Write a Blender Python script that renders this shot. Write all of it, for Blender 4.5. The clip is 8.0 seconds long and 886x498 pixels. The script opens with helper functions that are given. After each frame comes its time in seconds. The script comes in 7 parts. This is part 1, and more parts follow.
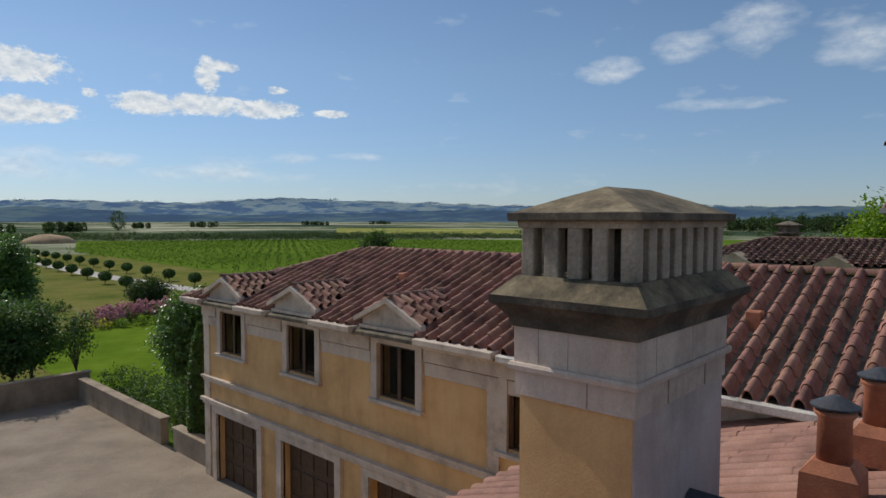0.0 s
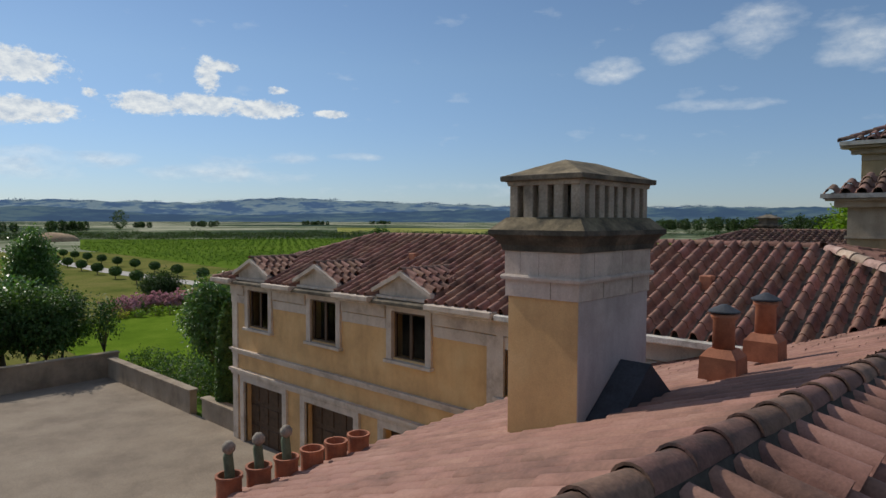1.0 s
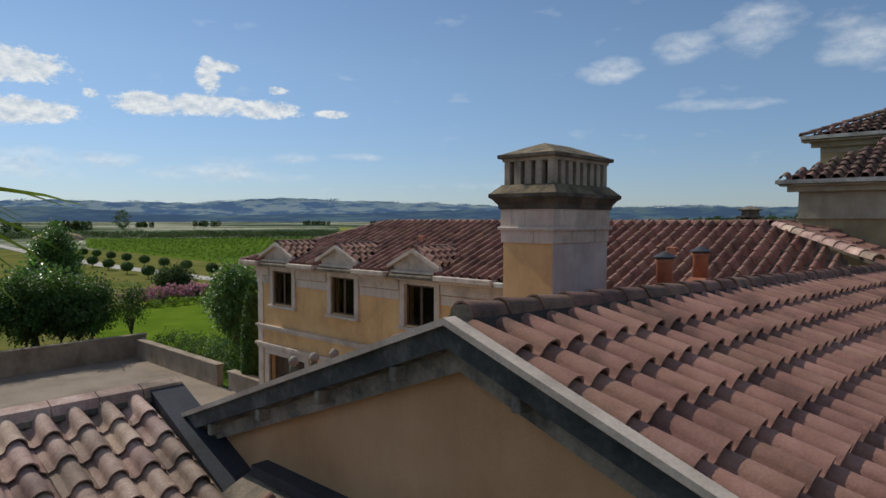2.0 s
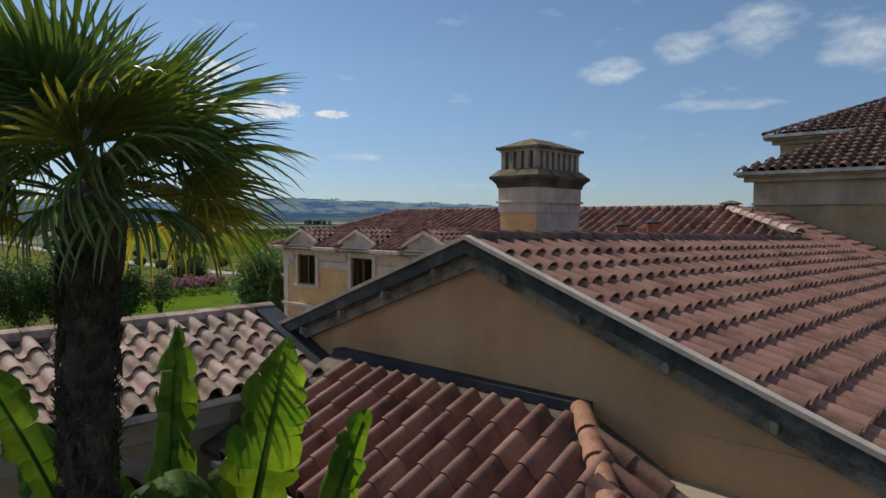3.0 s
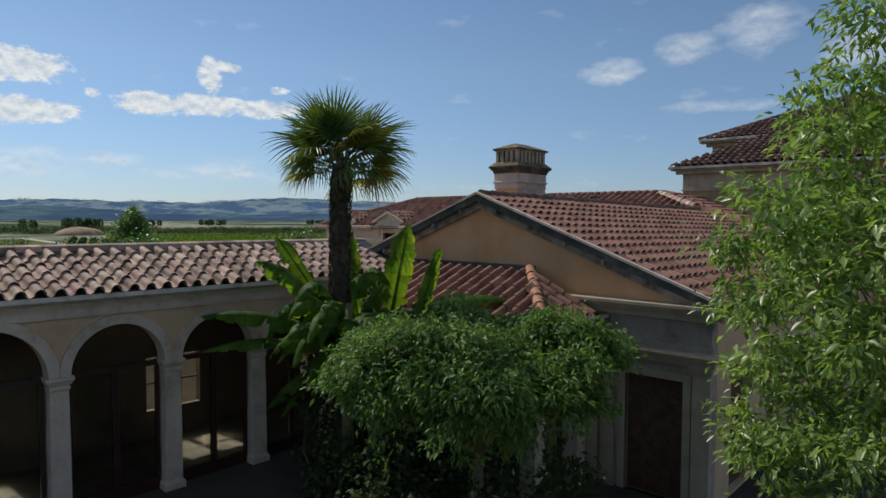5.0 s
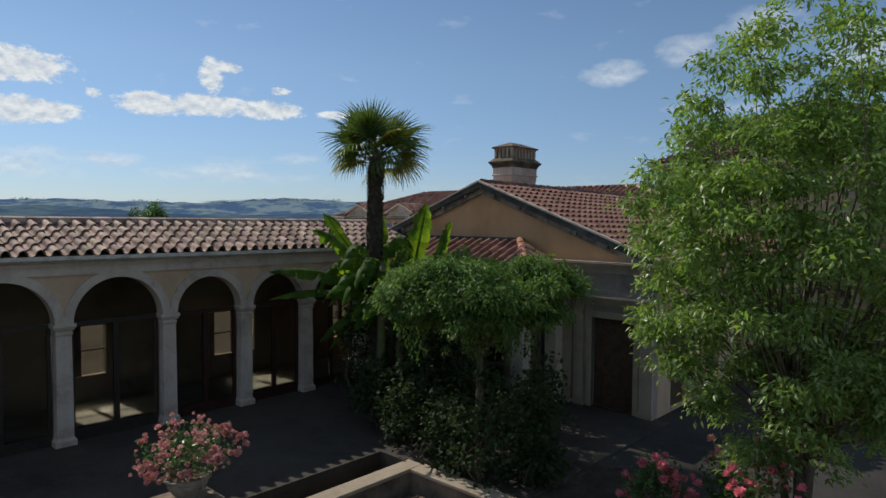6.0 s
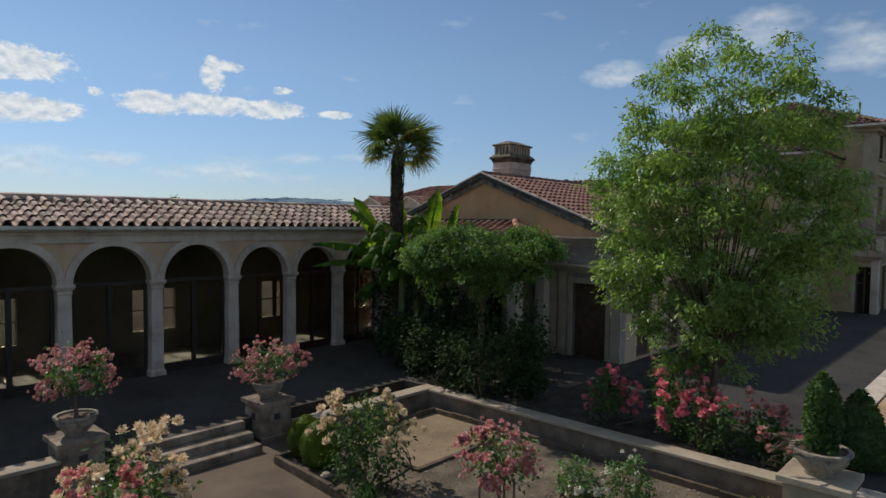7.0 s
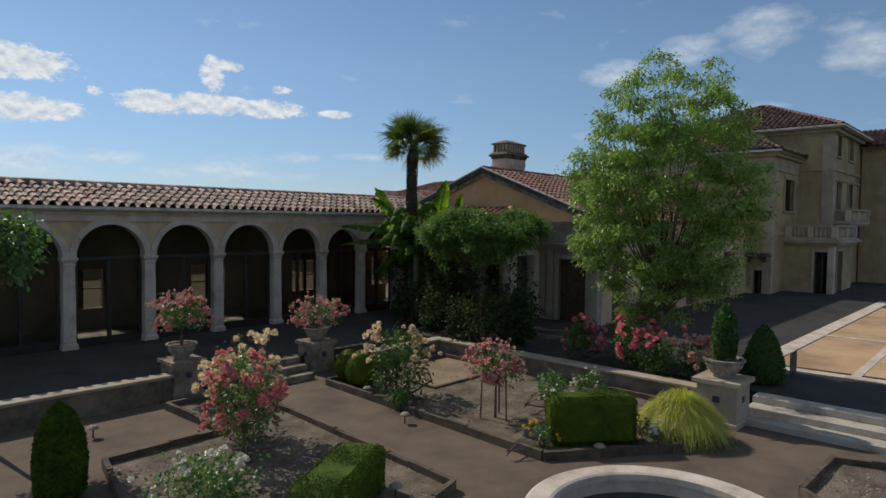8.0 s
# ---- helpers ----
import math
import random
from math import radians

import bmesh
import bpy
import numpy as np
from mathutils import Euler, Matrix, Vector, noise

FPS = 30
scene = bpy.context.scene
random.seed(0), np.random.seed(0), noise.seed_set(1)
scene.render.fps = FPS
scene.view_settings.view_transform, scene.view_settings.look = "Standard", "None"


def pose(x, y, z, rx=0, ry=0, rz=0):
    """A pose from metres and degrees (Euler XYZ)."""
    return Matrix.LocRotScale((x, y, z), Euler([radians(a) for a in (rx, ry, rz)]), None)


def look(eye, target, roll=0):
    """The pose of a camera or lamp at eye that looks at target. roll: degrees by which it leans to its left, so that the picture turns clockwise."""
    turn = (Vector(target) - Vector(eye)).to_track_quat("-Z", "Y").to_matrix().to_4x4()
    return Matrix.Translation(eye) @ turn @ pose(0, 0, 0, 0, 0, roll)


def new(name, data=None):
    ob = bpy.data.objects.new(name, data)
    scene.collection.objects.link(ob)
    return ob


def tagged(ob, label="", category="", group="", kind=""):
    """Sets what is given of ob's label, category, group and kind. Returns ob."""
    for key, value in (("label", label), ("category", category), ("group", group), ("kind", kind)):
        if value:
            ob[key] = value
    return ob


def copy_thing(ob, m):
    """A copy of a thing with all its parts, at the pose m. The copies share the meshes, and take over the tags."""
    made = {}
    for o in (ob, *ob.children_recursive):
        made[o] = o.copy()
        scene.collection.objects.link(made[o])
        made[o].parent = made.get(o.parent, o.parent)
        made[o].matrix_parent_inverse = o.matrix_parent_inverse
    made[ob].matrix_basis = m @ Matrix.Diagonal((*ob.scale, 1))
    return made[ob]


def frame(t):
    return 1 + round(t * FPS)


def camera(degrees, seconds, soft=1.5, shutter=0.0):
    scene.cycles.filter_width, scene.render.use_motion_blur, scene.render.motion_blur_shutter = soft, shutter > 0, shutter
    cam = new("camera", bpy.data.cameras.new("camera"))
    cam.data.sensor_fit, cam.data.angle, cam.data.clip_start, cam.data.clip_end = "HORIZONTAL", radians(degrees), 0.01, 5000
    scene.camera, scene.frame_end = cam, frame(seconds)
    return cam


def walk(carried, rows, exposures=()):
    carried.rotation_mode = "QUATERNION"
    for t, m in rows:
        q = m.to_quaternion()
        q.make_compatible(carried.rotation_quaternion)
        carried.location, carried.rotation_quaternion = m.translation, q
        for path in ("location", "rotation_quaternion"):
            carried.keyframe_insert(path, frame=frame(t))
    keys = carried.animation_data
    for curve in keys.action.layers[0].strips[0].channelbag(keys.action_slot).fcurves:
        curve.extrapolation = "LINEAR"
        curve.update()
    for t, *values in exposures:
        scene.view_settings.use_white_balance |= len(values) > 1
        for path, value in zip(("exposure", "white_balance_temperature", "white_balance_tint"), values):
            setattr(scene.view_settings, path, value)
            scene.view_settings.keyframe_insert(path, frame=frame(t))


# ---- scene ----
cam = camera(70.0, 8.0)
PATH = [
    (0, (8.796, -2.717, 8.134), (10.27, -1.368, 8.041), 0.1),
    (0.5, (7.889, -3.435, 7.943), (9.363, -2.086, 7.85), 0.2),
    (1, (6.953, -4.181, 7.721), (8.427, -2.833, 7.629), 0.2),
    (2.5, (3.834, -6.662, 7.002), (5.306, -5.312, 6.91), 0.1),
    (3, (2.501, -7.715, 6.774), (3.973, -6.364, 6.682), 0.2),
    (3.5, (1.034, -8.867, 6.596), (2.507, -7.517, 6.503), 0.2),
    (4, (-0.458, -10.034, 6.405), (1.015, -8.684, 6.312), 0.1),
    (4.5, (-2.003, -11.299, 6.145), (-0.532, -9.948, 6.055), 0.3),
    (5, (-3.546, -12.567, 5.913), (-2.075, -11.214, 5.823), 0.3),
    (6.5, (-8.097, -16.266, 5.072), (-6.628, -14.911, 4.986), 0.6),
    (7, (-9.566, -17.452, 4.802), (-8.098, -16.096, 4.715), 0.7),
    (7.5, (-11.108, -18.686, 4.544), (-9.64, -17.33, 4.457), 0.7),
    (8, (-12.684, -19.956, 4.29), (-11.215, -18.601, 4.201), 0.7),
]
walk(cam, [(t, look(eye, target, roll)) for t, eye, target, roll in PATH])

# ---- world and sun ----
SKY_TINT = (0.91, 0.97, 1.03, 1)
SUN_EL, SUN_AZ = radians(42.5), radians(-4)   # height over the horizon; turn from +y towards +x
world = bpy.data.worlds.new("sky")
scene.world = world
world.use_nodes = True
wn, wl = world.node_tree.nodes, world.node_tree.links
wn.clear()
sky = wn.new("ShaderNodeTexSky")
sky.sky_type, sky.sun_disc = "NISHITA", False
sky.sun_elevation, sky.sun_rotation = SUN_EL, SUN_AZ
sky.air_density, sky.dust_density, sky.ozone_density = 1.0, 0.1, 2.0
bg = wn.new("ShaderNodeBackground")
bg.inputs["Strength"].default_value = 0.099
wout = wn.new("ShaderNodeOutputWorld")


def calc(op, a, b=None, clamp=False):
    m = wn.new("ShaderNodeMath")
    m.operation, m.use_clamp = op, clamp
    for i, q in enumerate((a, b)):
        if q is None:
            continue
        if isinstance(q, (int, float)):
            m.inputs[i].default_value = q
        else:
            wl.new(q, m.inputs[i])
    return m.outputs[0]


wtc = wn.new("ShaderNodeTexCoord")
axes = wn.new("ShaderNodeSeparateXYZ")
wl.new(wtc.outputs["Generated"], axes.inputs[0])
bearing = calc("MULTIPLY", calc("ARCTAN2", axes.outputs[0], axes.outputs[1]), 57.2958)
height = calc("MULTIPLY", calc("ARCSINE", axes.outputs[2]), 57.2958)


def bank(blobs):
    """Where clouds gather: (bearing, height, half width, half height, weight) in degrees."""
    total = None
    for a, e, sa, se, w in blobs:
        q = calc("ADD", calc("POWER", calc("DIVIDE", calc("SUBTRACT", bearing, a), sa), 2), calc("POWER", calc("DIVIDE", calc("SUBTRACT", height, e), se), 2))
        f = calc("MULTIPLY", calc("MAXIMUM", calc("SUBTRACT", 1.0, q), 0.0), w)
        total = f if total is None else calc("MAXIMUM", total, f)
    return total


def cloud_noise(sx, sy, detail, rough, drop=0.0):
    c = wn.new("ShaderNodeCombineXYZ")
    wl.new(calc("MULTIPLY", bearing, sx), c.inputs[0])
    wl.new(calc("MULTIPLY", calc("ADD", height, drop), sy), c.inputs[1])
    t = wn.new("ShaderNodeTexNoise")
    t.inputs["Scale"].default_value, t.inputs["Detail"].default_value, t.inputs["Roughness"].default_value = 1.0, detail, rough
    wl.new(c.outputs[0], t.inputs["Vector"])
    return t.outputs["Fac"]


fluff = cloud_noise(0.8, 1.25, 11, 0.68)
under = cloud_noise(0.8, 1.25, 6, 0.6, -0.45)
wisp = cloud_noise(0.24, 0.6, 8, 0.55)
heaps = bank(((12.6, 11.3, 6.4, 1.8, 1), (13.2, 8.1, 6.4, 1.35, 1), (27.3, 11.9, 1.4, 1.9, 0.9), (28.6, 12.7, 1.6, 0.7, 0.9), (22.6, 9.3, 3.6, 1.3, 1), (27.0, 9.5, 4.6, 1.2, 1), (31.8, 9.4, 4.0, 1.1, 0.95), (37.6, 9.2, 2.0, 0.5, 0.9), (33.0, 11.0, 1.2, 0.5, 0.8), (18.6, 9.8, 0.8, 0.6, 0.7)))
veils = bank(((62.3, 12.7, 3.4, 1.5, 1), (68.0, 14.2, 3.6, 1.6, 0.95), (73.6, 15.4, 4.0, 2.4, 0.9), (80.5, 13.4, 4.0, 3.0, 0.8), (70.5, 9.4, 6.5, 0.7, 0.9), (19.5, 4.8, 5.5, 0.8, 0.75), (31.0, 5.2, 6.0, 0.8, 0.6), (39.8, 5.5, 2.8, 0.5, 0.85), (10.5, 7.3, 3.4, 0.9, 0.9), (13.0, 4.2, 9.0, 1.6, 0.85), (29.0, 3.9, 9.0, 1.2, 0.7), (52, 3.4, 12, 1.0, 0.35)))
# unseen cloud past the bearings and heights named above, added to fill the shade
past = calc("MAXIMUM", calc("MULTIPLY", calc("SUBTRACT", height, 26.0), 0.08, True), calc("MULTIPLY", calc("SUBTRACT", calc("ABSOLUTE", calc("SUBTRACT", bearing, 47.0)), 48.0), 0.06, True))
open_sky = cloud_noise(0.045, 0.07, 9, 0.6)
fill_cloud = calc("MULTIPLY", calc("MULTIPLY", calc("SUBTRACT", open_sky, 0.46), 5.0, True), past)
heap = calc("MULTIPLY", calc("ADD", calc("SUBTRACT", fluff, 0.70), calc("MULTIPLY", heaps, 0.56)), 5.5, True)
veil = calc("MULTIPLY", calc("MULTIPLY", calc("ADD", calc("SUBTRACT", wisp, 0.62), calc("MULTIPLY", veils, 0.45)), 2.3, True), 0.6)
cover = calc("MAXIMUM", calc("MAXIMUM", calc("MULTIPLY", heap, 0.94), veil), calc("MULTIPLY", fill_cloud, 0.8))
tint = wn.new("ShaderNodeMix")
tint.data_type, tint.blend_type = "RGBA", "MULTIPLY"
tint.inputs["Factor"].default_value = 1.0
low = wn.new("ShaderNodeMix")
low.data_type = "RGBA"
low.inputs["A"].default_value, low.inputs["B"].default_value = (0.56, 0.68, 0.98, 1), SKY_TINT
wl.new(calc("MULTIPLY", calc("ADD", height, 1.0), 0.07, True), low.inputs["Factor"])
wl.new(low.outputs["Result"], tint.inputs["B"])
wl.new(sky.outputs[0], tint.inputs["A"])
shade = wn.new("ShaderNodeMix")
shade.data_type = "RGBA"
shade.inputs["A"].default_value = (5.3, 6.2, 7.4, 1)
shade.inputs["B"].default_value = (9.2, 9.5, 9.5, 1)
wl.new(calc("ADD", calc("MULTIPLY", calc("SUBTRACT", fluff, under), 2.6), 0.62, True), shade.inputs["Factor"])
lay = wn.new("ShaderNodeMix")
lay.data_type = "RGBA"
wl.new(cover, lay.inputs["Factor"])
wl.new(tint.outputs["Result"], lay.inputs["A"])
wl.new(shade.outputs["Result"], lay.inputs["B"])
wl.new(lay.outputs["Result"], bg.inputs[0])
wl.new(bg.outputs[0], wout.inputs[0])
sun = new("sun", bpy.data.lights.new("sun", "SUN"))
sun.data.energy, sun.data.angle, sun.data.color = 3.7, radians(0.53), (1.0, 0.93, 0.82)
sun.matrix_world = look((0, 0, 0), (-math.sin(SUN_AZ) * math.cos(SUN_EL), -math.cos(SUN_AZ) * math.cos(SUN_EL), -math.sin(SUN_EL)))
scene.view_settings.exposure = -0.2


# ---- materials ----
def mat(name, base, rough=0.8, dark=None, light=None, scale=3.0, fine=40.0, bump=0.3, spread=0.0, bump_dist=0.01, metal=0.0, translucent=0.0, spec=0.3, obj=False, through_tint=(1.35, 1.5, 0.55), sharp=1.0, grain=0.55, streak=0.0, steep=1.0):
    """A surface with broad stains, fine grain, relief and, with spread, a tone of its own for each piece."""
    m = bpy.data.materials.new(name)
    m.use_nodes = True
    n, l = m.node_tree.nodes, m.node_tree.links
    b = n["Principled BSDF"]
    out = n["Material Output"]
    b.inputs["Roughness"].default_value = rough
    b.inputs["Metallic"].default_value = metal
    b.inputs["Specular IOR Level"].default_value = spec
    geo = n.new("ShaderNodeNewGeometry")
    tc = n.new("ShaderNodeTexCoord")
    where = tc.outputs["Object"] if obj else geo.outputs["Position"]
    if steep != 1.0:                         # patches drawn out along the slope, not up it
        squash = n.new("ShaderNodeVectorMath")
        squash.operation = "MULTIPLY"
        squash.inputs[1].default_value = (1.0, 1.0, steep)
        l.new(where, squash.inputs[0])
        where = squash.outputs[0]
    dark = dark or tuple(c * 0.6 for c in base)
    light = light or tuple(min(1, c * 1.25) for c in base)
    big = n.new("ShaderNodeTexNoise")
    big.inputs["Scale"].default_value, big.inputs["Detail"].default_value, big.inputs["Roughness"].default_value = scale, 6, 0.65
    small = n.new("ShaderNodeTexNoise")
    small.inputs["Scale"].default_value, small.inputs["Detail"].default_value = fine, 4
    l.new(where, big.inputs["Vector"])
    l.new(where, small.inputs["Vector"])
    ramp = n.new("ShaderNodeValToRGB")
    e = ramp.color_ramp.elements
    e[0].position, e[0].color = 0.5 - 0.18 * sharp, (*dark, 1)
    e[1].position, e[1].color = 0.5 + 0.2 * sharp, (*light, 1)
    mid = e.new(0.5)
    mid.color = (*base, 1)
    l.new(big.outputs["Fac"], ramp.inputs[0])
    mul = n.new("ShaderNodeMix")
    mul.data_type, mul.blend_type = "RGBA", "MULTIPLY"
    mul.inputs["Factor"].default_value = grain
    grey = n.new("ShaderNodeMapRange")
    grey.inputs[1].default_value, grey.inputs[2].default_value, grey.inputs[3].default_value, grey.inputs[4].default_value = 0.25, 0.75, 0.55, 1.3
    l.new(small.outputs["Fac"], grey.inputs[0])
    l.new(ramp.outputs[0], mul.inputs["A"])
    l.new(grey.outputs[0], mul.inputs["B"])
    colour = mul.outputs["Result"]
    if streak:                               # rain streaks running down
        sep = n.new("ShaderNodeVectorMath")
        sep.operation = "MULTIPLY"
        sep.inputs[1].default_value = (2.0, 2.0, 0.4)
        l.new(where, sep.inputs[0])
        run = n.new("ShaderNodeTexNoise")
        run.inputs["Scale"].default_value, run.inputs["Detail"].default_value, run.inputs["Roughness"].default_value = 1.0, 7, 0.7
        l.new(sep.outputs[0], run.inputs["Vector"])
        amount = n.new("ShaderNodeMapRange")
        amount.inputs[1].default_value, amount.inputs[2].default_value, amount.inputs[3].default_value, amount.inputs[4].default_value = 0.33, 0.62, 1 - streak, 1.0
        l.new(run.outputs["Fac"], amount.inputs[0])
        wash = n.new("ShaderNodeMix")
        wash.data_type, wash.blend_type = "RGBA", "MULTIPLY"
        wash.inputs["Factor"].default_value = 1.0
        l.new(colour, wash.inputs["A"])
        l.new(amount.outputs[0], wash.inputs["B"])
        colour = wash.outputs["Result"]
    if spread:
        info = n.new("ShaderNodeObjectInfo")
        add = n.new("ShaderNodeMath")
        add.operation = "ADD"
        frac = n.new("ShaderNodeMath")
        frac.operation = "FRACT"
        l.new(info.outputs["Random"], add.inputs[0])
        l.new(geo.outputs["Random Per Island"], add.inputs[1])
        l.new(add.outputs[0], frac.inputs[0])
        hsv = n.new("ShaderNodeHueSaturation")
        val = n.new("ShaderNodeMapRange")
        val.inputs[3].default_value, val.inputs[4].default_value = 1 - spread, 1 + spread
        hue = n.new("ShaderNodeMapRange")
        hue.inputs[3].default_value, hue.inputs[4].default_value = 0.5 - spread * 0.05, 0.5 + spread * 0.05
        twist = n.new("ShaderNodeMath")
        twist.operation = "MULTIPLY"
        twist.inputs[1].default_value = 7.31
        frac2 = n.new("ShaderNodeMath")
        frac2.operation = "FRACT"
        l.new(frac.outputs[0], val.inputs[0])
        l.new(frac.outputs[0], twist.inputs[0])
        l.new(twist.outputs[0], frac2.inputs[0])
        l.new(frac2.outputs[0], hue.inputs[0])
        l.new(val.outputs[0], hsv.inputs["Value"])
        l.new(hue.outputs[0], hsv.inputs["Hue"])
        l.new(colour, hsv.inputs["Color"])
        colour = hsv.outputs[0]
    l.new(colour, b.inputs["Base Color"])
    if bump:
        bm_ = n.new("ShaderNodeBump")
        bm_.inputs["Strength"].default_value, bm_.inputs["Distance"].default_value = bump, bump_dist
        l.new(small.outputs["Fac"], bm_.inputs["Height"])
        l.new(bm_.outputs[0], b.inputs["Normal"])
    if translucent:
        t = n.new("ShaderNodeBsdfTranslucent")
        bright = n.new("ShaderNodeMix")
        bright.data_type, bright.blend_type = "RGBA", "MULTIPLY"
        bright.inputs["Factor"].default_value = 1.0
        bright.inputs["B"].default_value = (*through_tint, 1)
        l.new(colour, bright.inputs["A"])
        l.new(bright.outputs["Result"], t.inputs["Color"])
        mix = n.new("ShaderNodeMixShader")
        mix.inputs[0].default_value = translucent
        l.new(b.outputs[0], mix.inputs[1])
        l.new(t.outputs[0], mix.inputs[2])
        l.new(mix.outputs[0], out.inputs["Surface"])
    return m


def glass_mat(name="window_glass", tint=(0.6, 0.63, 0.62)):
    m = bpy.data.materials.new(name)
    m.use_nodes = True
    b = m.node_tree.nodes["Principled BSDF"]
    b.inputs["Base Color"].default_value = (*tint, 1)
    b.inputs["Roughness"].default_value = 0.02
    b.inputs["Transmission Weight"].default_value = 1.0
    b.inputs["IOR"].default_value = 1.18
    return m


TILE = mat("terracotta_tile", (0.255, 0.132, 0.097), 0.75, dark=(0.125, 0.072, 0.058), light=(0.33, 0.19, 0.145), scale=2.2, fine=55, bump=0.3, spread=0.24, grain=0.35, spec=0.2)
TILE_GREY = mat("weathered_clay_tile", (0.39, 0.265, 0.205), 0.75, dark=(0.19, 0.13, 0.105), light=(0.54, 0.41, 0.335), scale=2.6, fine=55, bump=0.35, spread=0.4)
TILE_DARK = mat("aged_brown_tile", (0.165, 0.098, 0.075), 0.8, dark=(0.07, 0.045, 0.038), light=(0.27, 0.16, 0.11), scale=2.2, fine=55, bump=0.35, spread=0.4)
TILE_WING = mat("rosy_wing_tile", (0.285, 0.15, 0.112), 0.75, dark=(0.15, 0.084, 0.066), light=(0.36, 0.205, 0.158), scale=1.6, fine=55, bump=0.3, spread=0.13, grain=0.35, spec=0.2)
# Paler than TILE_WING: the sunlit slope's brightness is put into its colour.
TILE_BACK = mat("sunlit_slope_tile", (0.31, 0.165, 0.125), 0.75, dark=(0.19, 0.105, 0.08), light=(0.38, 0.22, 0.17), scale=1.2, fine=40, bump=0.3, spread=0.07, grain=0.35, spec=0.2)
TILE_RIDGE = mat("mossy_shaded_ridge_tile", (0.19, 0.105, 0.08), 0.8, dark=(0.075, 0.055, 0.045), light=(0.29, 0.165, 0.125), scale=2.6, fine=50, bump=0.4, spread=0.3)
RIDGE_MORTAR = mat("blackened_ridge_mortar", (0.05, 0.043, 0.036), 0.95, scale=3, fine=30, bump=0.6)
CLAY = mat("orange_clay", (0.40, 0.155, 0.085), 0.75, dark=(0.26, 0.10, 0.06), scale=4, fine=60, grain=0.3, streak=0.16)
HIP_CLAY = mat("pale_orange_hip_tile", (0.42, 0.205, 0.13), 0.75, scale=4, fine=60, spread=0.15)
STUCCO = mat("ochre_stucco", (0.66, 0.405, 0.185), 0.9, dark=(0.53, 0.33, 0.15), light=(0.73, 0.49, 0.24), scale=0.9, fine=70, bump=0.2, grain=0.22, streak=0.15)
STUCCO_WARM = mat("warm_brown_stucco", (0.58, 0.345, 0.18), 0.9, dark=(0.45, 0.26, 0.13), light=(0.63, 0.39, 0.22), scale=0.6, fine=70, bump=0.2, grain=0.2, streak=0.12)
STUCCO_PALE = mat("pale_ochre_stucco", (0.57, 0.405, 0.265), 0.9, dark=(0.44, 0.30, 0.19), light=(0.63, 0.465, 0.315), scale=0.7, fine=70, bump=0.2, grain=0.22, streak=0.16)
STONE = mat("cast_stone", (0.60, 0.495, 0.405), 0.85, dark=(0.41, 0.335, 0.27), light=(0.67, 0.58, 0.49), scale=1.8, fine=45, bump=0.3, grain=0.3, streak=0.2)
STONE_DARK = mat("lichened_stone", (0.125, 0.105, 0.078), 0.9, dark=(0.04, 0.037, 0.03), light=(0.26, 0.21, 0.15), scale=2.6, fine=45, bump=0.4)
GUTTER = mat("pale_metal_gutter", (0.56, 0.52, 0.46), 0.6, dark=(0.3, 0.27, 0.23), scale=2.0, fine=40, bump=0.1)
LEAD = mat("dark_flashing", (0.045, 0.05, 0.06), 0.6, scale=2, fine=30, bump=0.15)
WOOD = mat("dark_carved_wood", (0.085, 0.05, 0.03), 0.55, scale=5, fine=30, bump=0.4)
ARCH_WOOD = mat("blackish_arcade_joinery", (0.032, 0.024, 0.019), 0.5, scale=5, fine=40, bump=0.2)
FRAME_WOOD = mat("brown_window_wood", (0.10, 0.06, 0.04), 0.5, scale=5, fine=40, bump=0.2)
# Dark base colour makes the rooms behind windows look unlit.
DARK_ROOM = mat("unlit_room_plaster", (0.10, 0.085, 0.07), 0.9, scale=1, fine=30, bump=0.1)
PALE_FACE = mat("pale_streaked_face", (0.50, 0.42, 0.39), 0.9, dark=(0.40, 0.33, 0.30), light=(0.56, 0.48, 0.45), scale=1.2, fine=60, bump=0.2, grain=0.2, streak=0.22)
GLASS = glass_mat()
# Tint added to dim the bright yard seen through the back windows.
DIM_GLASS = glass_mat("dimming_window_glass", (0.36, 0.33, 0.27))
PALE_STONE = mat("pale_step_stone", (0.43, 0.38, 0.315), 0.85, dark=(0.26, 0.225, 0.185), light=(0.52, 0.46, 0.385), scale=1.4, fine=40, bump=0.25)
YARD_WALL = mat("brown_rendered_wall", (0.33, 0.26, 0.19), 0.92, dark=(0.21, 0.165, 0.12), light=(0.40, 0.325, 0.245), scale=0.8, fine=50, bump=0.3, grain=0.3, streak=0.2)
# Dark wall stone: the faces' shade is put into the colour.
WALL_SHADED = mat("shaded_wall_stone", (0.19, 0.15, 0.11), 0.95, dark=(0.08, 0.066, 0.05), light=(0.29, 0.235, 0.175), scale=2.0, fine=40, bump=0.5)
VILLA_STUCCO = mat("weathered_yellow_stucco", (0.43, 0.325, 0.185), 0.9, dark=(0.31, 0.225, 0.125), light=(0.50, 0.395, 0.24), scale=0.7, fine=70, bump=0.2, grain=0.22, streak=0.2)
VILLA_STONE = mat("buff_villa_stone", (0.42, 0.345, 0.255), 0.88, dark=(0.29, 0.23, 0.165), light=(0.49, 0.415, 0.32), scale=0.8, fine=40, bump=0.25, grain=0.25, streak=0.16)
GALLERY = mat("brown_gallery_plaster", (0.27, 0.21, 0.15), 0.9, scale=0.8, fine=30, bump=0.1)
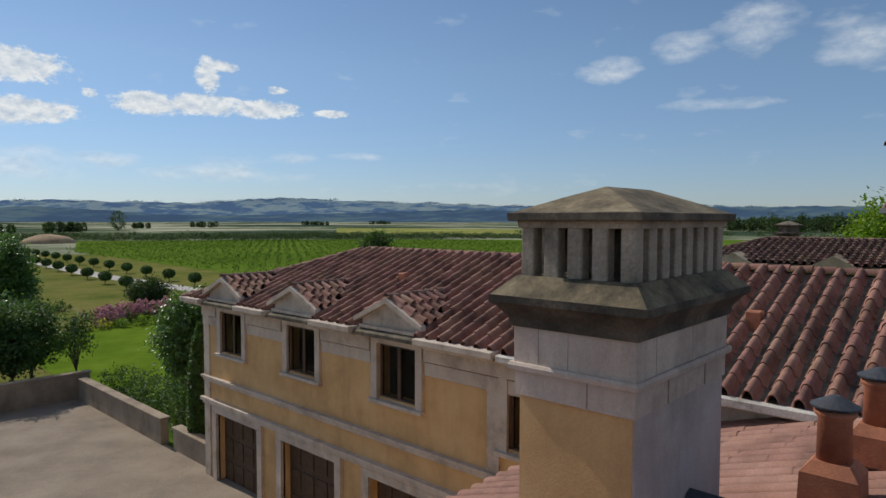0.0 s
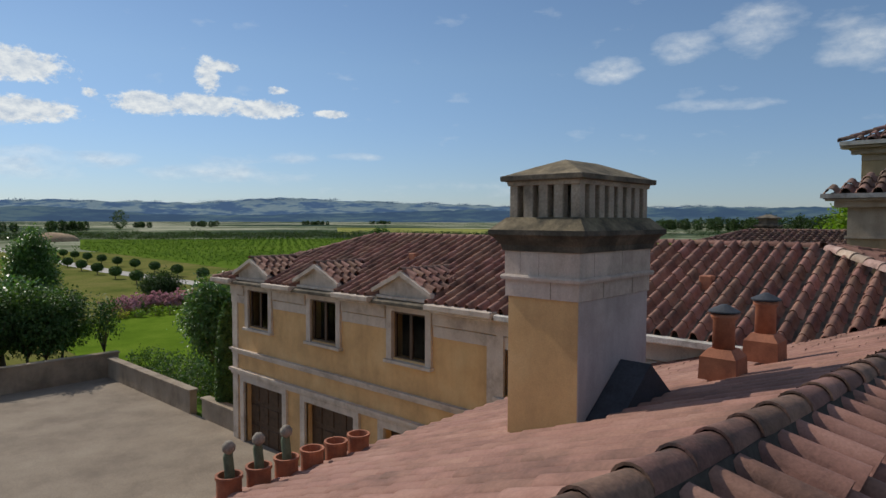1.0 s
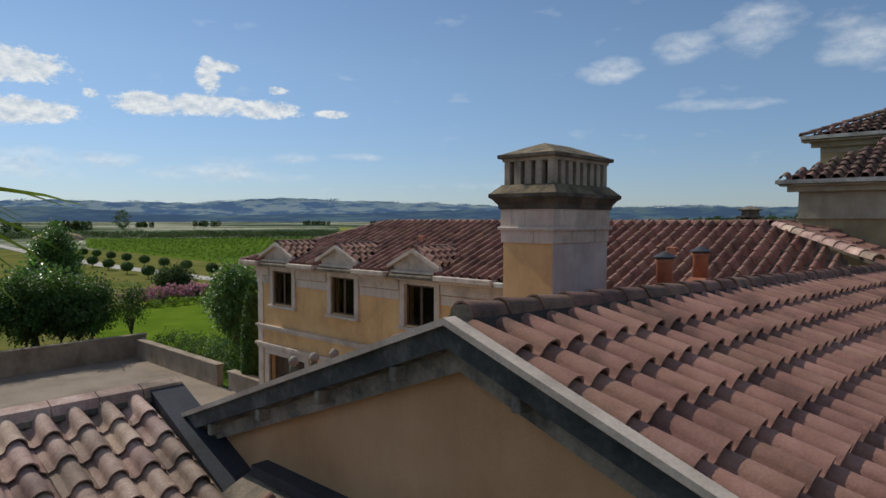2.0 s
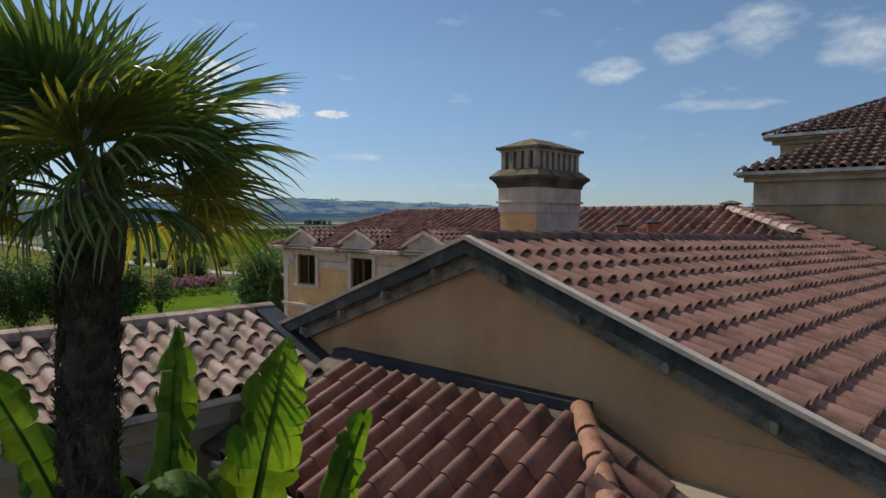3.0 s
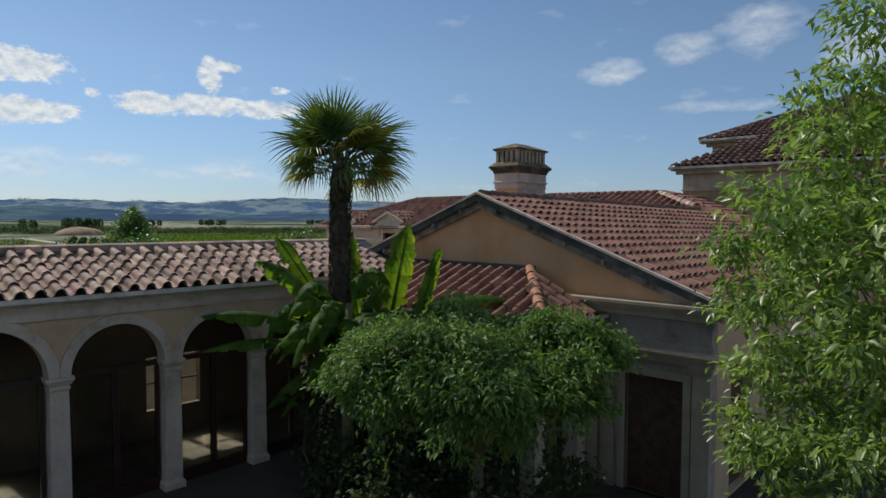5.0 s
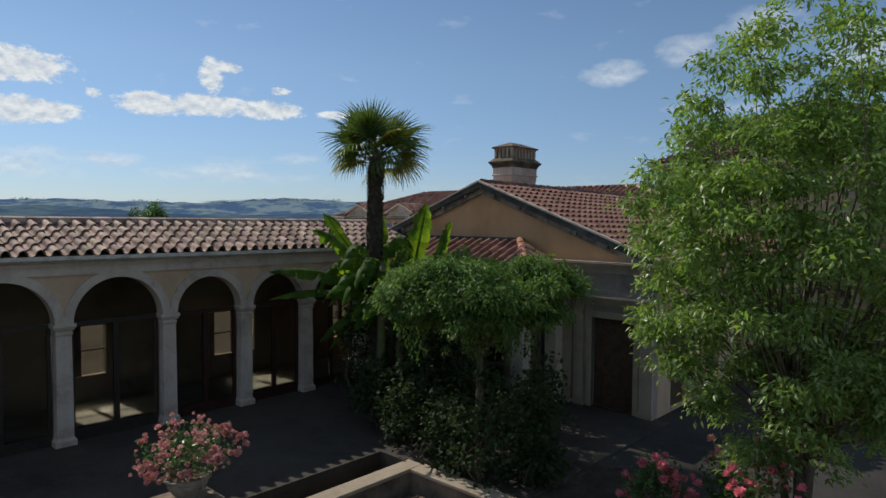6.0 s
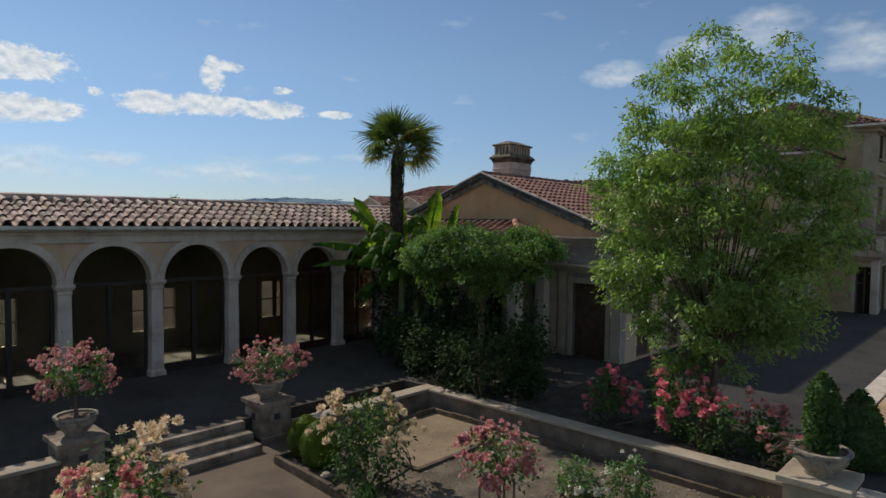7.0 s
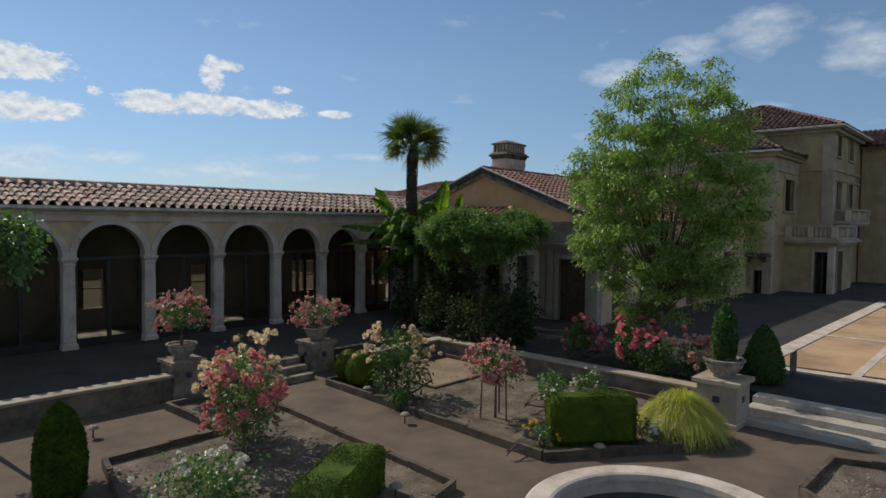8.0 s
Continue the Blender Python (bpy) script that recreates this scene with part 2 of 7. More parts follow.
GALLERY_FLOOR = mat("worn_gallery_flagstone", (0.27, 0.235, 0.175), 0.8, dark=(0.17, 0.145, 0.11), light=(0.34, 0.30, 0.23), scale=1.4, fine=30, bump=0.2)
OLD_STONE = mat("weathered_garden_stone", (0.25, 0.195, 0.145), 0.9, dark=(0.10, 0.082, 0.062), light=(0.40, 0.33, 0.26), scale=2.4, fine=45, bump=0.45)
GRAVEL = mat("compacted_gravel", (0.255, 0.205, 0.155), 0.95, dark=(0.19, 0.15, 0.115), light=(0.31, 0.255, 0.195), scale=0.5, fine=26, bump=0.4)
PATH_SAND = mat("garden_path_sand", (0.135, 0.098, 0.07), 0.95, dark=(0.09, 0.066, 0.048), light=(0.17, 0.128, 0.092), scale=0.8, fine=60, bump=0.4)
BED_SAND = mat("tan_raked_sand", (0.25, 0.185, 0.115), 0.95, dark=(0.17, 0.125, 0.078), light=(0.31, 0.235, 0.15), scale=1.2, fine=40, bump=0.5)
SOIL = mat("raked_bed_soil", (0.14, 0.11, 0.078), 0.95, dark=(0.065, 0.05, 0.036), light=(0.24, 0.19, 0.135), scale=1.6, fine=22, bump=0.8, bump_dist=0.03)
# Darker copy of SOIL: the raised bed's deep shade is in its colour.
SOIL_SHADED = mat("shade_darkened_soil", (0.045, 0.037, 0.028), 0.95, dark=(0.02, 0.017, 0.013), light=(0.09, 0.07, 0.05), scale=2, fine=25, bump=0.8, bump_dist=0.03)
# Terrace and court colours darkened to deepen the shade lying on them.
TERRACE_SHADE = mat("shade_dark_terrace_paving", (0.062, 0.054, 0.044), 0.85, scale=0.9, fine=18, bump=0.3)
PAVING = mat("shade_dark_court_paving", (0.045, 0.041, 0.036), 0.85, scale=0.7, fine=14, bump=0.3)
BRICKPAVE = mat("warm_court_gravel", (0.46, 0.30, 0.17), 0.95, scale=0.5, fine=40, bump=0.3)
GRASS = mat("mown_grass", (0.095, 0.155, 0.028), 0.95, dark=(0.06, 0.11, 0.02), light=(0.17, 0.19, 0.05), scale=0.12, fine=9, bump=0.5, bump_dist=0.05, spec=0.0)


# ---- building helpers ----
def link(name, bm, material, parent=None, label="", smooth=False):
    me = bpy.data.meshes.new(name)
    bm.normal_update()
    bm.to_mesh(me)
    bm.free()
    me.materials.append(material)
    if smooth:
        me.shade_smooth()
    ob = new(name, me)
    if parent:
        ob.parent = parent
    if label:
        ob["label"] = label
    return ob


def part(name, bm, material, parent, label="", smooth=False):
    return link(name, bm, material, parent, label, smooth)


def thing(name, label, category, at=(0, 0, 0), turn=0.0, group="", kind=""):
    ob = new(name)
    ob.matrix_basis = pose(*at, 0, 0, turn)
    return tagged(ob, label, category, group, kind)


def box(bm, x0, x1, y0, y1, z0, z1, bevel=0.0):
    r = bmesh.ops.create_cube(bm, size=1.0, matrix=Matrix.Translation(((x0 + x1) / 2, (y0 + y1) / 2, (z0 + z1) / 2)) @ Matrix.Diagonal((abs(x1 - x0), abs(y1 - y0), abs(z1 - z0), 1)))
    if bevel:
        edges = list({e for v in r["verts"] for e in v.link_edges})
        bmesh.ops.bevel(bm, geom=edges, offset=bevel, segments=1, affect="EDGES")
    return bm


def boxes(*dims, bevel=0.0):
    bm = bmesh.new()
    for d in dims:
        box(bm, *d, bevel=bevel)
    return bm


def prism(points, axis, a, b, bm=None):
    """A flat outline of 2D points, drawn out along x, y or z from a to b."""
    bm = bm or bmesh.new()
    put = {"x": lambda p, c: (c, p[0], p[1]), "y": lambda p, c: (p[0], c, p[1]), "z": lambda p, c: (p[0], p[1], c)}[axis]
    lo = [bm.verts.new(put(p, a)) for p in points]
    hi = [bm.verts.new(put(p, b)) for p in points]
    k = len(points)
    bm.faces.new(lo)
    bm.faces.new(hi[::-1])
    for i in range(k):
        bm.faces.new((lo[i], hi[i], hi[(i + 1) % k], lo[(i + 1) % k]))
    bmesh.ops.recalc_face_normals(bm, faces=bm.faces)
    return bm


def lathe(profile, steps=24, bm=None, at=(0, 0, 0), square=False, ring=False):
    """Rings of (radius, height) turned round z; square: four-sided, edges along x and y."""
    bm = bm or bmesh.new()
    if square:
        steps = 4
    rings = []
    for r, z in profile:
        k = r * (math.sqrt(2) if square else 1)
        o = math.pi / 4 if square else 0
        rings.append([bm.verts.new((at[0] + k * math.cos(o + 2 * math.pi * i / steps), at[1] + k * math.sin(o + 2 * math.pi * i / steps), at[2] + z)) for i in range(steps)])
    for p, q in zip(rings, rings[1:]):
        for i in range(steps):
            bm.faces.new((p[i], p[(i + 1) % steps], q[(i + 1) % steps], q[i]))
    if ring:
        for i in range(steps):
            bm.faces.new((rings[-1][i], rings[-1][(i + 1) % steps], rings[0][(i + 1) % steps], rings[0][i]))
        return bm
    bm.faces.new(rings[0][::-1])
    bm.faces.new(rings[-1])
    return bm


def wall_with_holes(name, axis, c0, c1, a0, a1, z0, z1, holes, material, parent, label=""):
    """A wall from c0 to c1 thick along axis, a0 to a1 long, with openings (a, a, z, z) that go through."""
    bm = bmesh.new()
    us = sorted({a0, a1, *[h[0] for h in holes], *[h[1] for h in holes]})
    zs = sorted({z0, z1, *[h[2] for h in holes], *[h[3] for h in holes]})
    us = [u for u in us if a0 <= u <= a1]
    zs = [z for z in zs if z0 <= z <= z1]
    keep = {}
    for i in range(len(us) - 1):
        for j in range(len(zs) - 1):
            u, z = (us[i] + us[i + 1]) / 2, (zs[j] + zs[j + 1]) / 2
            keep[i, j] = not any(h[0] < u < h[1] and h[2] < z < h[3] for h in holes)
    verts = {}

    def v(i, j, c):
        k = (i, j, c)
        if k not in verts:
            verts[k] = bm.verts.new((c, us[i], zs[j]) if axis == "x" else (us[i], c, zs[j]))
        return verts[k]
    for (i, j), yes in keep.items():
        if not yes:
            continue
        for c in (c0, c1):
            bm.faces.new((v(i, j, c), v(i + 1, j, c), v(i + 1, j + 1, c), v(i, j + 1, c)))
        for di, dj, e in ((-1, 0, ((i, j), (i, j + 1))), (1, 0, ((i + 1, j), (i + 1, j + 1))), (0, -1, ((i, j), (i + 1, j))), (0, 1, ((i, j + 1), (i + 1, j + 1)))):
            if not keep.get((i + di, j + dj), False):
                bm.faces.new((v(*e[0], c0), v(*e[1], c0), v(*e[1], c1), v(*e[0], c1)))
    bmesh.ops.recalc_face_normals(bm, faces=bm.faces)
    return part(name, bm, material, parent, label)


# ---- roof tiles ----
TILE_W, TILE_L = 0.325, 0.42


def tile_shape(width=TILE_W, length=TILE_L, round_=0.33, rise=1.0, pan=0.022, lift=0.04, taper=0.86):
    """One clay tile: a barrel with a hollow pan beside it, its lower end lifted."""
    r = width * round_
    outer = [(-width * 0.5, -pan), (-r * 1.12, -pan * 0.35)]
    for i in range(0, 9):
        a = math.pi * (1 - i / 8)
        outer.append((r * math.cos(a), 0.008 + r * rise * math.sin(a)))
    outer += [(r * 1.12, -pan * 0.35), (width * 0.5, -pan)]
    inner = [(x * 0.87 if abs(x) < r * 1.05 else x, z - 0.017) for x, z in outer]
    k = len(outer)
    v, f = [], []
    for y, up_, ring in ((0.0, lift, outer), (length * 1.14, 0.0, outer), (0.0, lift, outer), (0.003, lift, inner), (0.003, lift, inner), (length * 0.7, 0.01, inner)):
        v += [(x * (1.0 if y < 0.1 or abs(x) > r * 1.05 else taper), y, (z if y < 0.1 or abs(x) > r * 1.05 else z * taper) + up_) for x, z in ring]
    for i in range(k - 1):
        f.append((i, i + 1, k + i + 1, k + i))
        f.append((2 * k + i, 3 * k + i, 3 * k + i + 1, 2 * k + i + 1))
        f.append((4 * k + i + 1, 4 * k + i, 5 * k + i, 5 * k + i + 1))
    return v, f


def cap_shape(radius=0.135, length=0.42):
    v, f = [], []
    k = 9
    for y, lift, rr in ((0.0, 0.018, radius), (length * 1.1, 0.0, radius * 0.9)):
        for i in range(k):
            a = math.pi * (i / (k - 1))
            v.append((-rr * math.cos(a), y, rr * 0.95 * math.sin(a) + lift - 0.02))
    for i in range(k - 1):
        f.append((i, k + i, k + i + 1, i + 1))
    s = len(v)
    for rr in (radius, radius * 0.86):
        for i in range(k):
            a = math.pi * (i / (k - 1))
            v.append((-rr * math.cos(a), 0.0, rr * 0.95 * math.sin(a) - 0.002))
    for i in range(k - 1):
        f.append((s + i, s + i + 1, s + k + i + 1, s + k + i))
    return v, f


def shape_mesh(name, shape, material, smooth=True):
    me = bpy.data.meshes.new(name)
    me.from_pydata(shape[0], [], shape[1])
    me.materials.append(material)
    if smooth:
        me.shade_smooth()
    return me


def joined(name, shape, mats, material, parent=None, smooth=True, kind="stuff", label=""):
    """One mesh of many set pieces."""
    base = np.array([(*p, 1.0) for p in shape[0]])
    m = np.array([np.array(x) for x in mats])
    if len(m) == 0:
        return None
    co = np.einsum("nij,vj->nvi", m, base)[:, :, :3].reshape(-1, 3)
    nv = len(base)
    me = bpy.data.meshes.new(name)
    sizes = np.array([len(f) for f in shape[1]])
    flat = np.concatenate([np.array(f) for f in shape[1]])
    loops = (flat[None, :] + (np.arange(len(m)) * nv)[:, None]).reshape(-1)
    starts = np.concatenate(([0], np.cumsum(np.tile(sizes, len(m)))[:-1]))
    me.vertices.add(len(co))
    me.vertices.foreach_set("co", co.reshape(-1))
    me.loops.add(len(loops))
    me.loops.foreach_set("vertex_index", loops.astype(np.int32))
    me.polygons.add(len(m) * len(sizes))
    me.polygons.foreach_set("loop_start", starts.astype(np.int32))
    me.update(calc_edges=True)
    me.validate()
    me.materials.append(material)
    if smooth:
        me.shade_smooth()
    ob = new(name, me)
    if parent:
        ob.parent = parent
    if kind:
        ob["kind"] = kind
    if label:
        ob["label"] = label
    return ob


TILE_JOBS = []      # pieces are laid last


def slope(parent, origin, along, up, inside, u0, u1, v1, material, near=None, jitter=0.007, gauge=0.40, bend=None, wide=TILE_W, tilt=1.0, **form):
    """Lay courses of tiles from the eave line through origin; inside(u, v) tells where."""
    along, up = Vector(along).normalized(), Vector(up).normalized()
    nrm = along.cross(up)
    if nrm.z < 0:
        along, u0, u1 = -along, -u1, -u0
        nrm = along.cross(up)
        inside_ = lambda u, v: inside(-u, v)
    else:
        inside_ = inside
    rnd = random.Random(int(origin[0] * 97 + origin[1] * 13 + origin[2] * 7))
    rows = []
    nu, nv = int((u1 - u0) / wide), int(v1 / gauge) + 1
    for j in range(nv):
        for i in range(nu):
            u, v = u0 + (i + 0.5) * wide, j * gauge
            if not inside_(u, v + TILE_L * 0.5):
                continue
            p = Vector(origin) + along * (u + rnd.uniform(-jitter, jitter)) + up * (v + rnd.uniform(-jitter, jitter)) + nrm * (0.012 + rnd.uniform(0, 0.008))
            if bend:
                p = Vector(bend(*p))
            turn = Matrix((along, up, nrm)).transposed().to_4x4()
            rows.append(Matrix.Translation(p) @ turn @ pose(0, 0, 0, rnd.uniform(-0.4, 0.4) * tilt, rnd.uniform(-1.0, 1.0) * tilt, rnd.uniform(-0.8, 0.8) * tilt))
    TILE_JOBS.append((parent, "tile", tile_shape(wide, gauge, **form), rows, material, near))


def caps(parent, a, b, material, near=None, radius=0.135):
    """Ridge or hip tiles from the low end a to the high end b."""
    a, b = Vector(a), Vector(b)
    d = (b - a).normalized()
    side = d.cross(Vector((0, 0, 1))).normalized()
    up = side.cross(d)
    turn = Matrix((side, d, up)).transposed().to_4x4()
    rnd = random.Random(int(a.x * 31 + a.y * 17))
    rows = [Matrix.Translation(a + d * (i * 0.40) + up * 0.01) @ turn @ pose(0, 0, 0, 0, rnd.uniform(-2, 2), rnd.uniform(-1.5, 1.5)) for i in range(int((b - a).length / 0.40))]
    TILE_JOBS.append((parent, "ridge_tile", cap_shape(radius), rows, material, near))


def lay_tiles():
    done = {}
    for parent, name, shape, rows, material, near in TILE_JOBS:
        me = None
        rest = []
        for m in rows:
            count = done.get((parent.name, name), 0)
            if near and near(m.translation) and count < 295:
                me = me or shape_mesh(name, shape, material)
                ob = new(name, me)
                ob.parent, ob.matrix_basis = parent, m
                done[parent.name, name] = count + 1
            else:
                rest.append(m)
        joined("far_" + name + "s", shape, rest, material, parent)


def deck(name, points, parent, material, thick=0.08):
    """A flat slab under the tiles, given by its upper outline."""
    bm = bmesh.new()
    hi = [bm.verts.new(p) for p in points]
    lo = [bm.verts.new((p[0], p[1], p[2] - thick)) for p in points]
    bm.faces.new(hi)
    bm.faces.new(lo[::-1])
    k = len(points)
    for i in range(k):
        bm.faces.new((hi[i], lo[i], lo[(i + 1) % k], hi[(i + 1) % k]))
    bmesh.ops.recalc_face_normals(bm, faces=bm.faces)
    return part(name, bm, material, parent)


PITCH = 0.377
RIDGE_Z = 6.50

# ---- ground ----
GROUND_Z = -0.25
bm = bmesh.new()
for x0, x1, y0, y1 in ((-4500, 4500, -4500, 4500),):
    box(bm, x0, x1, y0, y1, GROUND_Z - 2, GROUND_Z)
tagged(link("ground", bm, GRASS), "mown grass and meadow reaching the horizon", "ground", kind="structure")
tagged(link("yard", boxes((-12, 18.9, 2.0, 29.4, GROUND_Z + 0.004, GROUND_Z + 0.05)), GRAVEL), "pale compacted gravel yard before the garages", "yard", kind="structure")
tagged(link("garden_path", boxes((-24, 2.0, -30, -5.4, -0.3, 0.0)), PATH_SAND), "sandy brown garden path of compacted grit", "path", kind="structure")
tagged(link("terrace", boxes((-24, 8.4, -5.2, 0.3, -0.3, 0.5), (2.2, 8.4, -8.8, -5.2, -0.3, 0.5)), TERRACE_SHADE), "grey stone terrace in the arcade's shade", "terrace", kind="structure")
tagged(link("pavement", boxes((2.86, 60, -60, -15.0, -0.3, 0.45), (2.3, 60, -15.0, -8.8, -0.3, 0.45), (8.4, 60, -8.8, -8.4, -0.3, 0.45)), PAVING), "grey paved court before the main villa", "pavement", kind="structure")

# ---- arcade gallery ----
arcade = thing("arcade_gallery", "shaded arcade with pale round arches and a clay tile roof", "gallery")
BAY, COL_W, IMPOST = 2.25, 0.36, 3.12
COLS = [-13.5, -11.25, -9.0, -6.75, -4.5, -2.25, 0.0, 2.02, 3.95, 5.9]
arch_mat = STONE


def arch_wall(x0, x1, z0, z1, y0, y1):
    """Wall over the columns with round openings cut between them."""
    bm = bmesh.new()
    for a, b in ((x0, x1),):
        l, r = a + COL_W / 2 - 0.02, b - COL_W / 2 + 0.02
        c, rad = (l + r) / 2, (r - l) / 2
        pts = [(a, z1), (b, z1), (b, z0), (r, z0)] + [(c + rad * math.cos(t), z0 + rad * math.sin(t)) for t in [math.pi * i / 20 for i in range(1, 20)]] + [(l, z0), (a, z0)]
        lo = [bm.verts.new((p[0], y0, p[1])) for p in pts]
        hi = [bm.verts.new((p[0], y1, p[1])) for p in pts]
        bm.faces.new(lo)
        bm.faces.new(hi[::-1])
        k = len(pts)
        for i in range(3, k):
            j = (i + 1) % k
            if i != k - 1:
                bm.faces.new((lo[i], hi[i], hi[j], lo[j]))
    bmesh.ops.recalc_face_normals(bm, faces=bm.faces)
    return bm


for a, b in zip(COLS, COLS[1:]):
    part("arch_bay", arch_wall(a, b, IMPOST, 4.42, -0.16, 0.16), STUCCO_PALE, arcade)
for a, b in zip(COLS, COLS[1:]):
    l, r = a + COL_W / 2 - 0.02, b - COL_W / 2 + 0.02
    c, rad = (l + r) / 2, (r - l) / 2
    bm = bmesh.new()
    n = 20
    ring = []
    for i in range(n + 1):
        t = math.pi * i / n
        ring.append([bm.verts.new((c + q * math.cos(t), y, IMPOST + q * math.sin(t))) for q, y in ((rad - 0.015, -0.20), (rad + 0.17, -0.20), (rad + 0.17, -0.155), (rad - 0.015, 0.16))])
    for p, q in zip(ring, ring[1:]):
        for i in range(4):
            bm.faces.new((p[i], p[(i + 1) % 4], q[(i + 1) % 4], q[i]))
    bm.faces.new(ring[0])
    bm.faces.new(ring[-1][::-1])
    bmesh.ops.recalc_face_normals(bm, faces=bm.faces)
    part("arch_moulding", bm, STONE, arcade)
for x in COLS:
    col = part("column", lathe([(0.21, 0.5), (0.21, 0.62), (0.165, 0.68), (0.16, 1.8), (0.15, 2.86), (0.17, 2.9), (0.17, 2.94), (0.155, 2.96), (0.155, 3.0)], 4, square=True), STONE, arcade)
    col.location = (x, 0, 0)
    cap = part("capital", lathe([(0.18, 2.98), (0.20, 3.02), (0.225, 3.06), (0.225, 3.12), (0.16, 3.125)], square=True), STONE, col)
part("frieze", boxes((-15, 6.6, -0.22, -0.16, 4.16, 4.42), (-15, 6.6, -0.30, -0.16, 4.36, 4.44)), STONE, arcade)
gut = bmesh.new()
prism([(-0.42, 4.44), (-0.52, 4.50), (-0.52, 4.58), (-0.48, 4.58), (-0.46, 4.52), (-0.16, 4.52), (-0.16, 4.44)], "x", -15, 7.0, gut)
part("gutter", gut, GUTTER, arcade, "pale weathered eaves gutter")
bw = [(-0.97 + 4.46 * k - 0.68, min(-0.97 + 4.46 * k + 0.68, 8.1), 1.2, 2.52) for k in range(-3, 3)]
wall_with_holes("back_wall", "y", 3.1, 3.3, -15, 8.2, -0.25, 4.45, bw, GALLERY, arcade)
for a, b, z0, z1 in bw:
    c, h_ = (a + b) / 2, (z0 + z1) / 2
    part("window_bars", boxes((a, c - 0.08, 3.18, 3.22, h_ - 0.02, h_ + 0.02), (c + 0.08, b, 3.18, 3.22, h_ - 0.02, h_ + 0.02), (c - 0.08, c + 0.08, 3.15, 3.225, z0, z1)), FRAME_WOOD, arcade)
    part("back_pane", boxes((a, b, 3.24, 3.25, z0, z1)), DIM_GLASS, arcade).visible_shadow = False
RED_WOOD = mat("dark_red_door", (0.042, 0.015, 0.012), 0.5, scale=4, fine=40, bump=0.2)
for i, (a, b) in enumerate(zip(COLS, COLS[1:])):
    l, r = a + COL_W / 2 + 0.01, b - COL_W / 2 - 0.01
    m = (l + r) / 2
    rad = (r - l) / 2
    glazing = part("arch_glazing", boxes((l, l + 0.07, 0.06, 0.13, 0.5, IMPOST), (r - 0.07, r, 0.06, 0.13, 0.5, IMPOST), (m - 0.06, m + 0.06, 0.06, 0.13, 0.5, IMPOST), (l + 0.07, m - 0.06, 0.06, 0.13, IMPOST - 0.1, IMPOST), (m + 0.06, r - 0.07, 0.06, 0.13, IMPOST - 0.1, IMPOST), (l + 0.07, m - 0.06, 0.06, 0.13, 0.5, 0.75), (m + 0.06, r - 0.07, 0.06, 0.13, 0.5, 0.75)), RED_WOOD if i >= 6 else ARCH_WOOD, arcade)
    part("pane", boxes((l + 0.07, m - 0.06, 0.09, 0.098, 0.75, IMPOST - 0.1)), GLASS, glazing)
    part("pane", boxes((m + 0.06, r - 0.07, 0.09, 0.098, 0.75, IMPOST - 0.1)), GLASS, glazing)
    part("fanlight", prism([(m + rad * math.cos(math.pi * k / 14), IMPOST + rad * math.sin(math.pi * k / 14)) for k in range(15)], "y", 0.09, 0.098), GLASS, glazing)
part("end_bay", boxes((6.08, 8.3, -0.16, 0.16, 0.45, 4.42)), STUCCO_PALE, arcade)
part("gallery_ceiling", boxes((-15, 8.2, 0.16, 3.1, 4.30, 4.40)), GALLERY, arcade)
part("gallery_floor", boxes((-15, 8.2, 0.3, 3.1, 0.2, 0.5)), GALLERY_FLOOR, arcade)
part("end_wall", boxes((-15.2, -15, -0.16, 3.3, -0.2, 4.45)), STUCCO_PALE, arcade)
AY0, AZ0, AY1, AZ1 = -0.45, 4.57, 1.5, 5.24
deck("roof_deck", [(-15.3, AY0, AZ0), (8.15, AY0, AZ0), (8.15, AY1, AZ1), (-15.3, AY1, AZ1)], arcade, STONE_DARK)
deck("roof_deck", [(-15.3, AY1 + 0.001, AZ1), (8.15, AY1 + 0.001, AZ1), (8.15, 3.6, 4.5), (-15.3, 3.6, 4.5)], arcade, STONE_DARK)
aup = Vector((0, AY1 - AY0, AZ1 - AZ0))
slope(arcade, (0, AY0 - 0.06, AZ0), (1, 0, 0), aup, lambda u, v: v < aup.length - 0.1, -15.2, 7.95, aup.length, TILE_GREY, near=lambda p: -4 < p.x < 7.5, wide=0.30, round_=0.31, rise=1.15, pan=0.035, lift=0.034)
part("ridge_mortar", prism([(AY1 - 0.2, AZ1 - 0.02), (AY1 - 0.12, AZ1 + 0.10), (AY1 + 0.12, AZ1 + 0.10), (AY1 + 0.2, AZ1 - 0.02)], "x", -15.2, 8.1), STONE_DARK, arcade)
for i in range(52):
    x = -15.1 + i * 0.45
    part("ridge_tile", prism([(AY1 - 0.17, AZ1 + 0.02), (AY1 - 0.13, AZ1 + 0.13), (AY1, AZ1 + 0.165), (AY1 + 0.13, AZ1 + 0.13), (AY1 + 0.17, AZ1 + 0.02)], "x", x, x + 0.44), TILE_GREY, arcade)

part("flashing", prism([(AY0 + 0.1, AZ0 + 0.06), (AY1, AZ1 + 0.16), (AY1, AZ1 - 0.05), (AY0 + 0.1, AZ0 - 0.05)], "x", 7.92, 8.3), LEAD, arcade, "dark lead valley against the gable")
part("parapet_slab", boxes((6.75, 7.95, -1.0, -0.46, 4.22, 4.42), bevel=0.02), STONE_DARK, arcade, "grey weathered parapet slab")
part("parapet_block", boxes((6.85, 7.85, -0.95, -0.3, 3.9, 4.22)), STONE_DARK, arcade)

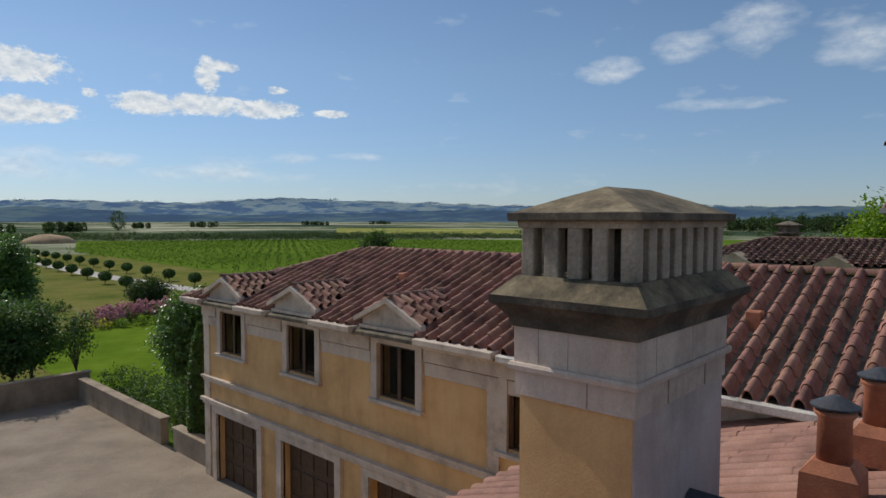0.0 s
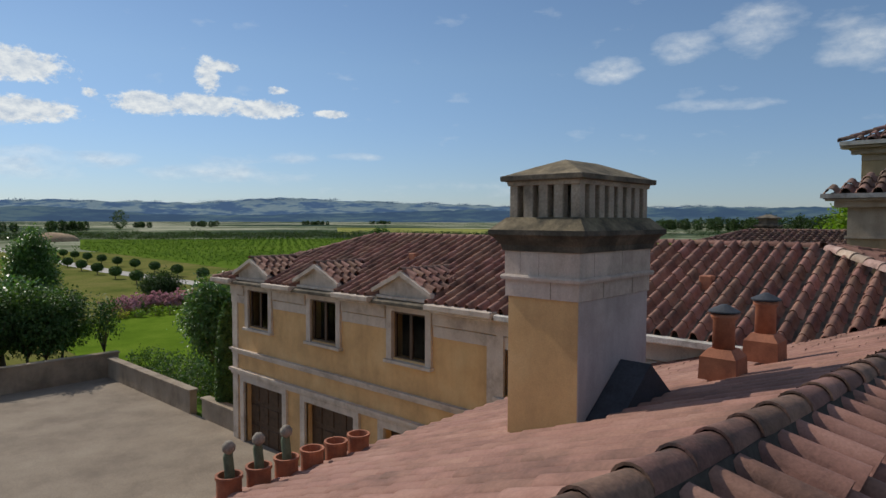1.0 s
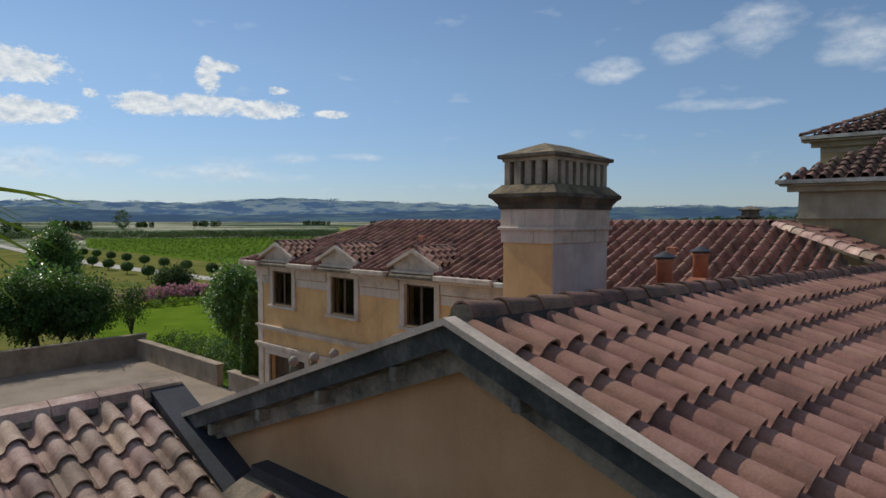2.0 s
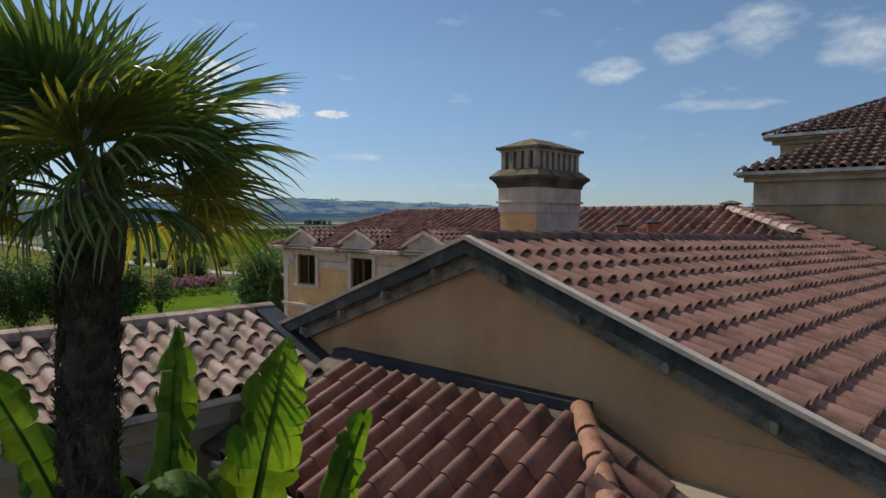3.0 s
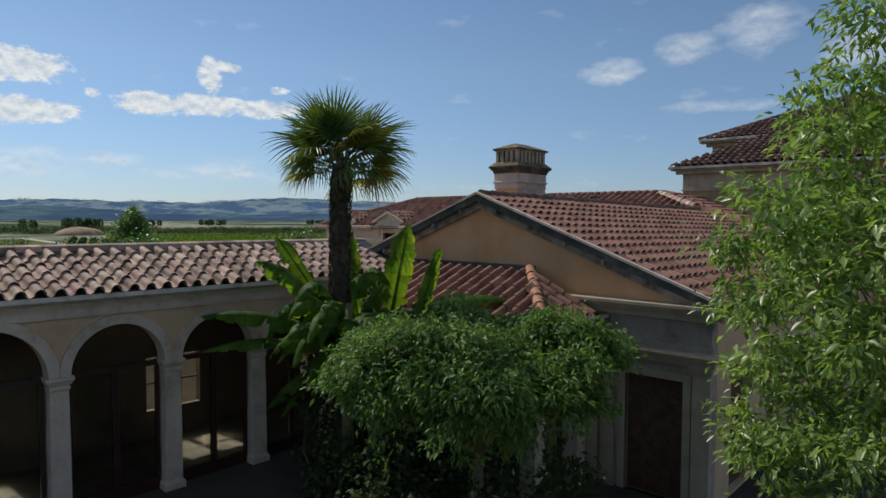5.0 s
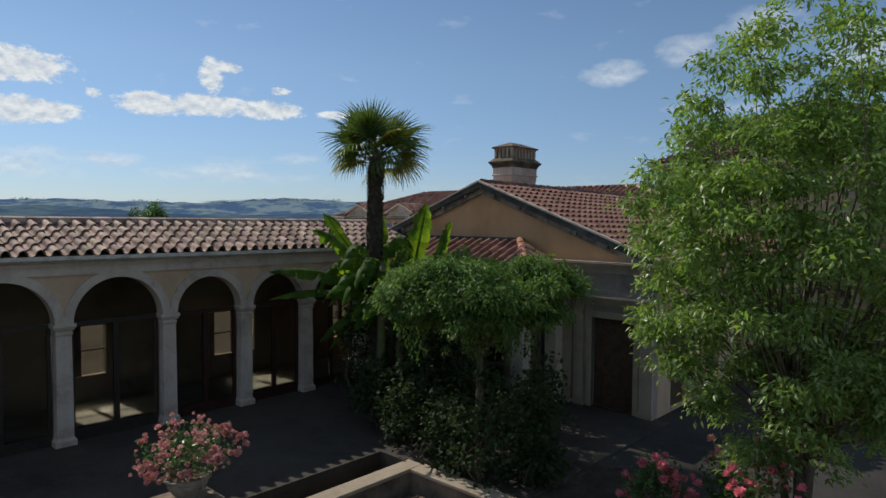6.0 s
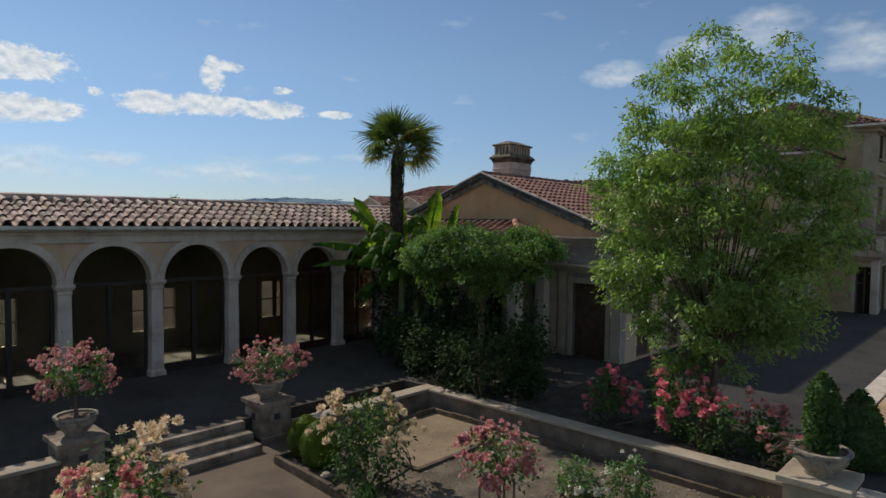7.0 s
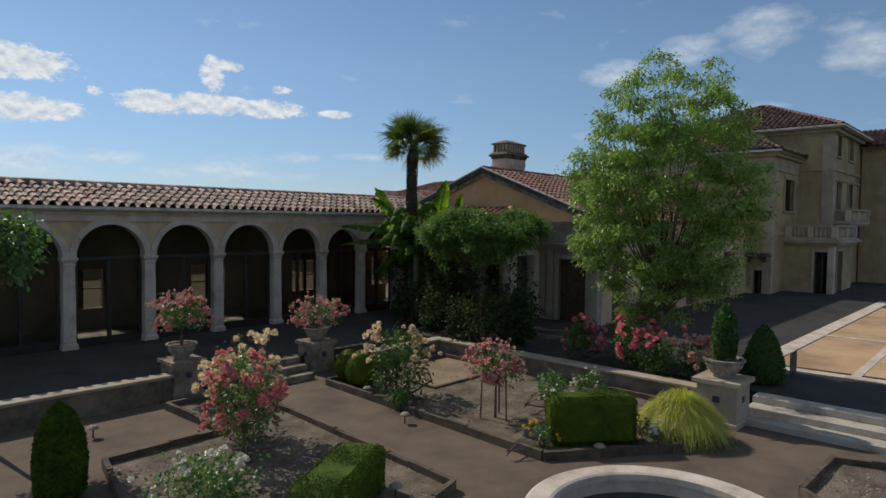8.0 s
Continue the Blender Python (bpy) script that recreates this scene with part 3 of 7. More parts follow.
# ---- gable wing ----
wing = thing("gable_wing", "ochre wing with a broad gable and clay tile roof", "house")
GX, RY, EY = 8.3, -2.95, -8.62
EZ = RIDGE_Z - PITCH * (RY - EY)
wdoors = [(-7.9, -6.72, 0.5, 2.88), (-5.82, -5.12, 0.5, 2.7), (-3.8, -3.0, 0.5, 2.7)]
WING_STONE = mat("grey_wing_stone", (0.36, 0.31, 0.265), 0.9, dark=(0.21, 0.18, 0.15), light=(0.45, 0.39, 0.33), scale=1.1, fine=45, bump=0.3, grain=0.3, streak=0.3)
wall_with_holes("gable_wall", "x", GX, GX + 0.3, -8.4, 2.7, -0.25, EZ - 0.05, wdoors, WING_STONE, wing)
part("gable", prism([(-8.4, EZ - 0.05), (2.7, EZ - 0.05), (RY, RIDGE_Z - 0.16)], "x", GX, GX + 0.3), STUCCO_WARM, wing)
sdoors = [(x, x + 1.1, 0.5, 2.85) for x in (9.4, 11.8, 14.2, 16.6, 19.0, 21.4)]
wall_with_holes("side_wall", "y", -8.4, -8.1, GX + 0.3, 25.0, -0.25, EZ - 0.05, sdoors, STUCCO_PALE, wing)
part("garden_wall_face", boxes((GX + 0.3, 18.6, 2.4, 2.7, -0.25, EZ)), STUCCO, wing)
for a, b, z0, z1 in wdoors:
    part("door_leaf", boxes((GX + 0.12, GX + 0.17, a, b, z0, z1)), WOOD, wing)
for a, b, z0, z1 in sdoors:
    part("door_leaf", boxes((a, b, -8.26, -8.2, z0, z1)), WOOD, wing)
for y0, y1 in ((-8.42, -8.08), (-6.48, -6.2), (-6.14, -5.86), (-5.06, -4.72), (-4.24, -3.9)):
    pil = part("pilaster", boxes((GX - 0.08, GX, y0, y1, 0.6, 3.08)), VILLA_STONE, wing)
    part("capital", boxes((GX - 0.11, GX, y0 - 0.03, y1 + 0.03, 3.08, 3.13), (GX - 0.14, GX, y0 - 0.05, y1 + 0.05, 3.13, 3.22)), VILLA_STONE, pil)
    part("plinth", boxes((GX - 0.12, GX, y0 - 0.04, y1 + 0.04, 0.45, 0.6)), VILLA_STONE, pil)
a, b, z0, z1 = wdoors[0]
part("door_surround", boxes((GX - 0.05, GX + 0.06, a - 0.15, a, z0, z1 + 0.15), (GX - 0.05, GX + 0.06, b, b + 0.15, z0, z1 + 0.15), (GX - 0.05, GX + 0.06, a, b, z1, z1 + 0.15)), VILLA_STONE, wing)
part("string_course", boxes((GX - 0.30, GX, -8.62, -6.0, 3.42, 3.48), (GX - 0.22, GX, -8.56, -6.0, 3.34, 3.42), (GX - 0.12, GX, -8.5, -6.0, 3.22, 3.34)), VILLA_STONE, wing)
part("cornice", boxes((GX - 0.36, GX, -8.66, -4.9, 4.30, 4.36), (GX - 0.26, GX, -8.6, -4.9, 4.22, 4.30), (GX - 0.12, GX, -8.5, -4.9, 4.06, 4.22)), VILLA_STONE, wing)
part("frieze_band", boxes((GX - 0.05, GX, -8.45, -5.6, 3.48, 3.62), (GX - 0.04, GX, -8.45, -5.6, 3.94, 4.06)), WING_STONE, wing)
part("gable_base", prism([(-8.4, EZ - 0.05), (-8.4, EZ - 0.049), (-7.0, EZ + 0.46), (-4.9, EZ + 0.46), (-4.9, EZ - 0.05)], "x", GX - 0.012, GX), STUCCO_WARM, wing)
# raking cornice
RAKE_PALE = mat("streaked_grey_mould", (0.25, 0.22, 0.18), 0.9, dark=(0.08, 0.08, 0.078), light=(0.40, 0.34, 0.27), scale=3.0, fine=30, bump=0.3)
RAKE = mat("stained_dark_cornice", (0.075, 0.078, 0.075), 0.85, dark=(0.03, 0.033, 0.034), light=(0.20, 0.19, 0.17), scale=2.2, fine=30, bump=0.3)
for side, y_end in ((-1, EY), (1, 2.9)):
    z_end = RIDGE_Z - PITCH * abs(y_end - RY)
    part("raking_cornice", prism([(RY, RIDGE_Z + 0.05), (y_end, z_end + 0.05), (y_end, z_end - 0.11), (RY, RIDGE_Z - 0.11)], "x", GX - 0.22, GX), RAKE, wing)
    part("bed_mould", prism([(RY, RIDGE_Z - 0.11), (y_end, z_end - 0.11), (y_end, z_end - 0.29), (RY, RIDGE_Z - 0.29)], "x", GX - 0.09, GX), RAKE_PALE, wing)
    part("rake_coping", prism([(RY, RIDGE_Z + 0.10), (y_end, z_end + 0.10), (y_end, z_end + 0.05), (RY, RIDGE_Z + 0.05)], "x", GX - 0.26, GX - 0.14), STONE, wing)
    for i in range(6):
        y = RY + side * (0.55 + i * 0.92)
        if (side < 0 and y < EY + 0.2) or (side > 0 and y > 2.6):
            continue
        z = RIDGE_Z - PITCH * abs(y - RY)
        part("bracket", boxes((GX - 0.21, GX - 0.05, y - 0.035, y + 0.035, z - 0.23, z - 0.11), bevel=0.01), RAKE_PALE, wing)
wl_ = math.hypot(1, PITCH)


def out_of_true(x, y, z):
    """The wing's ridge runs askew to its eaves and sinks a little; the slopes follow it."""
    k = 1 - min(1.0, abs(y - RY) / 5.7)
    s = max(0.0, min(x - GX, 12.3)) * max(0.0, 1 - max(0.0, x - 20.6) / 2.5)
    return (x, y + 0.12 * k - 0.0875 * s * k, z + (0.03 - 0.021 * s) * k)


deck("roof_deck", [(GX - 0.15, EY, EZ - 0.05), (25.2, EY, EZ - 0.05), (25.2, -1.99, RIDGE_Z + PITCH * (-1.99 - RY)), (22.5, -1.04, RIDGE_Z + PITCH * (-1.04 - RY)), out_of_true(20.6, RY, RIDGE_Z - 0.05), out_of_true(GX - 0.15, RY, RIDGE_Z - 0.05)], wing, STONE_DARK)
deck("roof_deck", [out_of_true(GX - 0.15, RY + 0.002, RIDGE_Z - 0.12), out_of_true(20.6, RY + 0.002, RIDGE_Z - 0.14), (18.6, RY + 2.1, RIDGE_Z - PITCH * 2.1 - 0.22), (18.6, 2.85, RIDGE_Z - PITCH * 5.7 - 0.14), (GX - 0.15, 2.85, RIDGE_Z - PITCH * 5.7 - 0.12)], wing, STONE_DARK)


def front_inside(u, v):
    y = v / wl_
    x, yy = u + 8.18, EY + y
    return x < 25.2 and yy < -1.04 - 0.35 * max(0, x - 22.5) and (yy < RY - 0.10 or x > 20.6 + (yy - RY))


slope(wing, (8.0 + 0.18, EY - 0.08, EZ - 0.05), (1, 0, 0), (0, 1, PITCH), front_inside, 0, 20, 8.3, TILE_WING, near=lambda p: p.x < 14.5 and p.y > -7.6, gauge=0.399, bend=out_of_true, wide=0.292, round_=0.37, rise=0.8, lift=0.042, pan=0.012, taper=0.84)
slope(wing, (8.0 + 0.18, 2.92, RIDGE_Z - PITCH * 5.77 - 0.07), (1, 0, 0), (0, -1, PITCH), lambda u, v: (u + 8 < 18.7 or v / wl_ > (u + 8 - 18.6) * 1.0 + 3.4) and v / wl_ < 5.60 and not (12.2 < u + 8.18 < 13.35 and 2.92 - v / wl_ < 0.0 and 2.92 - v / wl_ > -1.25), 0, 12.3, 6.4, TILE_BACK, near=None, gauge=0.399, bend=out_of_true, wide=0.292, round_=0.38, rise=0.62, lift=0.016, pan=0.008, taper=0.95, tilt=0.25, jitter=0.003)
caps(wing, out_of_true(8.36, RY, RIDGE_Z + 0.025), out_of_true(19.9, RY, RIDGE_Z + 0.025), TILE_RIDGE, near=lambda p: True, radius=0.118)
bm = prism([(RY - 0.22, RIDGE_Z - 0.14), (RY - 0.12, RIDGE_Z + 0.03), (RY + 0.12, RIDGE_Z + 0.03), (RY + 0.22, RIDGE_Z - 0.14)], "x", 8.36, 19.9)
for v in bm.verts:
    v.co = out_of_true(*v.co)
part("ridge_mortar", bm, RIDGE_MORTAR, wing)
plug = lathe([(0.02, -0.02), (0.112, -0.02), (0.112, 0.03), (0.02, 0.03)], 16)
bmesh.ops.transform(plug, matrix=Matrix.Translation(out_of_true(8.375, RY, RIDGE_Z + 0.01)) @ pose(0, 0, 0, 0, 90, 0), verts=plug.verts)
part("ridge_plug", plug, STONE_DARK, wing, "mossy mortar closing the ridge's end")

# ---- porch between arcade and wing ----
porch = thing("porch", "low hipped porch with red clay barrel tiles", "porch")
PX, PYN, PZ = 6.15, -6.15, 3.98
pk = 0.41
part("porch_wall", boxes((6.5, 6.7, -5.8, -0.3, 3.0, 3.9), (6.5, 8.3, -5.8, -5.6, 3.0, 3.9)), STONE, porch)
for y in (-5.8, -4.2, -2.6, -1.0):
    part("pillar", boxes((6.45, 6.8, y, y + 0.36, 0.45, 3.0)), STONE, porch)
part("pillar", boxes((7.9, 8.25, -5.85, -5.5, 0.45, 3.0)), STONE, porch)
deck("roof_deck", [(PX, PYN, PZ), (PX, -0.3, PZ), (8.28, -0.3, PZ + pk * 2.13), (8.28, PYN + 2.13 - 0.35, PZ + pk * 2.13)], porch, STONE_DARK)
deck("roof_deck", [(PX, PYN, PZ), (8.28, PYN + 1.78, PZ + pk * 2.13), (8.28, PYN, PZ)], porch, STONE_DARK)
plen = math.hypot(1, pk)
slope(porch, (PX - 0.05, PYN, PZ), (0, 1, 0), (1, 0, pk), lambda u, v: v / plen < u + 0.2 and v / plen < 2.0, 0, 5.3, 2.4, TILE, near=lambda p: True, wide=0.31, round_=0.27, rise=1.35, pan=0.055, lift=0.015, taper=0.95, jitter=0.003, tilt=0.5)
slope(porch, (PX, PYN - 0.05, PZ), (1, 0, 0), (0, 1, pk * 2.13 / 1.78), lambda u, v: v / plen < u * 0.85 + 0.1, 0, 2.1, 2.0, TILE, near=lambda p: True, wide=0.31, round_=0.27, rise=1.35, pan=0.055, lift=0.015, taper=0.95, jitter=0.003, tilt=0.5)
caps(porch, (PX - 0.05, PYN - 0.05, PZ + 0.05), (8.25, PYN + 1.78, PZ + pk * 2.13 + 0.03), HIP_CLAY, near=lambda p: True, radius=0.12)
part("gutter", prism([(PX - 0.10, PZ - 0.08), (PX - 0.22, PZ - 0.02), (PX - 0.22, PZ + 0.05), (PX - 0.10, PZ + 0.02)], "y", PYN - 0.2, -1.0), GUTTER, porch)
part("gutter", prism([(PYN - 0.10, PZ - 0.08), (PYN - 0.22, PZ - 0.02), (PYN - 0.22, PZ + 0.05), (PYN - 0.10, PZ + 0.02)], "x", PX - 0.2, 8.2), GUTTER, porch)
part("flashing", boxes((8.12, 8.3, -4.5, -0.4, 4.80, 4.91)), LEAD, porch, "dark lead flashing against the gable")

# ---- garage house ----
house = thing("garage_house", "two-storey ochre house with garages, dormer pediments and clay tiles", "house")
HX, HY0, HY1, HZ = 18.65, -2.6, 16.75, 5.42
BAYS = (15.05, 11.4, 7.7)
wins = [(y - 0.64, y + 0.64, 3.98, 5.26) for y in BAYS] + [(3.7, 4.55, 3.65, 5.05)]
gars = [(y - 1.2 - 0.25, y + 1.2 - 0.25, GROUND_Z, 1.98) for y in BAYS]
wall_with_holes("facade_wall", "x", HX, HX + 0.35, HY0, HY1, GROUND_Z, HZ, wins + gars, STUCCO, house)
part("wall", boxes((HX + 0.35, 26.4, HY1 - 0.35, HY1, GROUND_Z, HZ), (26.1, 26.4, -8, HY1 - 0.35, GROUND_Z, HZ)), STUCCO, house)
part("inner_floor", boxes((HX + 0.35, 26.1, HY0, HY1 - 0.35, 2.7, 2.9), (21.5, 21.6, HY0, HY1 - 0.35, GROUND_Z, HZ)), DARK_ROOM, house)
for a, b in ((HY1 + 0.1, BAYS[0] + 0.9), (BAYS[0] - 0.9, BAYS[1] + 0.9), (BAYS[1] - 0.9, BAYS[2] + 0.9), (BAYS[2] - 0.9, HY0)):
    part("eaves_band", boxes((HX - 0.045, HX, b, a, 4.74, 5.02), (HX - 0.085, HX, b, a, 5.05, 5.36), (HX - 0.16, HX, b, a, 5.36, 5.415)), STONE, house)
part("string_course", boxes((HX - 0.14, HX, HY0, HY1 + 0.12, 3.03, 3.10), (HX - 0.08, HX, HY0, HY1 + 0.06, 2.92, 3.03)), STONE, house)
part("ledge", boxes((HX - 0.16, HX, HY0, HY1 + 0.14, 2.28, 2.38), (HX - 0.10, HX, HY0, HY1 + 0.08, 2.17, 2.28)), STONE, house)
part("corner_pilaster", boxes((HX - 0.05, HX, HY1 - 0.3, HY1 + 0.04, GROUND_Z, HZ)), STONE, house)
for a, b, z0, z1 in gars:
    part("garage_surround", boxes((HX - 0.09, HX + 0.05, a - 0.24, a, z0, z1 + 0.18), (HX - 0.09, HX + 0.05, b, b + 0.24, z0, z1 + 0.18), (HX - 0.09, HX + 0.05, a, b, z1, z1 + 0.18)), STONE, house)
for a, b, z0, z1 in gars:
    door = part("garage_door", boxes((HX + 0.22, HX + 0.28, a, b, z0, z1)), WOOD, house, "dark carved wooden garage door")
    for i in range(4):
        for j in range(3):
            w, h_ = (b - a) / 4, (z1 - z0) / 3
            part("panel", boxes((HX + 0.19, HX + 0.225, a + w * i + 0.07, a + w * (i + 1) - 0.07, z0 + h_ * j + 0.08, z0 + h_ * (j + 1) - 0.08), bevel=0.012), WOOD, door)
for a, b, z0, z1 in wins:
    win = part("window", boxes((HX - 0.08, HX + 0.04, a - 0.2, a, z0 - 0.05, z1 + 0.2), (HX - 0.08, HX + 0.04, b, b + 0.2, z0 - 0.05, z1 + 0.2), (HX - 0.08, HX + 0.04, a, b, z1, z1 + 0.2)), STONE, house)
    part("sill", boxes((HX - 0.16, HX + 0.1, a - 0.25, b + 0.25, z0 - 0.14, z0 - 0.05), bevel=0.01), STONE, win)
    m = (a + b) / 2
    part("frame", boxes((HX + 0.05, HX + 0.11, a, a + 0.07, z0 - 0.05, z1), (HX + 0.05, HX + 0.11, b - 0.07, b, z0 - 0.05, z1), (HX + 0.05, HX + 0.11, a, b, z1 - 0.07, z1), (HX + 0.05, HX + 0.11, a, b, z0 - 0.05, z0 + 0.04), (HX + 0.045, HX + 0.115, m - 0.05, m + 0.05, z0, z1)), FRAME_WOOD, win)
    for q in ((a + 0.07, m - 0.05), (m + 0.05, b - 0.07)):
        part("pane", boxes((HX + 0.075, HX + 0.083, *q, z0 + 0.04, z1 - 0.07)), GLASS, win)
HE, HRX, HEZ = HX - 0.45, 22.45, 5.55
HRZ = RIDGE_Z + PITCH * (-1.04 - RY) - 0.09
HP = (HRZ - HEZ) / (HRX - HE)
far = 13.15
deck("roof_deck", [(HE, -5.2, HEZ), (HE, 17.35, HEZ), (HRX, far, HRZ), (HRX, -1.04, HRZ)], house, STONE_DARK)
deck("roof_deck", [(HE, 17.35, HEZ), (26.7, 17.35, HEZ), (HRX, far, HRZ)], house, STONE_DARK)
deck("roof_deck", [(26.7, 17.35, HEZ), (26.7, -1.9, HEZ), (HRX, -1.04, HRZ), (HRX, far, HRZ)], house, STONE_DARK)
hl = math.hypot(1, HP)
DORM = 1.0


def house_inside(u, v):
    y, x = u, v / hl
    if y > 17.35 - x or y < -5.0 + x - 0.15 or x > HRX - HE - 0.05:
        return False
    z = HEZ + HP * x
    if y < 2.85 and z < RIDGE_Z - PITCH * (y - RY) - 0.4:
        return False
    return not any(abs(y - c) < 1.02 * min(1.0, (2.1 - x) / 1.26) for c in BAYS)


slope(house, (HE + 0.04, 0, HEZ + 0.035), (0, 1, 0), (1, 0, HP), house_inside, -5, 17.4, 5.0, TILE, near=lambda p: p.y < 9, wide=0.33, round_=0.235, rise=1.6, pan=0.06, lift=0.018, taper=0.94, jitter=0.003, tilt=0.6)
slope(house, (0, 17.4, HEZ), (1, 0, 0), (0, -1, HP), lambda u, v: HE + v / hl < u < 26.7 - v / hl, HE, 26.7, 4.6, TILE)
caps(house, (HE, 17.35, HEZ + 0.03), (HRX, far, HRZ + 0.03), TILE, near=lambda p: True)
caps(house, (19.75, -3.70, 6.47), (HRX, -1.04, HRZ + 0.03), TILE_GREY, near=lambda p: True)
caps(house, (25.2, -1.99, RIDGE_Z + PITCH * (-1.99 - RY) + 0.03), (HRX, -1.04, HRZ + 0.03), TILE)
caps(house, (HRX, -1.0, HRZ + 0.03), (HRX, far, HRZ + 0.03), TILE, near=lambda p: True, radius=0.11)
for c in BAYS:
    zt, zb, hw = 6.36, 5.88, 1.04
    x0, x1, x2 = HE + 0.10, HE + 0.95, HE + 2.2
    d = part("dormer", prism([(c - 0.94, 5.40), (c + 0.94, 5.40), (c + 0.94, zb - 0.02), (c, zt - 0.05), (c - 0.94, zb - 0.02)], "x", HE + 0.22, HE + 1.0), STONE, house)
    part("window_head", boxes((HE + 0.12, HE + 0.22, c - 0.98, c + 0.98, 5.62, 5.70), bevel=0.01), STONE, d)
    for s in (-1, 1):
        part("dormer_cornice", prism([(c, zt + 0.02), (c + s * (hw + 0.06), zb - 0.01), (c + s * (hw + 0.06), zb - 0.12), (c, zt - 0.10)], "x", x0 - 0.04, x0 + 0.13), STONE, d)
        k_ = (zt - zb) / hw
        deck("dormer_deck", [(x0, c + s * hw, zb), (x0, c, zt), (x2, c, zt), (x1, c + s * hw, zb)], d, LEAD, 0.05)
        # Dark flashing, widened to draw the shadow along the dormer's edges.
        deck("valley_flashing", [(x1 - 0.06, c + s * (hw + 0.02), zb + 0.03), (x2 - 0.02, c + s * 0.02, zt + 0.07), (x2 + 0.20, c + s * 0.10, zt + 0.12), (x1 + 0.20, c + s * (hw + 0.16), zb + 0.11)], d, LEAD, 0.03)
        sl = math.hypot(1, k_)
        slope(d, (0, c + s * (hw + 0.02), zb), (1, 0, 0), (0, -s, k_), lambda u, v, sl=sl: x0 < u < x1 - 0.12 + v / sl / hw * (x2 - x1) and v / sl < hw - 0.02, x0 + 0.02, x2, 1.3, TILE, near=lambda p: True, gauge=0.36, wide=0.27, round_=0.27, rise=1.4, pan=0.05)
    # Darker ridge tiles: the ridge's shaded line is put into their colour.
    caps(d, (x0, c, zt + 0.03), (x2, c, zt + 0.03), TILE_RIDGE, near=lambda p: True, radius=0.10)
part("gutter", boxes((HE - 0.09, HE + 0.06, -2.3, 4.5, 5.46, 5.6), bevel=0.02), GUTTER, house, "pale eaves gutter")
part("pilaster", boxes((HX - 0.06, HX, 4.75, 5.05, 2.7, 5.0)), STONE, house)
edges = [17.3, BAYS[0] + 1.1, BAYS[0] - 1.1, BAYS[1] + 1.1, BAYS[1] - 1.1, BAYS[2] + 1.1, BAYS[2] - 1.1, 4.6]
for a, b in zip(edges[::2], edges[1::2]):
    part("cornice_block", boxes((HE + 0.0, HX, b, a, 5.42, 5.50), (HE - 0.14, HE + 0.16, b - 0.05, a + 0.05, 5.50, 5.64), bevel=0.015), STONE, house)

# ---- main villa ----
def turned_bm():
    bm = lathe([(0.055, 0.0), (0.07, 0.1), (0.095, 0.24), (0.05, 0.45), (0.065, 0.58)], 8)
    bm.verts.index_update()
    return bm


villa = thing("main_villa", "large three-storey ochre villa with stone cornices and hipped tile roofs", "villa")
VX, VY0, VY1, VZ = 25.2, -9.6, -1.0, 8.22


def villa_window(axis, c, a, b, z0, z1, out=-1, sill=True):
    """A window of the villa: stone surround, sill, wooden frame and panes. c: the wall's face."""
    w = []

    def bx(c0, c1, u0, u1, q0, q1):
        lo, hi = c + out * c1, c + out * c0
        lo, hi = min(lo, hi), max(lo, hi)
        return (lo, hi, u0, u1, q0, q1) if axis == "x" else (u0, u1, lo, hi, q0, q1)
    win = part("window", boxes(bx(-0.05, 0.07, a - 0.16, a, z0, z1 + 0.16), bx(-0.05, 0.07, b, b + 0.16, z0, z1 + 0.16), bx(-0.05, 0.07, a, b, z1, z1 + 0.16)), VILLA_STONE, villa)
    if sill:
        part("sill", boxes(bx(-0.1, 0.14, a - 0.22, b + 0.22, z0 - 0.1, z0), bevel=0.01), VILLA_STONE, win)
    m = (a + b) / 2
    part("frame", boxes(bx(-0.2, -0.15, a, a + 0.06, z0, z1), bx(-0.2, -0.15, b - 0.06, b, z0, z1), bx(-0.2, -0.15, a + 0.06, b - 0.06, z1 - 0.06, z1), bx(-0.2, -0.15, m - 0.04, m + 0.04, z0, z1 - 0.06)), FRAME_WOOD, win)
    part("pane", boxes(bx(-0.185, -0.175, a + 0.06, b - 0.06, z0, z1 - 0.06)), GLASS, win)
    # dark slab behind the glass stands in for the unlit room
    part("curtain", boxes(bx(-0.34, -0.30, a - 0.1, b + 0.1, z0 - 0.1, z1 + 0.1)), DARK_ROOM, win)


west = [(-9.25, -8.75, 0.45, 1.75)]
south = [(27.4, 29.3, 5.1, 6.93)]
wall_with_holes("lower_wall", "x", VX, VX + 0.35, VY0, VY1, -0.25, VZ, west, VILLA_STUCCO, villa)
wall_with_holes("lower_wall", "y", VY0, VY0 + 0.35, VX + 0.35, 30.4, -0.25, VZ, south, VILLA_STUCCO, villa)
for a, b, z0, z1 in south:
    villa_window("y", VY0, a, b, z0, z1)
for a, b, z0, z1 in west:
    villa_window("x", VX, a, b, z0, z1, sill=False)
part("lower_wall", boxes((VX + 0.35, 31, VY1 - 0.3, VY1, -0.25, VZ)), VILLA_STUCCO, villa)
part("cornice", boxes((VX - 0.42, VX, VY0 - 0.42, VY1 + 0.42, VZ, VZ + 0.10), (VX - 0.25, VX, VY0 - 0.25, VY1 + 0.25, VZ - 0.16, VZ), (VX, 30.4, VY0 - 0.42, VY0, VZ, VZ + 0.10), (VX, 30.4, VY0 - 0.25, VY0, VZ - 0.16, VZ)), VILLA_STONE, villa)
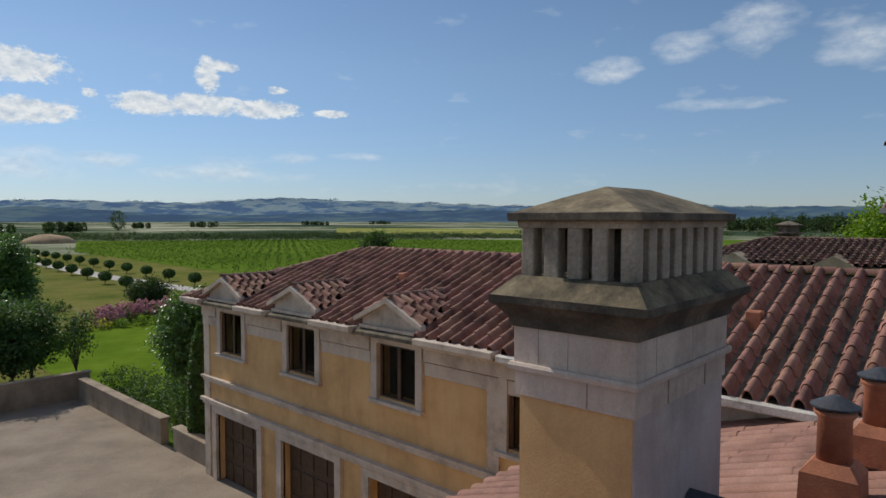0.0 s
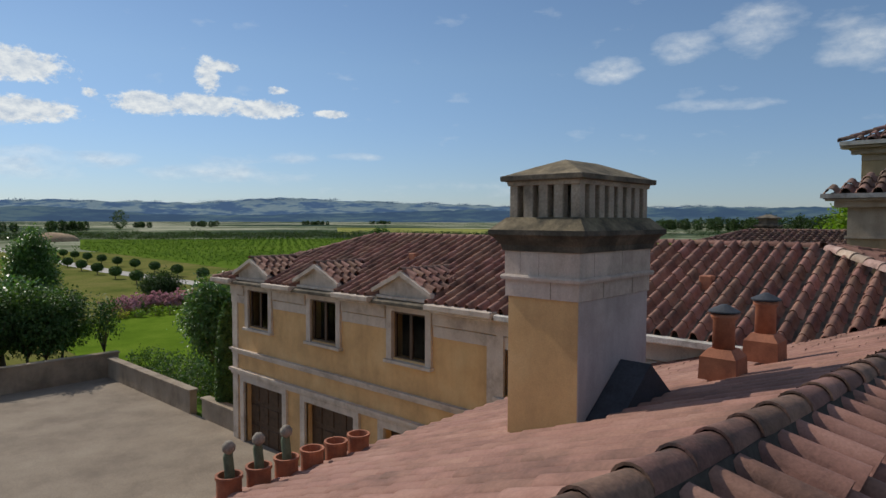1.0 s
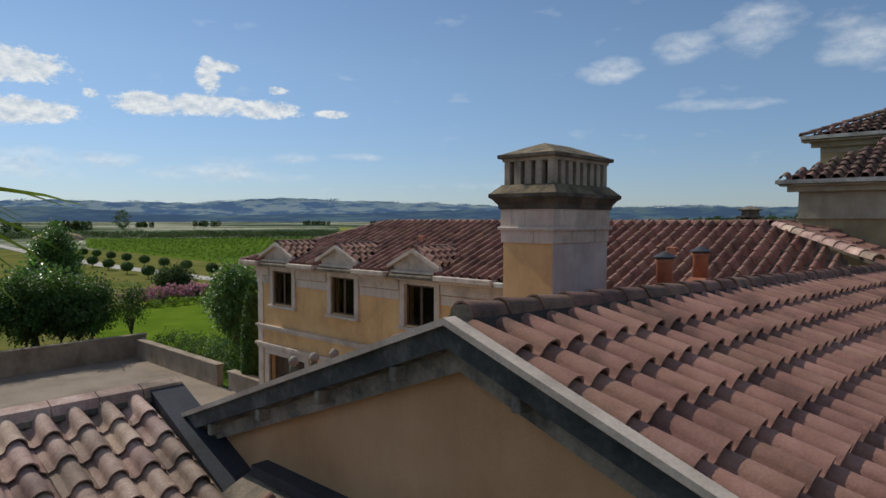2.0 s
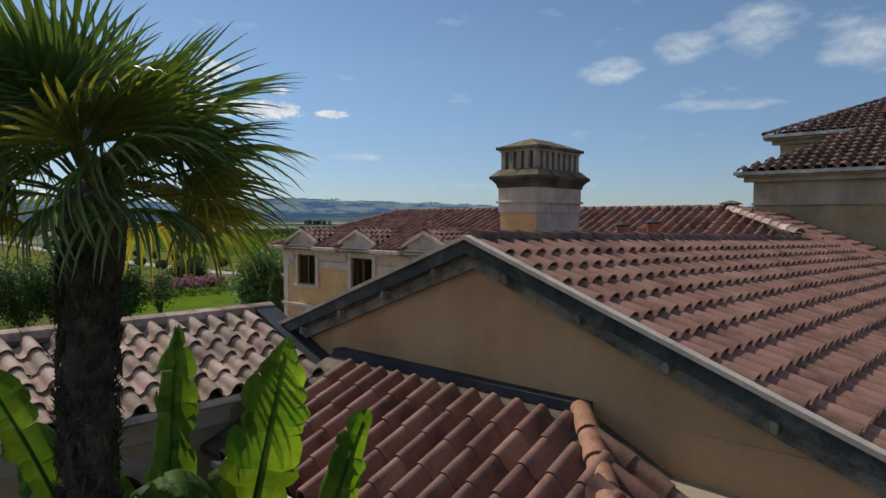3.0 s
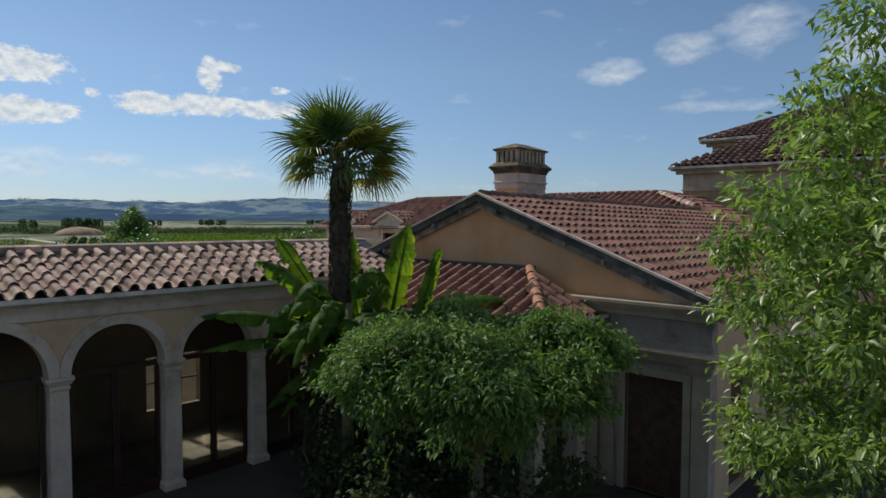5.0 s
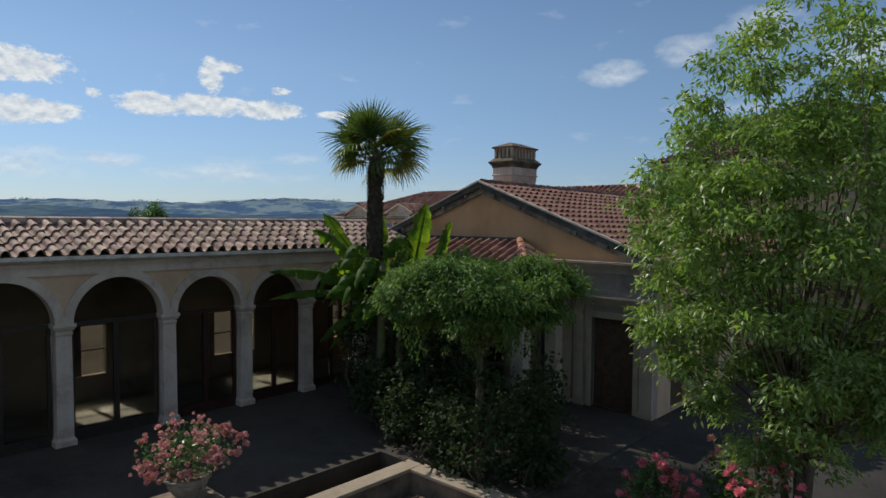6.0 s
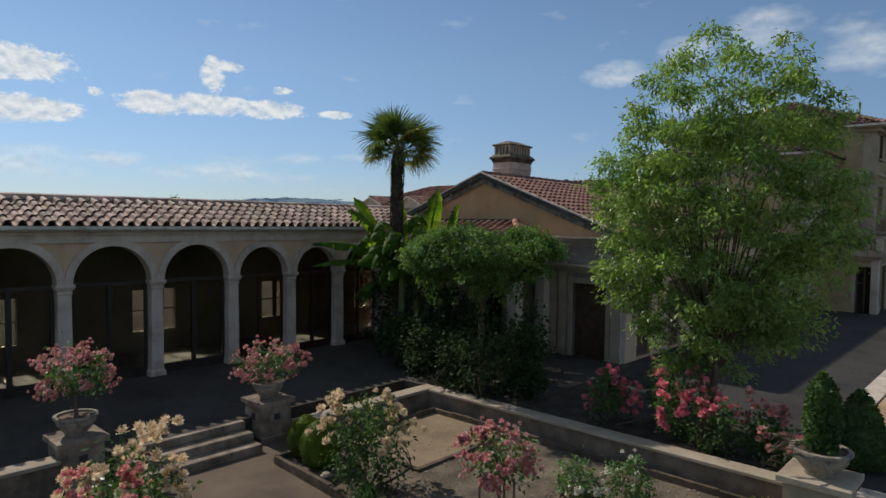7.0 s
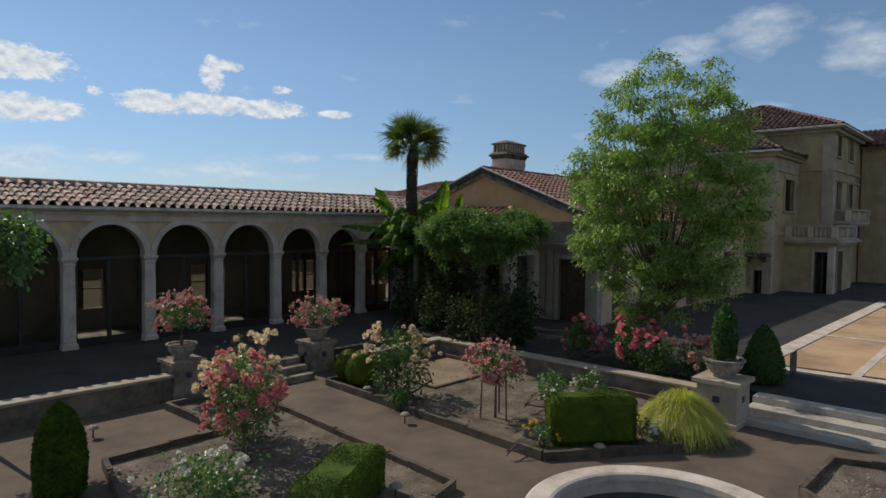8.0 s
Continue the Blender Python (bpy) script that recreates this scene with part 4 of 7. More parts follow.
part("frieze", boxes((VX - 0.03, VX, VY0 - 0.03, VY1, 7.36, VZ - 0.16), (VX - 0.07, VX, VY0 - 0.07, VY1 + 0.05, 7.30, 7.36), (VX, 30.4, VY0 - 0.03, VY0, 7.36, VZ - 0.16), (VX, 30.4, VY0 - 0.07, VY0, 7.30, 7.36)), VILLA_STONE, villa)
part("string_course", boxes((VX - 0.08, VX, VY0 - 0.08, VY1, 3.75, 3.9), (VX, 30.4, VY0 - 0.08, VY0, 3.75, 3.9)), VILLA_STONE, villa)
part("corner_pilaster", boxes((VX - 0.06, VX + 0.3, VY0 - 0.06, VY0, 0.4, 7.3), (VX - 0.06, VX, VY0, VY0 + 0.4, 0.4, 7.3)), VILLA_STONE, villa)
part("door_canopy", boxes((VX - 0.5, VX, -9.7, -8.2, 2.52, 2.62), (VX - 0.4, VX, -9.6, -8.3, 2.62, 2.72), (VX - 0.2, VX, -9.4, -9.25, 2.2, 2.52), (VX - 0.2, VX, -8.65, -8.5, 2.2, 2.52)), STONE_DARK, villa, "dark stone canopy on brackets")
UX, UY0, UY1, UZ = 30.4, -11.4, -0.42, 9.98
up_s = [(31.1, 32.3, 8.45, 9.75), (34.6, 35.9, 8.45, 9.75), (31.3, 32.7, 5.25, 6.95), (34.7, 36.1, 5.25, 6.95)]
part("upper_wall", boxes((UX, UX + 0.3, UY0, UY1, -0.25, UZ), (UX, 41, UY1 - 0.3, UY1, 7.5, UZ)), VILLA_STUCCO, villa)
wall_with_holes("upper_wall", "y", UY0, UY0 + 0.35, UX + 0.3, 48, -0.25, UZ, up_s, VILLA_STUCCO, villa)
for a, b, z0, z1 in up_s:
    villa_window("y", UY0, a, b, z0, z1)
part("cornice", boxes((UX - 0.5, UX, UY0 - 0.5, UY1 + 0.5, UZ, UZ + 0.12), (UX - 0.25, UX, UY0 - 0.25, UY1 + 0.25, UZ - 0.18, UZ), (UX, 41.5, UY0 - 0.5, UY0, UZ, UZ + 0.12), (UX, 41.5, UY0 - 0.25, UY0, UZ - 0.18, UZ)), VILLA_STONE, villa)
part("frieze", boxes((UX - 0.04, UX, UY0 - 0.04, UY1, 9.6, UZ - 0.18), (UX - 0.10, UX, UY0 - 0.10, VY0, 7.55, 7.7), (UX, 41, UY0 - 0.10, UY0, 7.55, 7.7), (UX, 41, UY0 - 0.10, UY0, 7.0, 7.1)), VILLA_STONE, villa)
part("corner_pilaster", boxes((UX - 0.07, UX + 0.5, UY0 - 0.07, UY0, 0.4, 9.6), (UX - 0.07, UX, UY0, UY0 + 0.55, 0.4, 9.6)), VILLA_STONE, villa)
vp = 0.42
deck("roof_deck", [(VX - 0.45, VY0 - 0.45, VZ + 0.12), (VX - 0.45, VY1 + 0.45, VZ + 0.12), (UX, VY1 - 4.0, VZ + 0.12 + vp * 5.6), (UX, VY0 + 3.6, VZ + 0.12 + vp * 5.6)], villa, STONE_DARK)
deck("roof_deck", [(VX - 0.45, VY0 - 0.45, VZ + 0.12), (UX, VY0 + 3.6, VZ + 0.12 + vp * 4.0), (UX, VY0 - 0.45, VZ + 0.12)], villa, STONE_DARK)
PK = (36.1, -5.9, UZ + 0.14 + vp * 6.2)
deck("roof_deck", [(UX - 0.5, UY0 - 0.5, UZ + 0.14), (UX - 0.5, UY1 + 0.5, UZ + 0.14), PK], villa, STONE_DARK)
deck("roof_deck", [(UX - 0.5, UY0 - 0.5, UZ + 0.14), PK, (42, UY0 - 0.5, UZ + 0.14)], villa, STONE_DARK)
deck("roof_deck", [(UX - 0.5, UY1 + 0.5, UZ + 0.14), (42, UY1 + 0.5, UZ + 0.14), PK], villa, STONE_DARK)
vl = math.hypot(1, vp)
slope(villa, (VX - 0.5, 0, VZ + 0.14), (0, 1, 0), (1, 0, vp), lambda u, v: VY0 - 0.45 + v / vl * 0.75 < u < VY1 + 0.45 - v / vl * 0.75 and v / vl < 5.5, VY0 - 0.45, VY1 + 0.45, 6.0, TILE_DARK)
slope(villa, (0, VY0 - 0.5, VZ + 0.14), (1, 0, 0), (0, 1, vp), lambda u, v: VX - 0.45 + v / vl * 1.3 < u < UX, VX - 0.45, UX, 4.3, TILE_DARK)
caps(villa, (VX - 0.45, VY0 - 0.45, VZ + 0.18), (UX, VY0 + 3.6, VZ + 0.16 + vp * 5.0), TILE_DARK)
slope(villa, (UX - 0.55, 0, UZ + 0.14), (0, 1, 0), (1, 0, vp), lambda u, v: UY0 - 0.5 + v / vl < u < UY1 + 0.5 - v / vl, UY0 - 0.5, UY1 + 0.5, 6.6, TILE_DARK)
slope(villa, (0, UY0 - 0.55, UZ + 0.14), (1, 0, 0), (0, 1, vp), lambda u, v: UX - 0.5 + v / vl < u < 42 - v / vl, UX - 0.5, 42, 6.6, TILE_DARK)
caps(villa, (UX - 0.5, UY0 - 0.5, UZ + 0.2), PK, TILE_DARK)
caps(villa, (UX - 0.5, UY1 + 0.5, UZ + 0.2), PK, TILE_DARK)
# eaves gutters, and a portico with a balcony
part("gutter", boxes((VX - 0.52, VX - 0.42, VY0 - 0.5, VY1 + 0.5, VZ + 0.06, VZ + 0.17), (UX - 0.62, UX - 0.5, UY0 - 0.6, UY1 + 0.5, UZ + 0.08, UZ + 0.2), (UX - 0.5, 41.5, UY0 - 0.62, UY0 - 0.5, UZ + 0.08, UZ + 0.2)), GUTTER, villa)
QX, QY = 28.0, -12.0
PORTICO_STONE = mat("pale_portico_stone", (0.55, 0.46, 0.36), 0.88, dark=(0.40, 0.33, 0.26), light=(0.62, 0.53, 0.43), scale=0.9, fine=40, bump=0.25, grain=0.25, streak=0.2)
pdoor, pdoor_s = [(-11.86, -11.14, 0.45, 2.8)], [(29.1, 30.5, 0.45, 2.8)]
wall_with_holes("portico_wall", "x", QX, QX + 0.3, QY, VY0, -0.25, 3.15, pdoor, VILLA_STUCCO, villa)
wall_with_holes("portico_wall", "y", QY, QY + 0.3, QX + 0.3, 33.4, -0.25, 3.15, pdoor_s, VILLA_STUCCO, villa)
for a, b, z0, z1 in pdoor:
    villa_window("x", QX, a, b, z0, z1, sill=False)
for a, b, z0, z1 in pdoor_s:
    villa_window("y", QY, a, b, z0, z1, sill=False)
part("corner_pier", boxes((QX - 0.1, QX + 0.45, QY - 0.1, QY + 0.12, 0.4, 3.15), (QX - 0.1, QX, QY + 0.12, QY + 0.2, 0.4, 3.15)), PORTICO_STONE, villa)
part("portico_cornice", boxes((QX - 0.2, 33.6, QY - 0.2, VY0, 3.15, 3.3), (QX - 0.42, 33.8, QY - 0.42, VY0, 3.3, 3.42), (QX - 0.34, 33.7, QY - 0.34, VY0, 3.42, 3.52)), VILLA_STONE, villa)
part("parapet_rail", boxes((QX - 0.22, QX + 0.02, QY - 0.22, VY0, 4.2, 4.32), (QX + 0.02, 33.4, QY - 0.22, QY + 0.02, 4.2, 4.32)), VILLA_STONE, villa)
part("parapet_base", boxes((QX - 0.2, QX, QY - 0.2, VY0, 3.52, 3.62), (QX, 33.4, QY - 0.2, QY, 3.52, 3.62)), VILLA_STONE, villa)
for x, y in ((QX - 0.12, QY - 0.12), (QX - 0.12, -10.95), (QX - 0.12, -9.8), (30.6, QY - 0.12), (33.2, QY - 0.12)):
    part("parapet_pier", boxes((x - 0.13, x + 0.15, y - 0.13, y + 0.15, 3.62, 4.2)), PORTICO_STONE, villa)
BALUSTER = shape_mesh("baluster", (lambda b_: ([tuple(v.co) for v in b_.verts], [tuple(v.index for v in f.verts) for f in b_.faces]))(turned_bm()), VILLA_STONE)


def baluster(x, y, z):
    ob = new("baluster", BALUSTER)
    ob.parent, ob.matrix_basis = villa, pose(x, y, z)


for i in range(10):
    if i not in (4, 5):
        baluster(QX - 0.1, QY + 0.15 + 0.22 * i, 3.62)
for i in range(22):
    if i not in (10, 11):
        baluster(QX + 0.2 + 0.23 * i, QY - 0.1, 3.62)
# balcony under the middle windows
part("balcony_slab", boxes((30.9, 37.2, -12.3, UY0, 4.40, 4.55), (31.0, 37.1, -12.2, UY0, 4.28, 4.40)), VILLA_STONE, villa)
part("balcony_rail", boxes((30.95, 37.15, -12.27, -12.05, 5.2, 5.32)), VILLA_STONE, villa)
for x in (31.05, 33.6, 37.0):
    part("parapet_pier", boxes((x - 0.13, x + 0.13, -12.27, -12.03, 4.55, 5.2)), PORTICO_STONE, villa)
for i in range(22):
    if i != 9:
        baluster(31.4 + 0.25 * i, -12.15, 4.55)
# further block
part("east_block", boxes((38.5, 50, -13.6, -11.5, -0.25, 9.6)), VILLA_STUCCO, villa)
deck("roof_deck", [(38.0, -14.1, 9.62), (44, -14.1, 11.4), (44, -8, 11.4), (38.0, -8, 9.62)], villa, STONE_DARK)
slope(villa, (38.0, 0, 9.64), (0, 1, 0), (6, 0, 1.78), lambda u, v: v < 6.1, -14.1, -8, 6.2, TILE_DARK)
part("rake_coping", prism([(38.0, 9.62), (44, 11.4), (44, 11.55), (38.0, 9.77)], "y", -14.2, -14.0), GUTTER, villa)

# ---- chimney ----
chim = thing("chimney", "tall stuccoed chimney with a louvred stone cap", "chimney", at=(13.15, -0.58, 5.2))
CA, CB = 0.76, 0.42      # half sizes of the shaft


def course(z0, z1, grow0, grow1, material, name, extra=()):
    bm = bmesh.new()
    rings = []
    for g, z in ((grow0, z0), *extra, (grow1, z1)):
        rings.append([bm.verts.new((sx * (CA + g), sy * (CB + g), z)) for sx, sy in ((-1, -1), (1, -1), (1, 1), (-1, 1))])
    for p, q in zip(rings, rings[1:]):
        for i in range(4):
            bm.faces.new((p[i], p[(i + 1) % 4], q[(i + 1) % 4], q[i]))
    bm.faces.new(rings[0][::-1])
    bm.faces.new(rings[-1])
    return part(name, bm, material, chim)


POST = mat("stained_louvre_stone", (0.36, 0.30, 0.235), 0.9, dark=(0.14, 0.118, 0.09), light=(0.50, 0.42, 0.33), scale=1.6, fine=45, bump=0.35, sharp=0.9, streak=0.35)
CHIM_STONE = mat("pinkish_chimney_stone", (0.62, 0.50, 0.42), 0.88, dark=(0.44, 0.345, 0.285), light=(0.69, 0.58, 0.50), scale=1.6, fine=45, bump=0.3, grain=0.25, streak=0.3)
LICHEN_BLACK = mat("black_lichened_cornice", (0.075, 0.066, 0.052), 0.95, dark=(0.03, 0.028, 0.024), light=(0.17, 0.14, 0.105), scale=2.2, fine=45, bump=0.45)
JOINT = mat("weathered_mortar_joint", (0.30, 0.245, 0.20), 0.95, scale=4, fine=40, bump=0.2)
MOSSY = mat("mossy_cap_stone", (0.17, 0.135, 0.085), 0.95, dark=(0.055, 0.048, 0.035), light=(0.31, 0.25, 0.16), scale=3.2, fine=30, bump=0.5)
course(0.0, 1.74, 0, 0, STUCCO, "shaft")
# One face has a paler, pinker colour than the shaft's stucco.
part("shaft_face", boxes((-CA + 0.004, CA, -CB - 0.012, -CB, 0.3, 1.715)), PALE_FACE, chim, "paler pinkish-grey face on one side")
course(1.72, 1.90, 0.025, 0.025, CHIM_STONE, "stone_band")
for x, z0, z1 in ((-0.3, 1.725, 1.895), (0.35, 1.725, 1.895), (-0.5, 1.955, 2.195), (0.1, 1.955, 2.195)):
    part("joint", boxes((x - 0.002, x + 0.002, -CB - 0.0315, -CB, z0, z1)), JOINT, chim)
for y, z0, z1 in ((-0.12, 1.725, 1.895), (0.02, 1.955, 2.195), (0.25, 1.955, 2.195)):
    part("joint", boxes((-CA - 0.0315, -CA, y - 0.002, y + 0.002, z0, z1)), JOINT, chim)
course(1.90, 1.95, 0.06, 0.055, CHIM_STONE, "ledge", extra=((0.065, 1.93),))
course(1.95, 2.22, 0.03, 0.03, CHIM_STONE, "stone_band")
course(2.20, 2.42, 0.05, 0.16, LICHEN_BLACK, "cornice", extra=((0.06, 2.26), (0.12, 2.34), (0.16, 2.37)))
course(2.415, 2.55, 0.158, 0.02, MOSSY, "cornice_top")
for i in range(8):
    x = -CA + 0.06 + (2 * CA - 0.12) * i / 7
    for s in (-1, 1):
        part("louvre_post", boxes((x - 0.055, x + 0.055, s * CB - 0.10 * (s > 0), s * CB + 0.10 * (s < 0), 2.54, 2.90), bevel=0.008), POST, chim)
for i in range(1, 4):
    y = -CB + 0.06 + (2 * CB - 0.12) * i / 4
    for s in (-1, 1):
        part("louvre_post", boxes((s * CA - 0.10 * (s > 0), s * CA + 0.10 * (s < 0), y - 0.055, y + 0.055, 2.54, 2.90), bevel=0.008), POST, chim)
course(2.54, 2.90, -0.26, -0.26, STONE_DARK, "flue")
course(2.88, 2.925, 0.012, 0.02, POST, "lintel")
course(2.925, 2.985, 0.06, 0.055, STONE_DARK, "hood_edge", extra=((0.07, 2.935), (0.07, 2.98)))
course(2.98, 3.165, 0.055, -0.415, MOSSY, "hood", extra=((-0.20, 3.085),))
part("base_flashing", boxes((-CA - 0.02, -CA, -CB - 0.02, CB, 0.0, 0.20)), LEAD, chim)
part("saddle", prism([(-0.62, -0.1), (0.78, -0.1), (0.12, 0.40)], "y", -0.34, 0.0), LEAD, chim, "dark metal saddle flashing").matrix_basis = pose(0.0, -CB - 0.02, 0.62)

# ---- garden walls ----
# Dark faces and lighter coping put shade and sun into the colours.
gw = tagged(link("wall_garden", boxes((-24, -5.95, -5.25, -4.95, -0.3, 0.5), (-1.9, 2.2, -6.35, -6.05, -0.3, 0.47), (1.95, 2.25, -15.0, -6.35, -0.3, 0.47)), WALL_SHADED), "low stone garden wall coloured dark for its shaded faces", "wall", kind="structure")
tagged(link("wall_coping", boxes((-24, -5.9, -5.3, -4.9, 0.5, 0.57), (-1.9, 2.25, -6.4, -6.0, 0.47, 0.54), (1.9, 2.3, -15.0, -6.4, 0.47, 0.54), bevel=0.012), VILLA_STONE), "weathered stone coping on the garden wall", "coping", kind="structure")

# ---- plants: helpers ----
LEAF = mat("fresh_leaf", (0.105, 0.19, 0.055), 0.38, dark=(0.065, 0.13, 0.04), light=(0.15, 0.245, 0.075), scale=1.2, fine=30, bump=0, spread=0.4, translucent=0.32, spec=0.5, through_tint=(1.2, 1.4, 0.6))
LEAF_GLOSSY = mat("glossy_midgreen_leaf", (0.14, 0.225, 0.062), 0.5, dark=(0.07, 0.14, 0.045), light=(0.18, 0.28, 0.09), scale=1.2, fine=30, bump=0, spread=0.45, translucent=0.36, spec=0.25, through_tint=(1.2, 1.4, 0.6))
LEAF_DARK = mat("dark_leaf", (0.072, 0.13, 0.04), 0.55, dark=(0.042, 0.085, 0.026), light=(0.105, 0.17, 0.052), scale=1.2, fine=30, bump=0, spread=0.4, translucent=0.3, spec=0.2)
# Leaf colour darkened for shrubs that stand in deep shade.
LEAF_SHADE = mat("shade_darkened_leaf", (0.042, 0.066, 0.027), 0.65, scale=1.2, fine=30, bump=0, spread=0.4, translucent=0.2, spec=0.1)
VINE = mat("vine_leaf", (0.07, 0.125, 0.018), 0.7, scale=0.2, fine=3, bump=0, spread=0.3, translucent=0.25, spec=0.05)
LEAF_FAR = mat("far_leaf", (0.05, 0.085, 0.028), 0.7, scale=0.2, fine=3, bump=0, spread=0.35, translucent=0.25)
LEAF_BRIGHT = mat("sunny_leaf", (0.16, 0.25, 0.03), 0.6, scale=0.5, fine=8, bump=0, spread=0.3, translucent=0.4)
BOXLEAF = mat("clipped_box_leaf", (0.072, 0.11, 0.013), 0.6, dark=(0.042, 0.07, 0.01), light=(0.115, 0.165, 0.017), scale=3, fine=60, bump=0.4, spread=0.25, translucent=0.08, spec=0.08)
PALM = mat("palm_frond", (0.11, 0.16, 0.045), 0.38, dark=(0.065, 0.105, 0.032), light=(0.165, 0.215, 0.058), scale=1.5, fine=20, bump=0, spread=0.3, through_tint=(1.4, 1.5, 0.6), translucent=0.32, spec=0.5)
PALM_DRY = mat("yellowing_palm_frond", (0.30, 0.25, 0.06), 0.6, scale=1.5, fine=20, bump=0, spread=0.3, translucent=0.4)
LEAF_TREE = mat("light_green_leaf", (0.235, 0.325, 0.11), 0.34, dark=(0.16, 0.245, 0.08), light=(0.31, 0.39, 0.14), scale=1.2, fine=30, bump=0, spread=0.4, translucent=0.45, spec=0.5, through_tint=(1.25, 1.45, 0.55))
BANANA = mat("banana_leaf", (0.075, 0.15, 0.024), 0.55, dark=(0.045, 0.1, 0.017), light=(0.12, 0.21, 0.034), scale=1.5, fine=14, bump=0.2, spread=0.3, translucent=0.55, spec=0.15, through_tint=(2.4, 2.1, 0.45))
BARK = mat("grey_brown_bark", (0.14, 0.105, 0.075), 0.95, scale=4, fine=30, bump=0.7, bump_dist=0.02)
PALMBARK = mat("fibrous_palm_trunk", (0.085, 0.068, 0.048), 0.98, dark=(0.04, 0.033, 0.025), light=(0.15, 0.115, 0.08), scale=9, fine=50, bump=0.9, bump_dist=0.03)
PINK = mat("pink_petal", (0.74, 0.38, 0.35), 0.6, scale=3, fine=60, bump=0, spread=0.35, through_tint=(1, 1, 1), translucent=0.3, dark=(0.56, 0.26, 0.22), light=(0.84, 0.58, 0.52))
CORAL = mat("coral_pink_petal", (0.76, 0.31, 0.28), 0.6, scale=3, fine=60, bump=0, spread=0.35, through_tint=(1, 1, 1), translucent=0.3, dark=(0.58, 0.19, 0.17), light=(0.84, 0.50, 0.44))
ROSE_RED = mat("coral_red_petal", (0.80, 0.25, 0.30), 0.6, scale=6, fine=60, bump=0, spread=0.25, through_tint=(1, 1, 1), translucent=0.3)
APRICOT = mat("apricot_petal", (0.88, 0.70, 0.47), 0.6, scale=6, fine=60, bump=0, spread=0.2, through_tint=(1, 1, 1), translucent=0.3)
WHITE = mat("white_petal", (0.75, 0.73, 0.62), 0.6, scale=6, fine=60, bump=0, spread=0.12, through_tint=(1, 1, 1), translucent=0.3)
YELLOW = mat("yellow_petal", (0.70, 0.52, 0.10), 0.6, scale=6, fine=60, bump=0, spread=0.2, through_tint=(1, 1, 1), translucent=0.3)
MAUVE = mat("mauve_petal", (0.62, 0.34, 0.38), 0.7, scale=3, fine=30, bump=0, spread=0.35, through_tint=(1, 1, 1), translucent=0.2)
GOLDGRASS = mat("golden_grass_blade", (0.46, 0.45, 0.10), 0.6, scale=2, fine=40, bump=0, spread=0.45, translucent=0.35)
STAKE = mat("weathered_stake", (0.20, 0.13, 0.08), 0.9, scale=5, fine=40, bump=0.4)
CACTUS = mat("grey_green_cactus", (0.13, 0.16, 0.10), 0.8, scale=5, fine=60, bump=0.5)
LEAF_SHAPE = ([(0, 0, 0), (-0.30, 0.42, 0.10), (0, 0.48, 0.0), (0.30, 0.42, 0.10), (0, 1.0, -0.10)], [(0, 2, 1), (0, 3, 2), (1, 2, 4), (2, 3, 4)])


def turns(dirs, rng, roll=0.9):
    """Rotation matrices whose y axis follows dirs."""
    d = dirs / np.maximum(np.linalg.norm(dirs, axis=1, keepdims=True), 1e-6)
    ref = np.tile((0.0, 0.0, 1.0), (len(d), 1)) + rng.normal(0, roll * 0.6, (len(d), 3))
    x = np.cross(d, ref)
    x /= np.maximum(np.linalg.norm(x, axis=1, keepdims=True), 1e-6)
    z = np.cross(x, d)
    return np.stack((x, d, z), axis=2)


def leaves(name, pts, dirs, size, material, parent, rng, shape=LEAF_SHAPE, wide=1.0, kind=""):
    r = turns(dirs, rng)
    s = size * rng.uniform(0.65, 1.3, len(pts))
    m = np.zeros((len(pts), 4, 4))
    m[:, :3, 0] = r[:, :, 0] * (s * wide)[:, None]
    m[:, :3, 1] = r[:, :, 1] * s[:, None]
    m[:, :3, 2] = r[:, :, 2] * s[:, None]
    m[:, :3, 3] = pts
    m[:, 3, 3] = 1
    return joined(name, shape, m, material, parent, smooth=False, kind=kind)


def crown_centres(centre, radii, n, rng, lump=0.3, inner=0.35, seed=0.0):
    d = rng.normal(0, 1, (n, 3))
    d /= np.linalg.norm(d, axis=1, keepdims=True)
    k = np.array([1 + lump * (noise.noise(Vector(v) * 1.7 + Vector((seed, 3.1, 1.7))) + 0.6 * noise.noise(Vector(v) * 4.1 + Vector((seed, 9, 2)))) for v in d])
    r = rng.uniform(inner ** 2, 1, n) ** 0.5 * k
    return np.array(centre) + d * r[:, None] * np.array(radii), d


def clump_leaves(centres, outs, per, spread, rng, droop=0.35, out=0.7):
    pts = np.repeat(centres, per, axis=0) + rng.normal(0, spread, (len(centres) * per, 3))
    dirs = np.repeat(outs, per, axis=0) * out + rng.normal(0, 0.7, (len(centres) * per, 3)) + np.array((0, 0, -droop))
    return pts, dirs


def tube(bm, pts, radii, sides=7):
    rings = []
    for i, (p, r) in enumerate(zip(pts, radii)):
        a, b = Vector(pts[max(i - 1, 0)]), Vector(pts[min(i + 1, len(pts) - 1)])
        d = (b - a).normalized()
        x = d.cross(Vector((0.3, 0.9, 0.2))).normalized()
        y = d.cross(x)
        rings.append([bm.verts.new(Vector(p) + (x * math.cos(t) + y * math.sin(t)) * r) for t in [2 * math.pi * k / sides for k in range(sides)]])
    for p, q in zip(rings, rings[1:]):
        for i in range(sides):
            bm.faces.new((p[i], p[(i + 1) % sides], q[(i + 1) % sides], q[i]))
    bm.faces.new(rings[0][::-1])
    bm.faces.new(rings[-1])
    return bm


